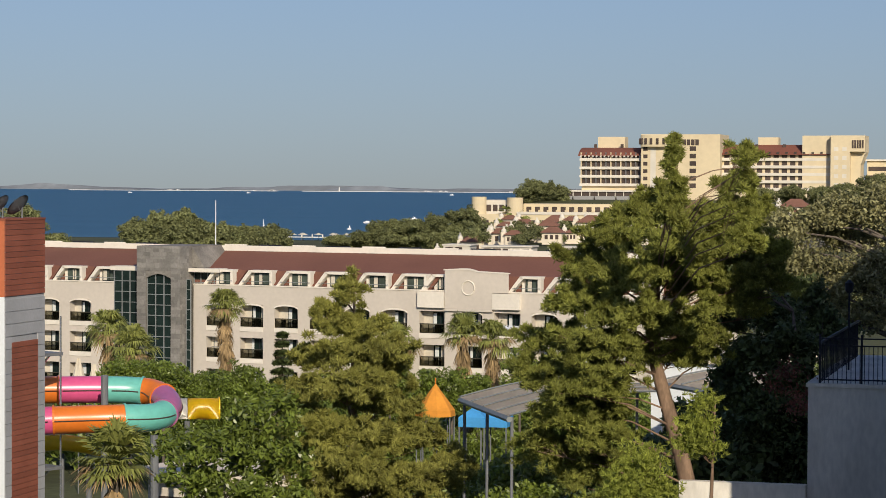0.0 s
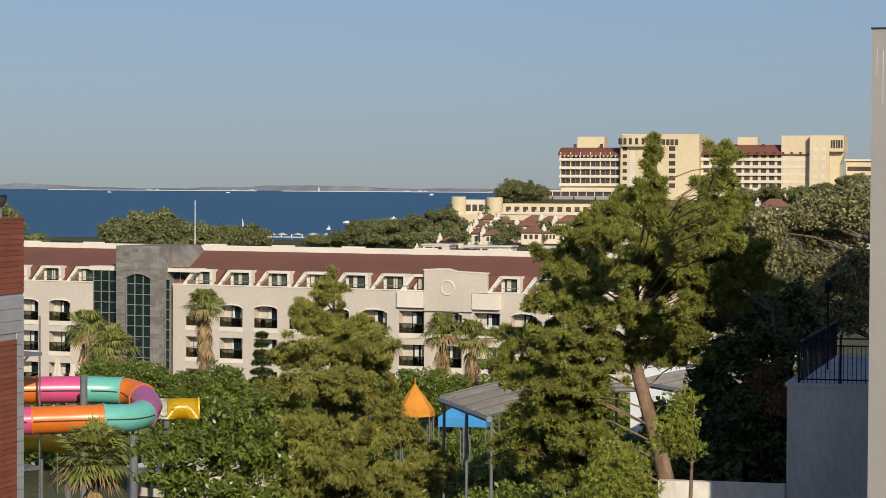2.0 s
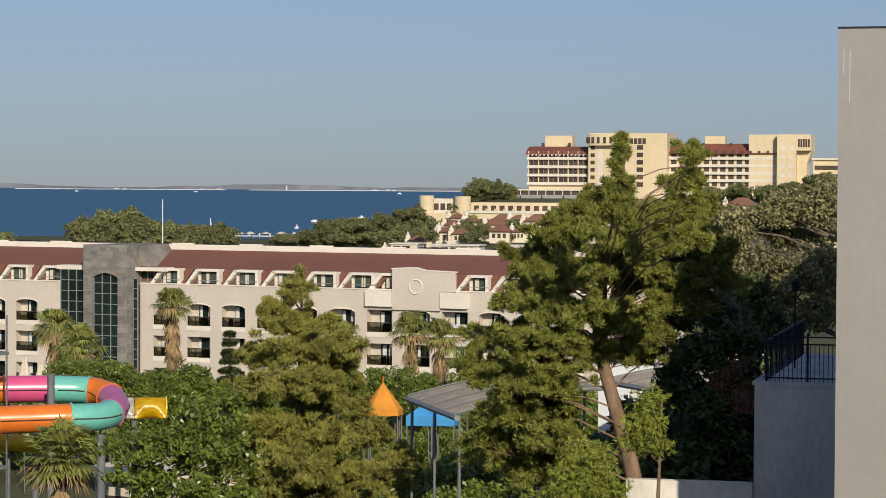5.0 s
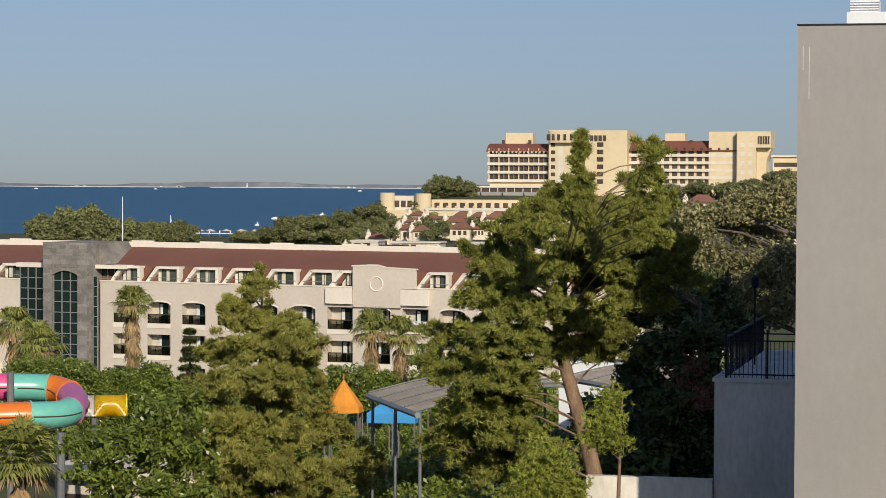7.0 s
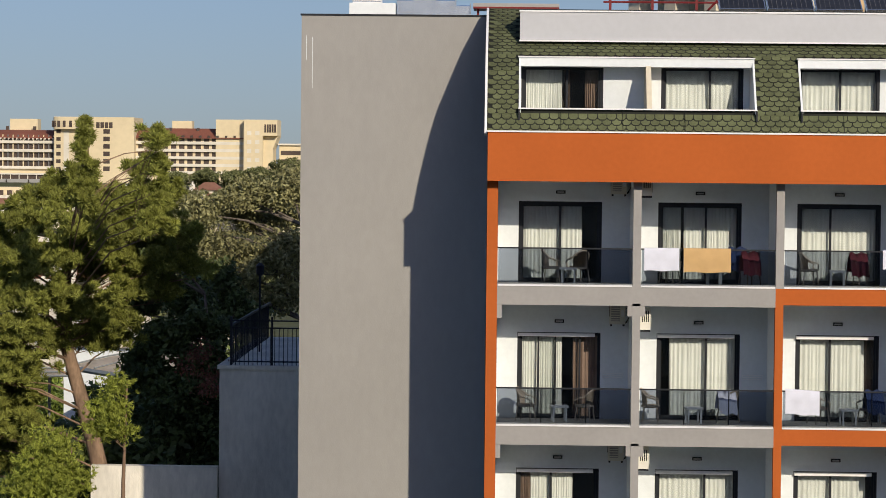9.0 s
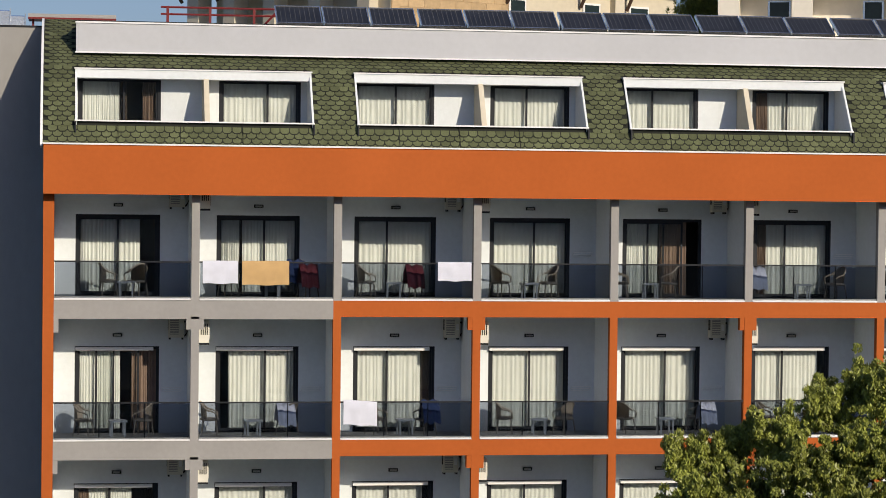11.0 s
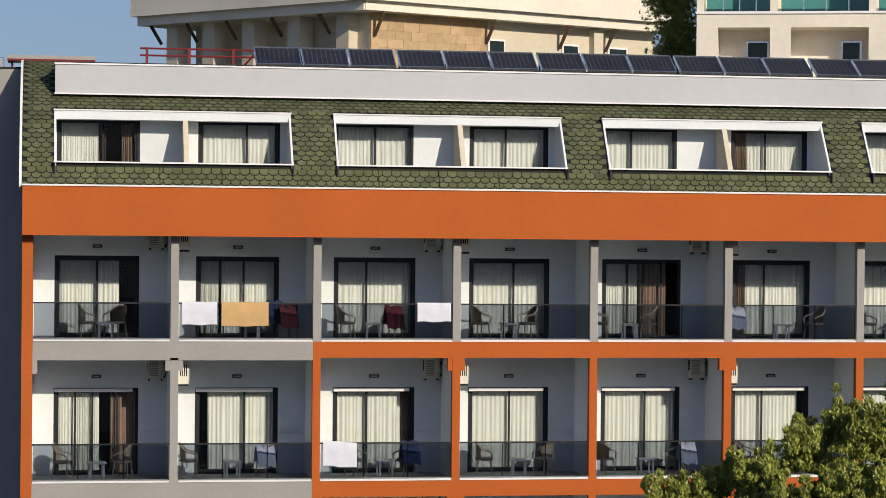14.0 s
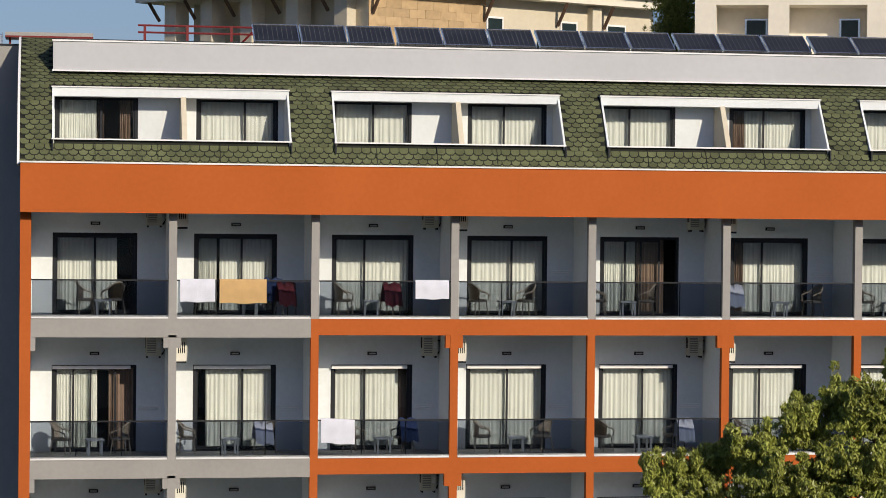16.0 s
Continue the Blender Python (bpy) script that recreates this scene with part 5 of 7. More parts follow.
tree("garden_tree", "sparse grey-green tree with small leaves", GREY_TREES, [(-8.3, 103.6, 0), (-8.2, 103.7, 8), (-8.4, 103.6, 13), (-8.6, 103.7, 18)], [0.28, 0.22, 0.14, 0.04], "leaf", 4, "leaf_grey",
     dict(per=40, leaves=50, size=0.11, spread=0.5, fill=0.35), bark="bark_grey", twigs=10)
tree("young_pine", "small bright green young pine sapling", [(x * 0.915 - 0.1, y * 0.915, 20.5 + (z - 20.5) * 0.915, r * 0.85, h * 1.15) for x, y, z, r, h in SAPLING_A], [(-11.2, 71.5, 7.5), (-11.2, 71.5, 11), (-11.1, 71.5, 14.1)], [0.08, 0.06, 0.02], "needle", 5, "needle_young",
     dict(per=90, tufts=10, size=0.18, needles=13, width=0.015, fill=0.3), thick=0.04)
tree("young_pine", "small bright green young pine by the wall", [(x * 0.94, y * 0.94, 20.5 + (z - 20.5) * 0.94, r * 1.3, h * 1.3) for x, y, z, r, h in SAPLING_B + [(-14.0, 72.6, 10.3, 0.7, 0.6)]], [(-12.3, 68.5, 7.5), (-12.2, 68.4, 10.5), (-12.2, 68.4, 12.4)], [0.09, 0.06, 0.02], "needle", 6, "needle_young",
     dict(per=90, tufts=10, size=0.18, needles=13, width=0.015, fill=0.3), thick=0.04)
tree("ficus_tree", "leafy green broadleaf tree with glossy leaves", FICUS_LEFT, [(-29.5, 74.4, 0), (-29.4, 74.4, 5), (-29.2, 74.4, 8), (-28.8, 74.4, 12)], [0.25, 0.2, 0.14, 0.04], "leaf", 8, "leaf",
     dict(per=36, leaves=34, size=0.14, spread=0.3, fill=0.6, slim=0.36, rise=0.25), bark="bark_grey")
for k, lobe in enumerate(ROUND_BUSH):
    tree("round_tree", "clipped round green garden tree", [lobe, (lobe[0], lobe[1], lobe[2] - lobe[4] * 1.1, lobe[3] * 1.05, lobe[4]), (lobe[0], lobe[1], lobe[2] - lobe[4] * 2.2, lobe[3], lobe[4])], [(lobe[0], lobe[1], 0), (lobe[0], lobe[1], lobe[2])], [0.15, 0.06], "leaf", 20 + k, "leaf",
         dict(per=60, leaves=40, size=0.11, spread=0.35, fill=0.75), group="round garden trees", twigs=2, bark="bark_grey")
for k, lobe in enumerate(COURT_TREES):
    tree("court_tree", "small dark green courtyard tree", [lobe, (lobe[0] + 0.5, lobe[1], lobe[2] - lobe[4] * 1.3, lobe[3] * 1.2, lobe[4]), (lobe[0], lobe[1], lobe[2] - lobe[4] * 2.6, lobe[3] * 1.2, lobe[4] * 1.2)], [(lobe[0], lobe[1], 0), (lobe[0], lobe[1], lobe[2])], [0.12, 0.05], "leaf", 40 + k, "leaf",
         dict(per=50, leaves=40, size=0.12, spread=0.35, fill=0.6), group="courtyard trees", twigs=2, bark="bark_grey")
for k, lobe in enumerate(BACK_TREES):
    tree("shore_tree", "dark green tree behind the long hotel", [lobe, (lobe[0] + 0.6, lobe[1], lobe[2] - lobe[4] * 1.2, lobe[3] * 1.15, lobe[4]), (lobe[0] - 0.5, lobe[1], lobe[2] - lobe[4] * 2.3, lobe[3] * 1.2, lobe[4])], [(lobe[0], lobe[1], -0.5), (lobe[0], lobe[1], lobe[2])], [0.3, 0.1], "leaf", 60 + k, "leaf_far",
         dict(per=16, leaves=60, size=0.3, spread=0.75, fill=0.6), group="shore trees", twigs=2, bark="bark_grey")
rng = np.random.default_rng(17)
SHOOTS = [(x + r * rng.uniform(-0.8, 0.8), y + r * rng.uniform(-0.8, 0.5), z + h * rng.uniform(0.55, 0.95), 0.06, rng.uniform(0.26, 0.5)) for x, y, z, r, h in NEAR_TREE for _ in range(16)]
tree("ficus_tree", "glossy light green ficus crown near the hotel", NEAR_TREE + SHOOTS, [(14.6, 39.2, 0), (14.5, 39.3, 8), (14.2, 39.4, 13), (14.3, 39.4, 16.5)], [0.3, 0.26, 0.18, 0.06], "leaf", 9, "leaf_near",
     dict(per=360, leaves=56, size=0.045, spread=0.1, fill=0.3, slim=0.38, rise=1.2), thick=0.05, bark="bark_grey")

# palms
palm("fan_palm", "tall fan palm with green fronds", -73.0, 170.0, -0.3, 9.3, 1.7, 1, fronds=56, skirt=40, group="fan palms")
palm("fan_palm", "leafy fan palm beside the stone tower", -69.3, 166.0, -0.3, 8.0, 1.9, 2, fronds=60, skirt=20, group="fan palms")
palm("fan_palm", "fan palm with a brown dead skirt", -70.1, 187.3, -0.3, 10.2, 1.6, 3, fronds=56, skirt=60, group="fan palms")
palm("fan_palm", "fan palm with a long dry skirt", -43.3, 164.4, -0.3, 9.9, 1.5, 4, fronds=52, skirt=80, group="fan palms")
palm("fan_palm", "fan palm with a long dry skirt", -41.2, 164.9, -0.3, 9.6, 1.5, 5, fronds=52, skirt=80, group="fan palms")
palm("fan_palm", "leafy low fan palm before the hotel", -59.0, 200.0, -0.3, 6.6, 1.8, 6, fronds=40, skirt=8, group="fan palms")
palm("fan_palm", "bushy fan palm with straw-coloured dead fronds", -33.3, 78.1, 0, 10.5, 1.35, 7, fronds=60, skirt=130, group="fan palms", trunk_r=0.25, sag=0.25)


def tiered_conifer(name, label, x, y, z, h, r, seed):
    """A star pine: flat whorls of drooping branches in tiers."""
    rng = np.random.default_rng(seed)
    t = thing(name, label, "tree", x, y, z)
    bm = bmesh.new()
    tube(bm, [(0, 0, 0), (0, 0, h)], [0.16, 0.03], 7)
    part("trunk", bm, M["bark_grey"], t)
    c, a, s = [], [], []
    for k in range(16):
        zz = h * (0.25 + 0.73 * k / 15)
        rr = r * (1 - 0.9 * k / 15) + 0.15
        for j in range(9):
            ang = j * math.tau / 9 + k * 0.5 + rng.normal() * 0.1
            for u in np.linspace(0.15, 1, 14):
                for v in range(16):
                    p = np.array((math.cos(ang) * rr * u, math.sin(ang) * rr * u, zz - 0.18 * rr * u * u))
                    d = unit(rng, 1)[0] * 0.17
                    c.append(p + d * 0.6), a.append(d), s.append(np.cross(d, (0.3, 0.2, 0.9)) * 0.35)
    tagged(part("crown", quads_mesh("crown", np.array(c), np.array(a), np.array(s), M["leaf_dark"]), None, t), kind="stuff")


tiered_conifer("star_pine", "dark green tiered star pine before the hotel", -49.1, 141.7, -0.3, 11.4, 1.5, 3)


def shrubs(label, spots, seed, key, r, leaf=0.13):
    """Undergrowth: many low bushes grown together."""
    rng = np.random.default_rng(seed)
    lobes = []
    for x0, x1, y0, y1, z0, z1, n in spots:
        for _ in range(n):
            x, y = rng.uniform(x0, x1), rng.uniform(y0, y1)
            lobes.append((x, y, land(x, y) + rng.uniform(z0, z1), r * rng.uniform(0.7, 1.3), r * rng.uniform(0.5, 1.0)))
    me, _, _ = leaf_crown("shrubbery", lobes, seed, M[key], 9, 60, leaf * 1.6, r * 0.45, 0.5)
    tagged(new("shrubbery", me), label, "shrubs", kind="stuff")


shrubs("dark green undergrowth below the pines", [(-44, -14, 92, 118, 0.4, 3.6, 60), (-40, -18, 66, 84, 0.4, 4.0, 30)], 1, "leaf_dark", 1.7)
shrubs("dark shrubs on the bank beside the terrace", [(-16, -4, 80, 98, 0.3, 3.2, 46), (-22, -4, 98, 125, 0.3, 3.0, 40)], 2, "leaf_dark", 1.5)
shrubs("green hedges and bushes before the long hotel", [(-78, -30, 150, 185, 0.4, 2.6, 70), (-84, -36, 186, 203, 0.4, 2.2, 60)], 3, "leaf", 2.0, 0.16)
shrubs("garden bushes round the pavilion", [(-44, -22, 118, 150, 0.4, 3.4, 60)], 4, "leaf", 1.6)
shrubs("scrub on the open land before the headland", [(-260, -40, 290, 420, 0.0, 0.8, 150)], 5, "leaf_far", 2.4, 0.3)

# ---- woods of the headland and shore ----
WOOD_HILL = [
    (-200.6, 841.4, 15.6, 2.8, 1.8),
    (-196.7, 842.3, 17.8, 4.1, 2.6),
    (-191.8, 843.5, 17.2, 4.1, 2.4),
    (-187.5, 844.6, 16.6, 3.0, 1.8),
]
WOOD_SHORE = [
    (-189.6, 611.3, 5.1, 3.0, 1.4),
    (-185.1, 612.7, 7.2, 2.7, 2.0),
    (-181.0, 613.9, 7.8, 2.7, 2.1),
    (-176.0, 615.3, 8.1, 3.3, 2.1),
    (-170.6, 616.8, 8.8, 3.3, 2.3),
    (-165.9, 618.1, 10.3, 2.7, 2.1),
    (-162.2, 619.1, 11.2, 2.4, 1.8),
    (-182.5, 613.4, 4.8, 4.5, 1.5),
    (-173.8, 616.0, 5.4, 4.5, 1.8),
    (-166.6, 617.9, 6.7, 3.3, 1.8),
    (-195.4, 609.5, 4.4, 3.8, 0.9),
]
WOOD_VILLA = [
    (-143.2, 567.2, 7.3, 1.2, 1.2),
    (-137.0, 568.7, 9.3, 1.4, 1.2),
    (-125.6, 571.4, 9.4, 1.4, 1.2),
    (-135.6, 569.1, 6.5, 1.7, 0.9),
    (-127.6, 570.9, 6.9, 1.7, 0.9),
    (-114.3, 573.7, 9.4, 2.2, 1.9),
    (-117.6, 573.1, 6.4, 2.0, 1.4),
    (-147.5, 546.0, 7.0, 1.3, 1.1),
    (-131.0, 546.5, 6.8, 1.5, 1.0),
    (-121.5, 547.0, 7.2, 1.4, 1.3),
    (-109.0, 549.0, 7.4, 1.8, 1.6),
    (-139.5, 547.0, 6.8, 1.2, 1.1),
]
WOOD_RIGHT = [
    (-111.9, 822.4, 16.2, 4.3, 1.8),
    (-102.4, 823.7, 16.8, 5.4, 1.8),
    (-92.0, 824.9, 16.3, 5.1, 2.5),
    (-83.6, 825.8, 16.9, 5.4, 3.1),
    (-74.2, 826.7, 18.9, 5.8, 3.9),
    (-76.0, 826.5, 13.2, 7.0, 3.1),
    (-87.3, 825.4, 13.1, 5.8, 2.3),
]
WOOD_SLOPE = [
    (-78.9, 534.2, 13.9, 3.5, 2.5),
    (-74.6, 534.8, 10.8, 4.3, 1.8),
    (-61.7, 536.5, 12.1, 3.3, 1.6),
    (-52.5, 537.4, 12.8, 3.5, 1.6),
    (-47.0, 538.0, 12.0, 3.5, 2.3),
    (-67.8, 535.7, 10.6, 4.3, 1.5),
    (-103.6, 530.0, 8.1, 3.8, 2.0),
]
rng = np.random.default_rng(61)
WOOD_SHORE += [(x, 600 - 0.1 * x, 3.2 + 2.6 * ramp((x + 186) / 40) + rng.uniform(-0.6, 1.2), rng.uniform(1.6, 2.8), rng.uniform(1.2, 2.0)) for x in np.linspace(-192, -120, 26)]
WOOD_VILLA += [(rng.uniform(-152, -104), rng.uniform(544, 600), rng.uniform(7.2, 9.6), rng.uniform(0.8, 1.5), rng.uniform(0.8, 1.4)) for _ in range(34)]
WOOD_VILLA += [(rng.uniform(-84, -46), rng.uniform(540, 552), rng.uniform(10.5, 14.0), rng.uniform(0.8, 1.5), rng.uniform(0.8, 1.4)) for _ in range(18)]
for k, (lobes, what) in enumerate(((WOOD_HILL, "dark pines on the headland beside the large hotel"), (WOOD_SHORE, "mixed trees and palms along the shore"), (WOOD_VILLA, "green garden trees between the villas"),
                                   (WOOD_RIGHT, "dark wooded slope below the headland hotel"), (WOOD_SLOPE, "scrubby trees on the slope by the villas"))):
    me, _, _ = leaf_crown("woodland", [(a, b, c, d, e) for a, b, c, d, e in lobes] + [(a, b + d, c - e * 1.2, d, e) for a, b, c, d, e in lobes if k != 2], 80 + k, M["leaf_far"], 7, 90, 0.32, 1.1, 0.45)
    tagged(new("woodland", me), what, "trees", kind="stuff")
for k, (x, y, h) in enumerate(((-183, 628, 6.5), (-178, 640, 5), (-166, 640, 6), (-160, 650, 7), (-140, 590, 4), (-149, 600, 4))):
    palm("shore_palm", "tall palm above the shore trees", x, y, land(x, y), h, 2.3, 30 + k, fronds=16, skirt=0, group="shore palms", trunk_r=0.25)

# ---- terrace wall with railing beside the hotel ----
rail_black = mat("black_rail_paint", (0.012, 0.014, 0.022), 0.5, 0.15)
terrace = thing("terrace_wall", "weathered concrete terrace and retaining wall with black railing", "retaining wall", -8.9, 76.3, 6.28)
terrace.scale = (1.085, 1.085, 1.085)
part("upper_wall", boxes((0, 2.9, 0, 12, 0, 7.16)), M["concrete"], terrace, "stained pale concrete wall")
part("terrace_slab", boxes((-0.06, 2.9, -0.06, 12, 7.16, 7.27)), M["concrete"], terrace)
part("lower_wall", boxes((-3.7, 0, -0.45, -0.1, 0, 4.33)), M["concrete"], terrace, "low rendered garden wall")
for k in range(20):
    part("baluster", boxes((0.32 + 0.128 * k, 0.34 + 0.128 * k, 0.06, 0.08, 7.27, 8.35)), rail_black, terrace)
for z in (7.36, 8.35, 8.56):
    part("rail", boxes((0.32, 2.9, 0.05, 0.09, z, z + 0.04)), rail_black, terrace)
for x in (0.3, 1.5, 2.7):
    part("rail_post", boxes((x, x + 0.06, 0.04, 0.1, 7.27, 8.7)), rail_black, terrace)
for y in np.arange(0.5, 11.5, 0.35):
    part("side_baluster", boxes((0.3, 0.33, y, y + 0.03, 7.27, 8.4)), rail_black, terrace)
part("side_rail", boxes((0.29, 0.34, 0.09, 11.8, 8.4, 8.47)), rail_black, terrace)
lamp = thing("lamp_post", "thin black lamp post on the terrace", "lamp post", -8.2, 81.9, 14.17)
part("pole", tube(bmesh.new(), [(0, 0, 0), (0, 0, 2.6)], 0.035, 6), rail_black, lamp)
part("lantern", tube(bmesh.new(), [(0, 0, 2.6), (0, 0, 2.68), (0, 0, 2.95), (0, 0, 3.05)], [0.05, 0.13, 0.15, 0.03], 8), rail_black, lamp)


# ---- balcony furniture and fittings ----
def cane_chair():
    """A woven armchair: hooped back, rolled arms, round seat, four splayed legs."""
    c = thing("cane_armchair", "taupe woven cane armchair on a balcony", "chair", group="balcony chairs")
    part("seat", tube(bmesh.new(), [(0, 0, 0.36), (0, 0, 0.38), (0, 0, 0.42), (0, 0, 0.43)], [0.2, 0.24, 0.24, 0.2], 12), M["cane"], c)
    bm = bmesh.new()
    n = 12
    ring = []
    for k in range(n + 1):
        a = math.radians(-10 + 200 * k / n)
        h = 0.62 + 0.22 * max(0.0, math.sin(a)) ** 1.5
        ring.append((0.27 * math.cos(a), 0.24 * math.sin(a), h))
    for k in range(n):
        p, q = ring[k], ring[k + 1]
        for dy in (0.0,):
            vs = [bm.verts.new(v) for v in ((p[0] * 0.85, p[1] * 0.85, 0.42), (q[0] * 0.85, q[1] * 0.85, 0.42), q, p)]
            if 1 < k < n - 2:
                bm.faces.new(vs)
    bmesh.ops.solidify(bm, geom=bm.faces[:], thickness=0.02)
    part("backrest", bm, M["cane"], c)
    part("hoop", tube(bmesh.new(), ring, 0.025, 6), M["cane"], c)
    for sx in (-1, 1):
        part("arm_support", tube(bmesh.new(), [(0.26 * sx, -0.05, 0.62), (0.25 * sx, -0.19, 0.55), (0.2 * sx, -0.19, 0.4)], 0.02, 5), M["cane"], c)
        for sy in (-1, 1):
            part("leg", tube(bmesh.new(), [(0.17 * sx, 0.16 * sy, 0.38), (0.22 * sx, 0.2 * sy, 0)], 0.018, 5), M["cane"], c)
    return c


def side_table():
    t = thing("side_table", "small square white plastic balcony table", "table", group="balcony tables")
    part("top", boxes((-0.22, 0.22, -0.22, 0.22, 0.36, 0.4)), M["plastic"], t)
    for sx in (-1, 1):
        for sy in (-1, 1):
            part("leg", boxes((0.16 * sx - 0.02, 0.16 * sx + 0.02, 0.16 * sy - 0.02, 0.16 * sy + 0.02, 0, 0.36)), M["plastic"], t)
    return t


def ac_unit():
    """An outdoor air conditioner with its grille, feet and pipe."""
    a = thing("air_conditioner", "ivory outdoor air conditioner fixed to the balcony wall", "air conditioner", group="air conditioners")
    part("casing", boxes((-0.2, 0.2, -0.26, 0, 0, 0.55)), M["ac"], a)
    part("grille", boxes((-0.16, 0.06, -0.272, -0.26, 0.08, 0.47)), M["greypost"], a)
    for k in range(6):
        part("slat", boxes((-0.16, 0.06, -0.285, -0.272, 0.1 + 0.06 * k, 0.125 + 0.06 * k)), M["ac"], a)
    for sx in (-0.206, 0.2):
        for k in range(4):
            part("side_vent", boxes((sx, sx + 0.006, -0.22 + 0.05 * k, -0.195 + 0.05 * k, 0.2, 0.48)), M["black"], a)
    part("badge", boxes((0.09, 0.17, -0.266, -0.26, 0.2, 0.36)), M["whitemetal"], a)
    part("bracket", boxes((-0.18, -0.14, -0.26, 0, -0.05, 0)), M["darktrim"], a)
    part("bracket", boxes((0.14, 0.18, -0.26, 0, -0.05, 0)), M["darktrim"], a)
    part("pipe", tube(bmesh.new(), [(0.2, -0.1, 0.4), (0.3, -0.1, 0.38), (0.32, -0.1, 0.2), (0.24, -0.05, 0.05), (0.2, -0.02, 0.02)], 0.025, 5), M["black"], a)
    return a


def wall_lamp():
    w = thing("wall_lamp", "small oval dark bulkhead lamp above a door", "lamp", group="balcony lamps")
    part("body", boxes((-0.12, 0.12, -0.06, 0, -0.04, 0.045)), M["darktrim"], w)
    part("diffuser", boxes((-0.09, 0.09, -0.075, -0.06, -0.02, 0.02)), M["greypost"], w)
    return w


def towel(x, z, w, h, key, tilt=0.0, label="white towel hung over the glass railing"):
    """Cloth folded over the handrail, with a long fall in front and a short one behind."""
    bm = bmesh.new()
    n = 10
    prof = [(-0.035, -h), (-0.03, -h * 0.5), (-0.02, -0.03), (0.0, 0.012), (0.04, 0.02), (0.1, 0.0), (0.115, -h * 0.35)]
    rows = []
    for k in range(n + 1):
        u = k / n
        rows.append([bm.verts.new((w * u, y + 0.008 * math.sin(u * 14 + zz * 5) * (1 if zz < -0.02 else 0), zz + (0.012 * math.sin(u * 9) if zz < -h * 0.4 else 0) + tilt * (u - 0.5))) for y, zz in prof])
    for a, b in zip(rows, rows[1:]):
        for i in range(len(prof) - 1):
            bm.faces.new((a[i], b[i], b[i + 1], a[i + 1]))
    solid("towel", bm, M[key], label, "towel", pose(x + HX, FY + 0.02, z), group="hung towels", smooth=True)


chair0, table0, ac0, lamp0 = cane_chair(), side_table(), ac_unit(), wall_lamp()
first = {"c": True, "t": True, "a": True, "l": True}


def put(kind, x, y, z, rz):
    src = {"c": chair0, "t": table0, "a": ac0, "l": lamp0}[kind]
    if first[kind]:
        src.matrix_basis = pose(x + HX, y, z, 0, 0, rz)
        first[kind] = False
        return src
    return copy_thing(src, pose(x + HX, y, z, 0, 0, rz))


rng = np.random.default_rng(11)
SEATS = {(0, 0): (1.35, 2.05), (0, 1): (0.8, 2.8), (0, 2): (0.75, 1.95), (0, 3): (0.7, 1.95), (0, 4): (0.35, 1.6), (0, 5): (0.45, 2.6), (0, 6): (0.5, 1.6), (1, 0): (0.75, 2.25), (1, 1): (0.35, 2.3),
         (1, 2): (1.05, 2.3), (1, 3): (0.85, 2.4), (1, 4): (0.45, 2.4)}
for r, z in enumerate(FLOORS[:3]):
    for i in range(NB):
        x0, x1 = bay_span(i)
        a, b = SEATS.get((r, i), (0.7, 2.2))
        put("c", x0 + a, FY + 1.0 + 0.25 * rng.random(), z, 90 + rng.uniform(-35, 50))
        put("c", x0 + b, FY + 0.95 + 0.25 * rng.random(), z, -90 + rng.uniform(-60, 30))
        put("t", x0 + (a + b) / 2 + 0.1, FY + 0.95, z, rng.uniform(-8, 8))
        top = (FLOORS[r - 1] - 0.44) if r else 20.2
        put("l", x0 + 1.6, FY + DEPTH, top - 0.28 if r == 0 else top - 0.57, 0)
        if i % 2 == 0:
            put("a", x0 + 3.08, FY + DEPTH, top - (0.32 if r == 0 else 0.62), 0)
        else:
            put("a", x0 + 0.02, FY + 0.62, top - (0.34 if r == 0 else 0.68), 90)
RAILZ = FLOORS[0] + 0.935
towel(3.45, RAILZ, 0.87, 0.55, "towel")
towel(4.43, RAILZ, 1.17, 0.58, "towel_peach", 0, "peach orange towel hung over the glass railing")
towel(9.36, RAILZ, 0.86, 0.46, "towel")
towel(7.0, FLOORS[1] + 0.935, 0.85, 0.6, "towel", -0.05)
M["cloth_dark"] = mat("dark_red_cloth", (0.16, 0.03, 0.04), 0.95, 0.2)
M["cloth_blue"] = mat("dark_blue_cloth", (0.03, 0.05, 0.13), 0.95, 0.2)


def draped(x, y, z, key, label):
    """Clothes thrown over a chair back."""
    bm = bmesh.new()
    n = 9
    rows = [[bm.verts.new((0.5 * (k / n - 0.5), yy + 0.02 * math.sin(k * 2.1), zz + 0.03 * math.sin(k * 1.3))) for yy, zz in ((-0.16, 0.25), (-0.1, 0.6), (0.0, 0.84), (0.1, 0.6), (0.14, 0.35))] for k in range(n + 1)]
    for a, b in zip(rows, rows[1:]):
        for i in range(4):
            bm.faces.new((a[i], b[i], b[i + 1], a[i + 1]))
    solid("draped_cloth", bm, M[key], label, "cloth", pose(x + HX, y, z + 0.02, 0, 0, 20), group="drying clothes", smooth=True)


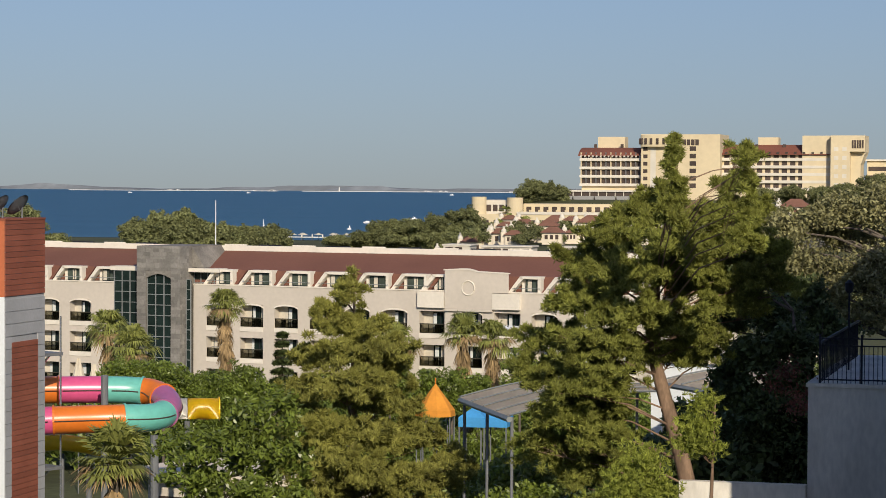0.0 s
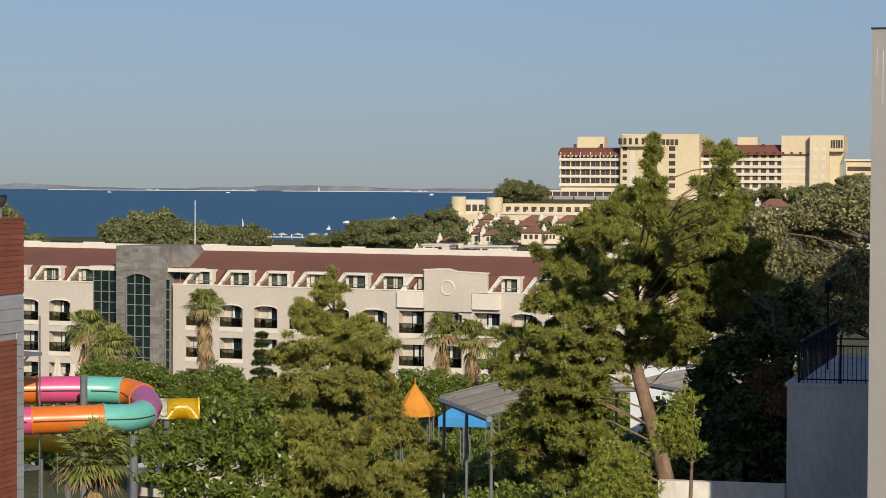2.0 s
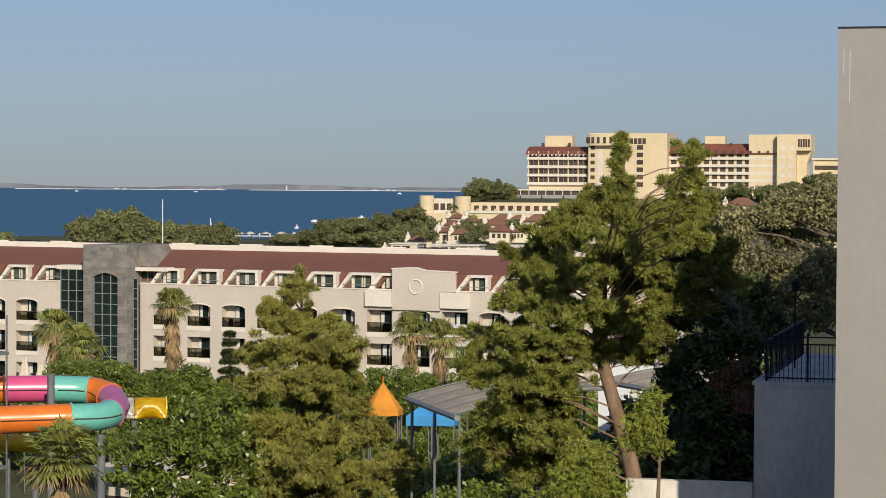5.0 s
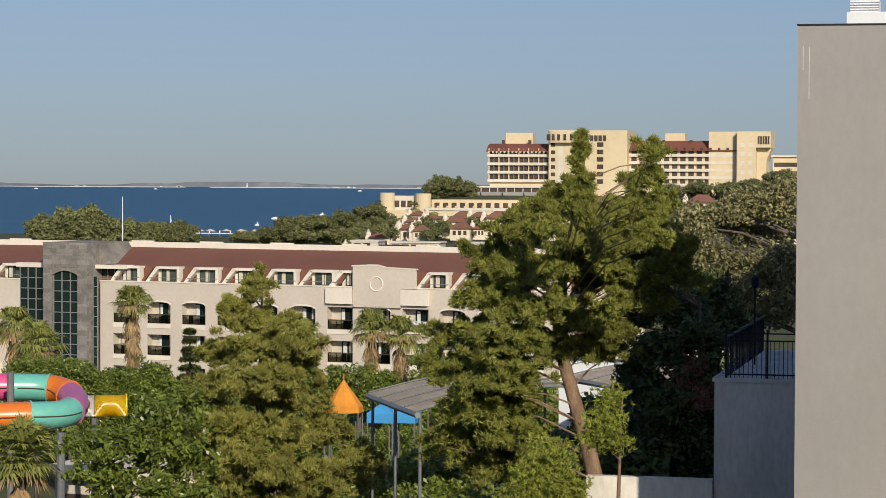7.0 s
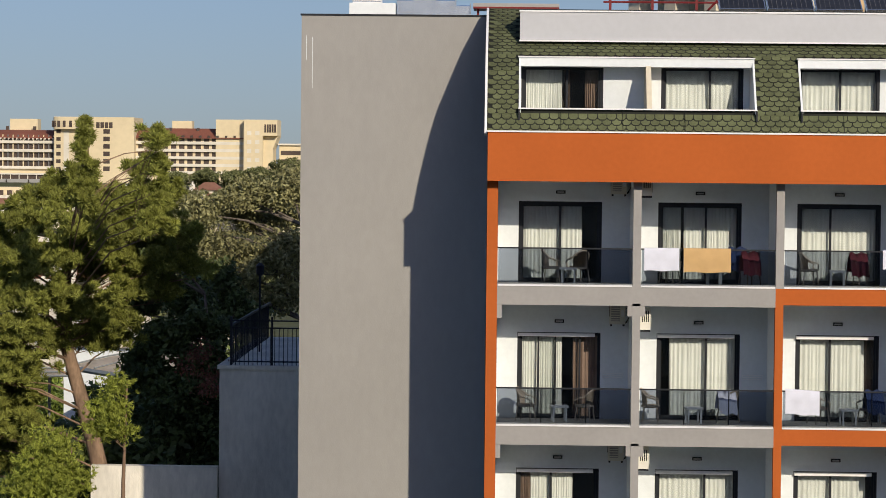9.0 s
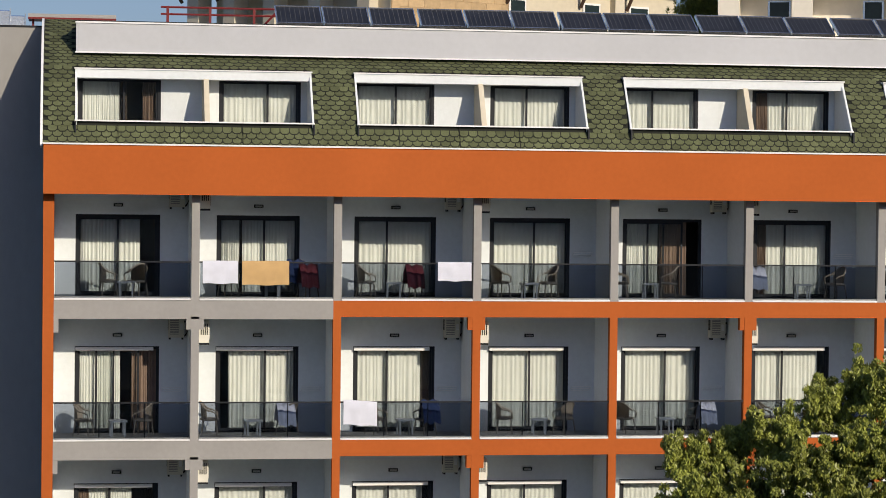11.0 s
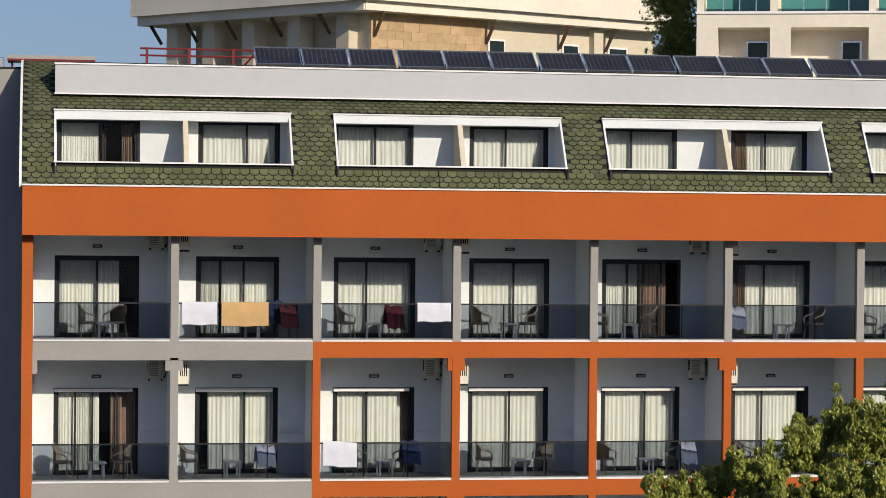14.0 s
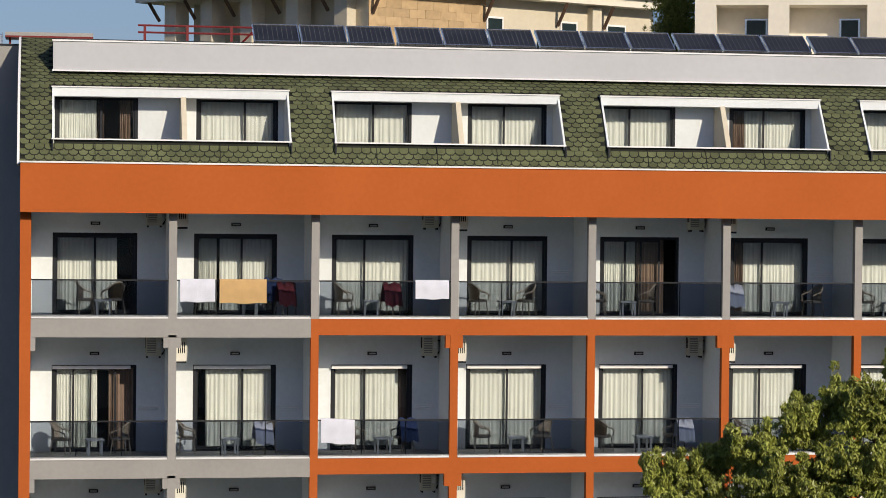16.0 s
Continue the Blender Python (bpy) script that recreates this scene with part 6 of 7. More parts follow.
draped(6.15, FY + 0.7, FLOORS[0], "cloth_dark", "dark red clothes over a balcony chair")
draped(5.85, FY + 0.95, FLOORS[0] + 0.1, "cloth_blue", "dark blue clothes over a balcony chair")
draped(8.85, FY + 0.7, FLOORS[0], "cloth_dark", "dark red cloth over a balcony chair")
draped(5.6, FY + 0.7, FLOORS[1], "towel", "pale towel over a balcony chair")
draped(9.3, FY + 0.7, FLOORS[1] + 0.05, "cloth_blue", "dark clothes over a balcony chair")
draped(17.0 + 0.9, FY + 0.75, FLOORS[0], "towel", "white cloth over a balcony chair")
draped(16.6, FY + 0.75, FLOORS[1], "towel", "white cloth over a balcony chair")


def drying_rack(x, z):
    d = thing("drying_rack", "thin white wall-mounted drying rack", "drying rack", x + HX, FY + DEPTH - 0.02, z, group="drying racks")
    for k in range(3):
        part("bar", tube(bmesh.new(), [(0, -0.1 * k, 0.06 * k), (0.5, -0.1 * k, 0.06 * k)], 0.008, 4), M["whitemetal"], d)
    for x2 in (0.0, 0.5):
        part("arm", tube(bmesh.new(), [(x2, 0.0, 0.0), (x2, -0.2, 0.12)], 0.008, 4), M["whitemetal"], d)


for i, r in ((0, 1), (1, 1), (2, 1), (3, 0), (3, 1), (4, 1), (5, 0)):
    drying_rack(bay_span(i)[0] + 2.72, FLOORS[r] + 1.05)

# ---- roof of the hotel ----
M["mullion_dark"] = mat("dull_aluminium_strip", (0.10, 0.10, 0.105), 0.5, 0.15)
SOLAR_X = [5.68 + 1.262 * k + 0.06 * (k // 3) for k in range(16)]


def solar_panel(x):
    p = thing("solar_panel", "dark solar water panel tilted on the hotel roof", "solar panel", (x - HX) * 1.013 + HX, 64.3, 24.3, group="roof solar panels")
    tilt = pose(0, 0, 0.49, 31)
    part("collector", boxes((0.03, 1.2, 0.03, 0.97, -0.06, 0)), M["solar"], p, m=tilt)
    part("frame", boxes((0, 0.03, 0, 1.0, -0.07, 0.02), (1.2, 1.23, 0, 1.0, -0.07, 0.02), (0.03, 1.2, 0, 0.03, -0.07, 0.02), (0.03, 1.2, 0.97, 1.0, -0.07, 0.02)), M["steel"], p, m=tilt)
    for k in range(1, 9):
        part("tube_strip", boxes((0.13 * k, 0.13 * k + 0.012, 0.03, 0.97, 0.0005, 0.004)), M["mullion_dark"], p, m=tilt)
    for x2 in (0.05, 1.12):
        part("leg", boxes((x2, x2 + 0.05, 0.72, 0.77, 0, 0.8)), M["steel"], p)
        part("foot", boxes((x2, x2 + 0.05, 0.0, 0.05, 0, 0.36)), M["steel"], p)


for x in SOLAR_X:
    solar_panel(x)
tank = thing("red_pipe_rail", "dark red painted steel frame on the roof", "roof frame", 2.6 + HX, 66, 24.3)
for z in (0.78, 0.97):
    part("bar", tube(bmesh.new(), [(0, 0, z), (3.3, 0, z)], 0.03, 6), M["redpaint"], tank)
for x in (0.15, 1.3, 2.5, 3.2):
    part("upright", boxes((x, x + 0.07, -0.03, 0.04, 0, 1.0)), M["redpaint"], tank)
part("brace", tube(bmesh.new(), [(2.5, 0, 0.2), (3.2, 0, 0.95)], 0.03, 5), M["redpaint"], tank)
can = thing("roof_canopy", "flat grey metal canopy with dark red edge", "canopy", -0.95 + HX, 66, 24.3)
part("sheet", boxes((0, 2.35, 0, 1.5, 0.6, 0.72)), M["greypost"], can)
part("edge", boxes((0, 2.35, -0.03, 0, 0.57, 0.62)), M["redpaint"], can)
for x in (0.1, 1.3, 2.2):
    part("post", boxes((x, x + 0.06, 0.2, 0.26, 0, 0.6)), M["redpaint"], can)
vent = thing("ventilation_unit", "white box ventilation unit on the wing roof", "ventilation unit", -4.2, 66, 24.57)
part("base_box", boxes((0, 1.27, 0, 1, 0, 0.43)), M["white"], vent)
part("upper_box", boxes((0.08, 0.86, 0.1, 0.9, 0.43, 0.75)), M["whitemetal"], vent)
for k in range(4):
    part("rib", boxes((0.08, 0.86, 0.08, 0.1, 0.47 + 0.07 * k, 0.5 + 0.07 * k)), M["steel"], vent)
duct = thing("air_duct", "shiny galvanised air duct in joined sections", "duct", -2.9, 66, 24.57)
for k, (a, b, h) in enumerate(((0, 0.45, 0.5), (0.47, 1.05, 0.56), (1.07, 1.6, 0.5), (1.62, 2.0, 0.36))):
    part("section", prism([(0, 0.1), (0, h), (0.5, h + 0.06), (0.5, 0.1)], a, b), M["steel"], duct)
    part("flange", boxes((b, b + 0.02, -0.03, 0.53, 0.08, h + 0.08)), M["steel"], duct)
for x in (0.2, 1.7):
    part("foot", boxes((x, x + 0.06, 0.1, 0.4, 0, 0.12)), M["darktrim"], duct)

# ---- buildings on the slope behind ----
M["sandstone"] = mat("sandstone_cladding", (0.46, 0.33, 0.19), 0.9, 0.12, 0.5, 4, 0.3, 12, rand=0.12)
M["bracket"] = mat("brown_bracket", (0.10, 0.06, 0.04), 0.8, 0.2)
back = thing("cornice_building", "cream building with heavy pale cornice and sandstone wall", "building", 14.41 + HX, 109.05, 8, 28)
Z0 = -8
part("front_wall", boxes((1.2, 19, 1.2, 12, 0, 30.5 + Z0)), M["cream"], back)
part("upper_wall", boxes((1.6, 19, 1.6, 12, 31.9 + Z0, 37 + Z0)), M["pale"], back)
L2 = pose(0, 0, 0, 0, 0, 101.3)
part("cornice_low", boxes((0.3, 19, 0.3, 12, 30.4 + Z0, 30.85 + Z0)), M["pale"], back, "stepped pale cornice")
part("cornice_high", boxes((0, 19, 0, 12, 30.85 + Z0, 31.9 + Z0)), M["pale"], back)
part("side_wall", boxes((1.0, 14.2, -9, -2.8, 0, 30.5 + Z0)), M["cream"], back, m=L2)
part("side_cornice_low", boxes((0.3, 15.8, -9, -0.3, 30.38 + Z0, 30.83 + Z0)), M["pale"], back, m=L2)
part("side_cornice_high", boxes((0, 16, -9, 0, 30.83 + Z0, 31.88 + Z0)), M["pale"], back, m=L2)
for v in (2.3, 5.5, 8.6, 11.4, 14.0):
    part("column", boxes((v - 0.4, v + 0.4, -1.9, -1.0, 0, 30.4 + Z0)), M["cream"], back, m=L2)
    part("bracket", tube(bmesh.new(), [(v + 1.0, -1.2, 29.5 + Z0), (v + 1.0, -0.5, 30.35 + Z0)], 0.09, 5), M["bracket"], back, m=L2)
for v in (3.4, 6.4, 9.6, 12.3):
    part("side_window", boxes((v, v + 1.2, -2.8, -2.72, 27.5 + Z0, 29.6 + Z0)), M["dark_glass"], back, m=L2)
    part("side_window_frame", boxes((v - 0.08, v, -2.8, -2.7, 27.5 + Z0, 29.65 + Z0)), M["darktrim"], back, m=L2)
part("balcony_glass", boxes((2.7, 5.1, -1.1, -1.05, 27.4 + Z0, 28.6 + Z0)), M["glass"], back, m=L2)
part("sandstone_panel", boxes((1.21, 8.1, 1.13, 1.2, 26.3 + Z0, 30.4 + Z0)), M["sandstone"], back)
for r in range(10):
    for k in range(8):
        u = 1.25 + 0.92 * k + (0.46 if r % 2 else 0)
        if u < 8.0:
            part("sandstone_block", boxes((u, min(u + 0.91, 8.1), 1.115, 1.13, 26.4 + 0.4 * r + Z0, 26.79 + 0.4 * r + Z0)), M["sandstone"], back)
for u, w in ((8.25, 0.85), (12.9, 0.9), (15.9, 1.1)):
    part("window_frame", boxes((u - 0.1, u + w + 0.1, 1.12, 1.2, 26.5 + Z0, 29.55 + Z0)), M["whitemetal"], back)
    part("window_pane", boxes((u, u + w, 1.09, 1.12, 26.6 + Z0, 29.45 + Z0)), M["dark_glass"], back)
for u in (1.4, 8.0, 12.6, 15.6):
    part("bracket", tube(bmesh.new(), [(u, 1.1, 29.3 + Z0), (u, 0.4, 30.35 + Z0)], 0.09, 5), M["bracket"], back)
part("pier", boxes((14.6, 15.2, 0.8, 1.2, 0, 30.3 + Z0)), M["cream"], back)
M["teal_glass"] = glass("teal_balcony_glass", (0.32, 0.62, 0.66), 1.45)
wb = thing("balcony_block", "white block with glazed balconies on the slope", "building", 26.58 + HX, 96.4, 8, -18)
part("rear_wall", boxes((0, 24, 1.6, 10, 0, 34 + Z0)), M["pale"], wb)
part("floor_band", boxes((0, 24, 0, 1.6, 28.8 + Z0, 29.43 + Z0)), M["pale"], wb, "pale floor band")
part("floor_line", boxes((-0.05, 24, -0.06, 0, 29.36 + Z0, 29.46 + Z0)), M["whitemetal"], wb)
part("low_band", boxes((0, 24, 0, 1.6, 25.4 + Z0, 26.6 + Z0)), M["pale"], wb)
for a, b in ((0, 0.87), (3.0, 3.85), (7.0, 7.9), (11, 11.9), (15, 15.9)):
    part("column", boxes((a, b, 0, 1.6, 0, 28.8 + Z0)), M["pale"], wb)
    part("upper_column", boxes((a, a + 0.3, 0, 1.6, 29.43 + Z0, 33 + Z0)), M["pale"], wb)
for a, b in ((0.4, 3.1), (3.45, 7.1), (7.4, 11.1), (11.4, 15)):
    g = part("glass_front", boxes((a, b, 0.2, 0.25, 29.43 + Z0, 30.6 + Z0)), M["teal_glass"], wb, "tinted balcony glass")
    for k in range(1, 4):
        u = a + (b - a) * k / 4
        part("glass_joint", boxes((u - 0.02, u + 0.02, 0.17, 0.2, 29.43 + Z0, 30.6 + Z0)), M["steel"], g)
for a, b in ((2.0, 2.95), (5.9, 6.75), (8.2, 9.5), (12.5, 13.6)):
    part("window_frame", boxes((a, b, 1.53, 1.6, 26.6 + Z0, 28.35 + Z0)), M["steel"], wb)
    part("window_pane", boxes((a + 0.08, b - 0.08, 1.5, 1.53, 26.7 + Z0, 28.28 + Z0)), M["dark_glass"], wb)
part("roof_edge", boxes((0, 24, 0, 10, 33 + Z0, 33.6 + Z0)), M["pale"], wb)
tree("pine_tree", "dark pine between the buildings on the slope", [(26.8, 100.5, 29.9, 0.9, 0.8), (27.0, 100.4, 28.8, 0.8, 0.7), (26.2, 100.6, 30.4, 0.7, 0.5), (27.0, 100.4, 27.8, 1.0, 0.8), (27.0, 100.4, 26.5, 1.0, 1.0)],
     [(27.0, 100.5, 7.5), (27.0, 100.5, 20), (26.9, 100.5, 30)], [0.3, 0.25, 0.06], "needle", 12, "needle", dict(per=120, tufts=10, size=0.2, needles=12, width=0.016, fill=0.3))

# ---- water park tower, slide, pavilion, tents ----
M.update(
    # darker copies for the tower's side, its shade put into the colour; also red panel
    clad_red_shade=mat("red_and_shaded_orange_boards", (0.30, 0.10, 0.06), 0.7, 0.12, 0.8, 8, rand=0.12),
    clad_orange=mat("orange_boards", (0.52, 0.16, 0.07), 0.7, 0.1, 0.8, 8, rand=0.08),
    clad_white_shade=mat("shaded_white_boards", (0.42, 0.43, 0.44), 0.7, 0.08, 0.8, 8, rand=0.08),
    slide_pink=mat("magenta_fibreglass", (0.66, 0.10, 0.25), 0.3, 0.08, 0.5, 4, spec=0.5),
    slide_purple=mat("purple_fibreglass", (0.42, 0.13, 0.28), 0.3, 0.08, 0.5, 4, spec=0.5),
    slide_teal=mat("mint_fibreglass", (0.16, 0.52, 0.44), 0.3, 0.08, 0.5, 4, spec=0.5),
    slide_orange=mat("orange_fibreglass", (0.72, 0.19, 0.025), 0.3, 0.08, 0.5, 4, spec=0.5),
    slide_yellow=mat("yellow_fibreglass", (0.86, 0.58, 0.015), 0.3, 0.08, 0.5, 4, spec=0.5),
    slide_white=mat("white_fibreglass", (0.78, 0.76, 0.7), 0.3, 0.05, 0.5, 4, spec=0.5),
    post_grey=mat("grey_steel_post", (0.16, 0.17, 0.18), 0.5, 0.15),
    membrane=mat("beige_membrane", (0.74, 0.65, 0.52), 0.8, 0.12, 0.4, 3),
    tent_orange=mat("orange_canvas", (0.68, 0.28, 0.04), 0.9, 0.1, 0.8, 6),
    tent_blue=mat("blue_canvas", (0.06, 0.30, 0.62), 0.8, 0.1, 0.8, 6),
)
tw = thing("clad_tower", "tower clad in orange and white boards, side toned as shade", "tower", -38.91, 81.15, 0)
part("core", boxes((-6, -0.02, 0.02, 3.43, 0, 18.95)), M["clad_white_shade"], tw)
part("front_panel", boxes((-6, -0.02, 0, 0.02, 16.13, 18.97)), M["clad_orange"], tw, "orange front panel in its sunlit tone")
part("front_panel_low", boxes((-6, -0.02, 0.005, 0.02, 0, 16.13)), M["white"], tw, "cream front panel")
# side boards: the front's orange and white toned down as shade
k, z = 0, 16.15
while z < 18.9:
    part("board", boxes((-0.02, 0.02, 0.01, 3.45, z, min(z + 0.19, 18.95))), M["clad_red_shade"], tw)
    z += 0.205
z = 5.0
while z < 16.0:
    if z > 14.55:
        part("grey_board", boxes((-0.02, 0.015, 0.01, 3.45, z, min(z + 0.44, 16.12))), M["clad_white_shade"], tw)
    else:
        part("grey_board", boxes((-0.02, 0.015, 0.01, 0.55, z, z + 0.44)), M["clad_white_shade"], tw)
        part("grey_board", boxes((-0.02, 0.015, 2.85, 3.45, z, z + 0.44)), M["clad_white_shade"], tw)
    z += 0.46
z = 5.0
while z < 14.4:
    part("panel_board", boxes((-0.02, 0.02, 0.57, 2.83, z, z + 0.19)), M["clad_red_shade"], tw)
    z += 0.205
part("roof_edge", boxes((-6, 0.04, -0.02, 3.47, 18.95, 19.02)), M["clad_red_shade"], tw)


def dish(x, y, z, r, rz):
    d = thing("satellite_dish", "grey satellite dish on the tower roof", "satellite dish", x, y, z, rz, group="satellite dishes")
    bm = bmesh.new()
    n, rings = 20, 5
    prev = None
    tilt = pose(0, 0, 0.42, 0, -48)
    cen = bm.verts.new(tilt @ Vector((0, 0, 0)))
    for j in range(1, rings + 1):
        q = r * j / rings
        cur = [bm.verts.new(tilt @ Vector((q * math.cos(a), q * math.sin(a), 0.35 * q * q / r))) for a in np.linspace(0, math.tau, n, endpoint=False)]
        for i in range(n):
            if prev:
                bm.faces.new((prev[i], prev[(i + 1) % n], cur[(i + 1) % n], cur[i]))
            else:
                bm.faces.new((cen, cur[i], cur[(i + 1) % n]))
        prev = cur
    bmesh.ops.solidify(bm, geom=bm.faces[:], thickness=0.02)
    part("reflector", bm, M["post_grey"], d, smooth=True)
    part("mast", tube(bmesh.new(), [(0, 0.1, 0), (0, 0.1, 0.5)], 0.03, 6), M["post_grey"], d)
    part("feed_arm", tube(bmesh.new(), [(0, 0, 0.3), (0, -0.45, 0.75)], 0.015, 4), M["post_grey"], d)


dish(-39.15, 83.0, 18.97, 0.5, -8)
dish(-39.75, 82.6, 18.97, 0.5, -5)

# stair scaffold of the slide
st = thing("slide_stair", "thin steel stair tower with railed landings", "stair tower", -44.75, 94.8, 0, -24)
for x in (-1.6, 0.0, 1.25):
    for y in (0, 1.2):
        part("post", tube(bmesh.new(), [(x, y, 0), (x, y, 14.6)], 0.045, 6), M["steel"], st)
for z in (5.5, 8.0, 10.4, 12.9):
    part("landing", boxes((-1.7, 1.3, -0.1, 1.3, z, z + 0.14)), M["post_grey"], st)
    for h in (0.5, 1.0):
        part("rail", tube(bmesh.new(), [(-1.6, -0.05, z + h), (1.25, -0.05, z + h)], 0.035, 5), M["steel"], st)
    for k in range(14):
        part("baluster", boxes((-1.55 + 0.2 * k, -1.52 + 0.2 * k, -0.07, -0.04, z + 0.08, z + 1.0)), M["steel"], st)
    part("stringer", tube(bmesh.new(), [(-1.6, 0.6, z - 2.4), (1.2, 0.6, z)], 0.05, 5), M["steel"], st)

PATH = [(-45.6, 97.9, 11.1), (-44.4, 98.4, 11.1), (-42.9, 99.1, 11.1), (-41.4, 99.8, 11.05), (-40.4, 99.8, 10.95), (-39.5, 99.0, 10.7), (-39.0, 97.9, 10.4), (-39.2, 96.8, 10.2), (-40.4, 95.8, 10.2), (-42.5, 94.9, 10.15), (-43.9, 94.3, 10.1)]


def smooth_path(pts, n):
    out = []
    P = [Vector(p) for p in pts]
    for i in range(len(P) - 1):
        a, b, c, d = P[max(i - 1, 0)], P[i], P[i + 1], P[min(i + 2, len(P) - 1)]
        for k in range(n):
            t = k / n
            out.append(0.5 * ((2 * b) + (c - a) * t + (2 * a - 5 * b + 4 * c - d) * t * t + (3 * b - a - 3 * c + d) * t ** 3))
    return out + [P[-1]]


sl = thing("water_slide", "closed tube water slide in pink, mint and orange sections", "water slide", -42.35, 97, 0)
line = [p - Vector((-42, 97, 0)) + Vector((0.15, 0, 0.03)) for p in smooth_path(PATH, 8)]
CUTS = [(0, 8, "slide_orange"), (8, 18, "slide_pink"), (18, 27, "slide_teal"), (27, 37, "slide_orange"), (37, 51, "slide_purple"), (51, 63, "slide_teal"), (63, 74, "slide_orange"), (74, 80, "slide_pink")]
for a, b, key in CUTS:
    s = part("tube_section", tube(bmesh.new(), line[a:b + 1], 0.6, 22, False), M[key], sl, key[6:] + " glossy tube section", True)
    part("flange", tube(bmesh.new(), [line[b] - (line[b] - line[b - 1]).normalized() * 0.04, line[b] + (line[b] - line[b - 1]).normalized() * 0.04], 0.66, 22), M[key], s)
    for side in (-0.61, 0.61):
        seam = []
        for p, q in zip(line[a:b], line[a + 1:b + 1]):
            n = (q - p).cross(Vector((0, 0, 1))).normalized()
            seam.append(q + Vector((side * n.x, side * n.y, 0)))
        part("seam", tube(bmesh.new(), seam, 0.028, 4), M["far_dark"], s)
run = thing("open_slide", "white and yellow flared slide trough", "water slide", -41.0, 100.45, 10.2, 23)
for a, b, key in ((0, 1.6, "slide_white"), (1.62, 3.0, "slide_yellow")):
    bm = bmesh.new()
    rows = [[bm.verts.new((x, 0.48 * math.cos(t), 0.48 * math.sin(t))) for t in np.linspace(math.radians(40), math.radians(400), 20)] for x in np.linspace(a, b, 4)]
    for r0, r1 in zip(rows, rows[1:]):
        for i in range(19):
            bm.faces.new((r0[i], r0[i + 1], r1[i + 1], r1[i]))
    bmesh.ops.solidify(bm, geom=bm.faces[:], thickness=0.03)
    part("trough", bm, M[key], run, smooth=True)
part("end_flange", tube(bmesh.new(), [(3.0, 0, 0), (3.06, 0, 0)], 0.54, 20), M["slide_yellow"], run)
part("support", tube(bmesh.new(), [(1.6, 0, -10.3), (1.6, 0, -0.55)], 0.13, 8), M["post_grey"], run)
for x, y, z, r in ((-41.6, 96.6, 12.0, 0.16), (-39.2, 96.4, 9.5, 0.18), (-43.2, 98.6, 10.5, 0.14)):
    solid("slide_post", tube(bmesh.new(), [(0, 0, 0), (0, 0, z + 0.3)], r, 10), M["post_grey"], "grey steel post carrying the slide", "post", pose(x, y, -0.3), group="slide posts")
low = thing("yellow_slide", "low curved yellow slide behind the stair", "water slide", -44.4, 97.2, 8.7)
part("trough", tube(bmesh.new(), smooth_path([(-1, 0, 0), (0, 0.2, 0.2), (1.2, 0.6, 0.1), (2.0, 1.4, -0.2)], 6), 0.36, 16, False), M["slide_yellow"], low, smooth=True)
part("support", tube(bmesh.new(), [(0.4, 0.3, -9.0), (0.4, 0.3, -0.3)], 0.1, 8), M["post_grey"], low)
hut = thing("pool_hut", "low pool building with dark openings and timber roof", "building", -41.5, 108, -0.3, -10)
part("wall", boxes((-3, 7, 0, 5, 0, 6.5)), M["beige"], hut)
part("roof", boxes((-3.6, 7.6, -1.0, 5.5, 6.5, 6.8)), M["membrane"], hut)
for k in range(4):
    part("opening", boxes((-2.5 + 2.4 * k, -0.7 + 2.4 * k, -0.05, 0, 2.5, 5.5)), M["far_dark"], hut)


def pavilion(px, py, ax, ay, bx, by, z, label):
    """A shallow vaulted canopy on steel posts; a and b are its two sides."""
    p = thing("pavilion", label, "pavilion", px, py, -0.3)
    A, B = Vector((ax, ay, 0)), Vector((bx, by, 0))
    bm = bmesh.new()
    n = 14
    rows = [[bm.verts.new(A * (i / 6) + B * (k / n) + Vector((0, 0, z + 0.4 * math.sin(math.pi * k / n)))) for k in range(n + 1)] for i in range(7)]
    for r0, r1 in zip(rows, rows[1:]):
        for k in range(n):
            bm.faces.new((r0[k], r0[k + 1], r1[k + 1], r1[k]))
    bmesh.ops.solidify(bm, geom=bm.faces[:], thickness=0.25)
    part("roof", bm, M["membrane"], p, "pale membrane vault")
    for i in range(5):
        f = A * (i / 4)
        part("rib", tube(bmesh.new(), [f + B * (k / n) + Vector((0, 0, z + 0.06 + 0.4 * math.sin(math.pi * k / n))) for k in range(n + 1)], 0.05, 5), M["mullion"], p)
        for e in ((0.02, 0.98) if i % 2 == 0 else ()):
            q = f * 0.96 + A * 0.02 + B * e
            part("post", tube(bmesh.new(), [q, q + Vector((0, 0, z - 0.1 + 0.4 * math.sin(math.pi * e)))], 0.085, 8), M["post_grey"], p)
    part("fascia", tube(bmesh.new(), [A * 0 + Vector((0, 0, z - 0.15)), A + Vector((0, 0, z - 0.15))], 0.16, 6), M["mullion"], p)
    return p


pavilion(-33.3, 125.4, 5.0, -9.3, 5.2, 16.0, 9.1, "vaulted pale canopy over an outdoor stage")
pavilion(-24.5, 137, 6.6, -9, 6.0, 10, 9.3, "second vaulted canopy beside the stage")
hall = thing("white_hall", "plain white hall behind the canopies", "building", -27, 148, -0.3, -8)
part("wall", boxes((0, 9, 0, 6, 0, 9.6)), M["white"], hall)
part("roof", boxes((-0.4, 9.4, -0.4, 6.4, 9.6, 10)), M["membrane"], hall)
part("opening", boxes((1, 8, -0.05, 0, 1, 4)), M["far_dark"], hall)
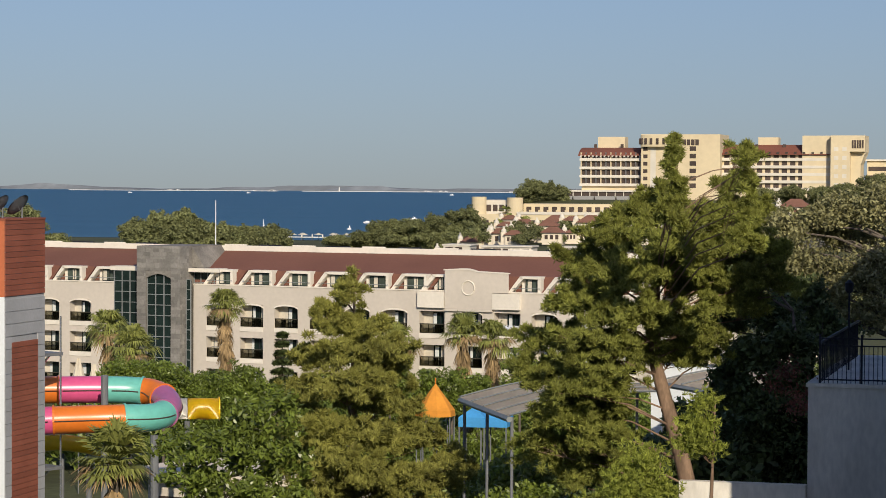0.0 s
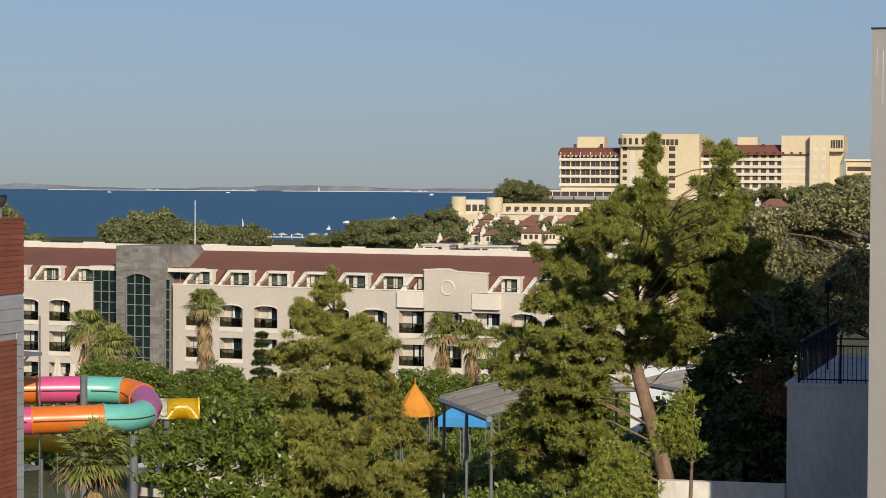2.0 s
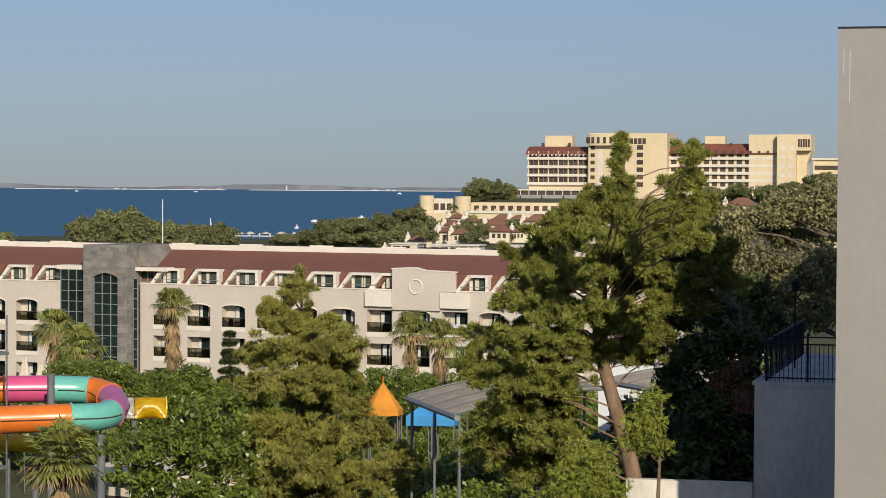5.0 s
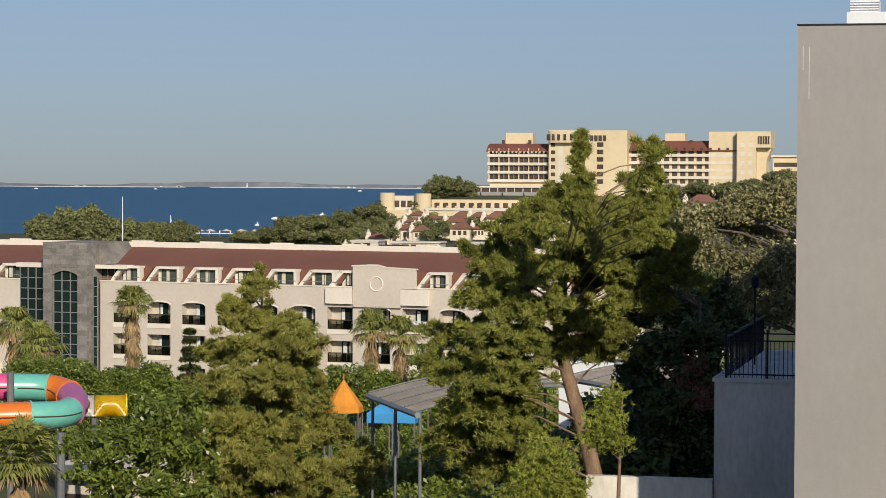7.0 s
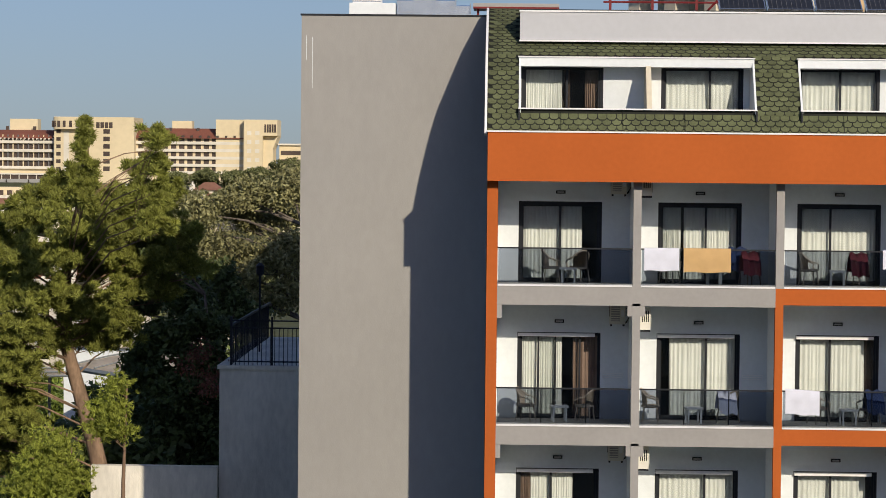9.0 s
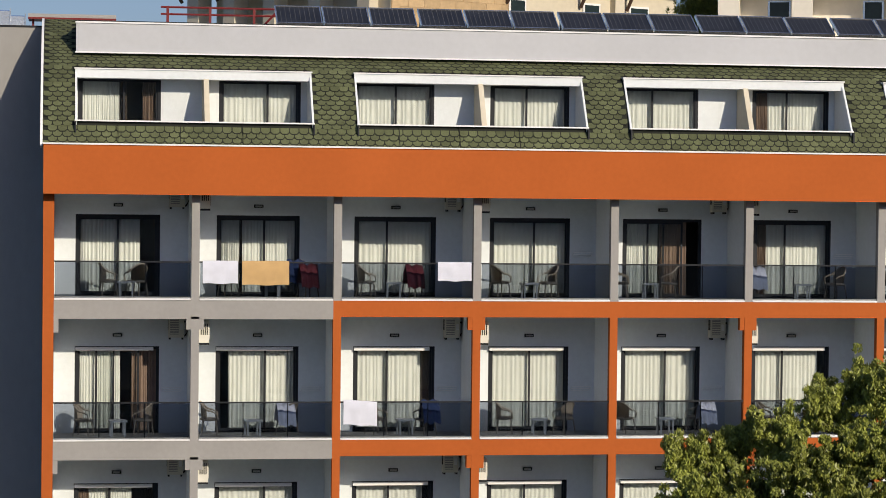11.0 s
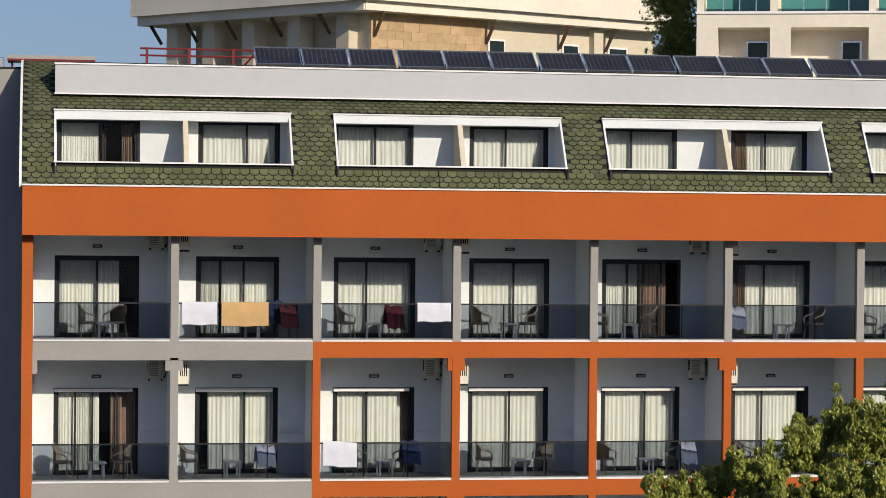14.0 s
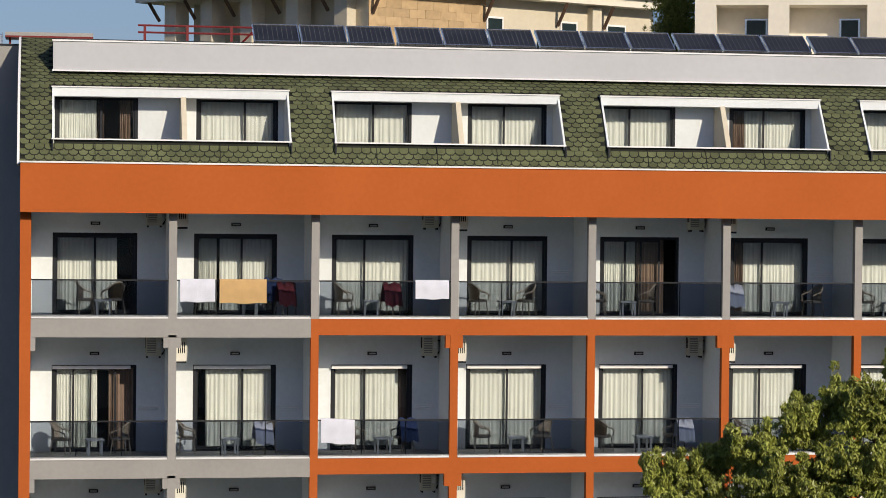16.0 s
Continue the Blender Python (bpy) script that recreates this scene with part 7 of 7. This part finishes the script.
tent = thing("orange_tent", "orange canvas pyramid tent in the garden", "tent", -37.35, 135.0, -0.3, 20)
bm = bmesh.new()
apex = bm.verts.new((0, 0, 9.0))
rim = [bm.verts.new((1.15 * math.cos(a), 1.15 * math.sin(a), 7.45 + 0.04 * math.sin(a * 3))) for a in np.linspace(0, math.tau, 8, endpoint=False)]
val = [bm.verts.new((v.co.x * 1.02, v.co.y * 1.02, 7.1)) for v in rim]
for i in range(8):
    bm.faces.new((rim[i], rim[(i + 1) % 8], apex)), bm.faces.new((val[i], val[(i + 1) % 8], rim[(i + 1) % 8], rim[i]))
part("canvas", bm, M["tent_orange"], tent)
for a in np.linspace(0, math.tau, 8, endpoint=False):
    part("pole", tube(bmesh.new(), [(1.1 * math.cos(a), 1.1 * math.sin(a), 0), (1.1 * math.cos(a), 1.1 * math.sin(a), 7.35)], 0.04, 5), M["post_grey"], tent)
part("finial", tube(bmesh.new(), [(0, 0, 8.9), (0, 0, 9.3)], 0.04, 5), M["slide_orange"], tent)
for k, (x, y) in enumerate(((-37.6, 145.2), (-36.3, 145.6))):
    b = thing("blue_gazebo", "bright blue fabric gazebo beside the stage", "gazebo", x, y, -0.3, group="blue gazebos")
    bm = bmesh.new()
    apex = bm.verts.new((0, 0, 6.75))
    c = [bm.verts.new(p) for p in ((-0.85, -0.85, 6.1), (0.85, -0.85, 6.1), (0.85, 0.85, 6.1), (-0.85, 0.85, 6.1))]
    d = [bm.verts.new((v.co.x, v.co.y, 5.5)) for v in c]
    for i in range(4):
        bm.faces.new((c[i], c[(i + 1) % 4], apex)), bm.faces.new((d[i], d[(i + 1) % 4], c[(i + 1) % 4], c[i]))
    part("canopy", bm, M["tent_blue"], b)
    for sx in (-0.8, 0.8):
        for sy in (-0.8, 0.8):
            part("leg", boxes((sx - 0.04, sx + 0.04, sy - 0.04, sy + 0.04, 0, 6.1)), M["post_grey"], b)


def closed_parasol(x, y, h):
    p = thing("closed_parasol", "folded beige garden parasol by the pool", "parasol", x, y, -0.3, group="folded parasols")
    part("pole", tube(bmesh.new(), [(0, 0, 0), (0, 0, h)], 0.035, 6), M["post_grey"], p)
    bm = bmesh.new()
    rings = [[bm.verts.new(((r + 0.05 * (k % 2)) * math.cos(k * math.tau / 16), (r + 0.05 * (k % 2)) * math.sin(k * math.tau / 16), z)) for k in range(16)] for r, z in ((0.55, h - 2.0), (0.34, h - 1.1), (0.04, h))]
    for a, b in zip(rings, rings[1:]):
        for k in range(16):
            bm.faces.new((a[k], a[(k + 1) % 16], b[(k + 1) % 16], b[k]))
    part("cloth", bm, M["cream"], p)


closed_parasol(-64.9, 146.4, 9.0)
closed_parasol(-64.0, 146.9, 8.6)
sheet = bmesh.new()
rows = [[sheet.verts.new((0.16 * k, -0.12 + 0.03 * math.sin(k * 1.9 + j), -0.33 * j)) for k in range(15)] for j in range(3)]
for a, b in zip(rows, rows[1:]):
    for k in range(14):
        sheet.faces.new((a[k], a[k + 1], b[k + 1], b[k]))
solid("hung_sheet", sheet, M["towel"], "white sheets hung on a far balcony rail", "laundry", pose(-81.1, 209.4, 0, 0, 0, -10.49) @ pose(30.65, 0.18, 7.9), smooth=True)
M["oleander"] = mat("red_oleander_blooms", (0.20, 0.085, 0.06), 0.8, 0.3, 0.6, 4, island=0.4)
me, _, _ = leaf_crown("oleander_bush", [(-9.6, 77.5, 13.9, 0.7, 0.8), (-9.2, 77.6, 13.2, 0.7, 0.7)], 77, M["oleander"], 40, 24, 0.07, 0.3, 0.4)
tagged(new("oleander_bush", me), "reddish flowering bush in shade by the terrace", "bush", kind="stuff")

# ---- shingles of the mansard, each a thin raised tab over a dark shadow-line tab ----
def shingle_tab(w, h, lift):
    out = [(-w / 2, h * 1.15), (-w / 2, h * 0.42), (-w * 0.28, 0.0), (w * 0.28, 0.0), (w / 2, h * 0.42), (w / 2, h * 1.15)]
    return [(x, y, lift * (1 - y / (h * 1.4))) for x, y in out]


SW, SH = 0.24, 0.143
tab = shingle_tab(SW * 0.91, SH, 0.022)
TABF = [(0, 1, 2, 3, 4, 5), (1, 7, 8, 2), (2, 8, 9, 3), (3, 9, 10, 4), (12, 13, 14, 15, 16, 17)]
# larger dark tab below each shingle: its shadow line put in as a shape
shadow_tab = [(x * 1.1, y - 0.026, z * 0.45) for x, y, z in tab]
tab_verts = tab + [(x, y, -0.004) for x, y, _ in tab] + shadow_tab
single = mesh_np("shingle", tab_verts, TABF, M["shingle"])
single.materials.append(M["underlay_shade"])
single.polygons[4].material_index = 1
verts, faces, made = [], [], 0
s, row = 0.0, 0
while s < ARC[-1] - 0.05:
    y, z, nrm = on_roof(s)
    y2, z2, _ = on_roof(min(s + 0.05, ARC[-1]))
    up = Vector((0, y2 - y, z2 - z)).normalized()
    x = -0.5 + SW / 2 + (row % 2) * SW / 2
    while x < RIGHT:
        zc = z + 0.07
        hidden = any(a - 0.09 < x < b + 0.09 and DZ0 - 0.1 < zc < DZ1 + 0.1 for a, b in DORMERS) or (x > 0.25 and z > 23.74)
        if not hidden:
            jit = random.uniform(-0.004, 0.004)
            m = Matrix.Translation((x + jit, y, z)) @ Matrix((Vector((1, 0, 0)), up, nrm)).transposed().to_4x4()
            if x < 0.1 and made < 110 or (made < 300 and x < 9 and z < DZ0 - 0.1):
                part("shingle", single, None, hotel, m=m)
                made += 1
            else:
                b0 = len(verts)
                pts = [tuple(m @ Vector(v)) for v in tab_verts]
                if DZ0 - 0.1 < zc < DZ1 + 0.1:
                    for a, b in DORMERS:
                        if a - 0.3 < x < a:
                            pts = [(min(p[0], a - 0.04), p[1], p[2]) for p in pts]
                        elif b < x < b + 0.3:
                            pts = [(max(p[0], b + 0.04), p[1], p[2]) for p in pts]
                verts += pts
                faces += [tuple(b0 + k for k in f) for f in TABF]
        x += SW
    s += SH
    row += 1
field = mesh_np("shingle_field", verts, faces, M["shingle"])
field.materials.append(M["underlay_shade"])
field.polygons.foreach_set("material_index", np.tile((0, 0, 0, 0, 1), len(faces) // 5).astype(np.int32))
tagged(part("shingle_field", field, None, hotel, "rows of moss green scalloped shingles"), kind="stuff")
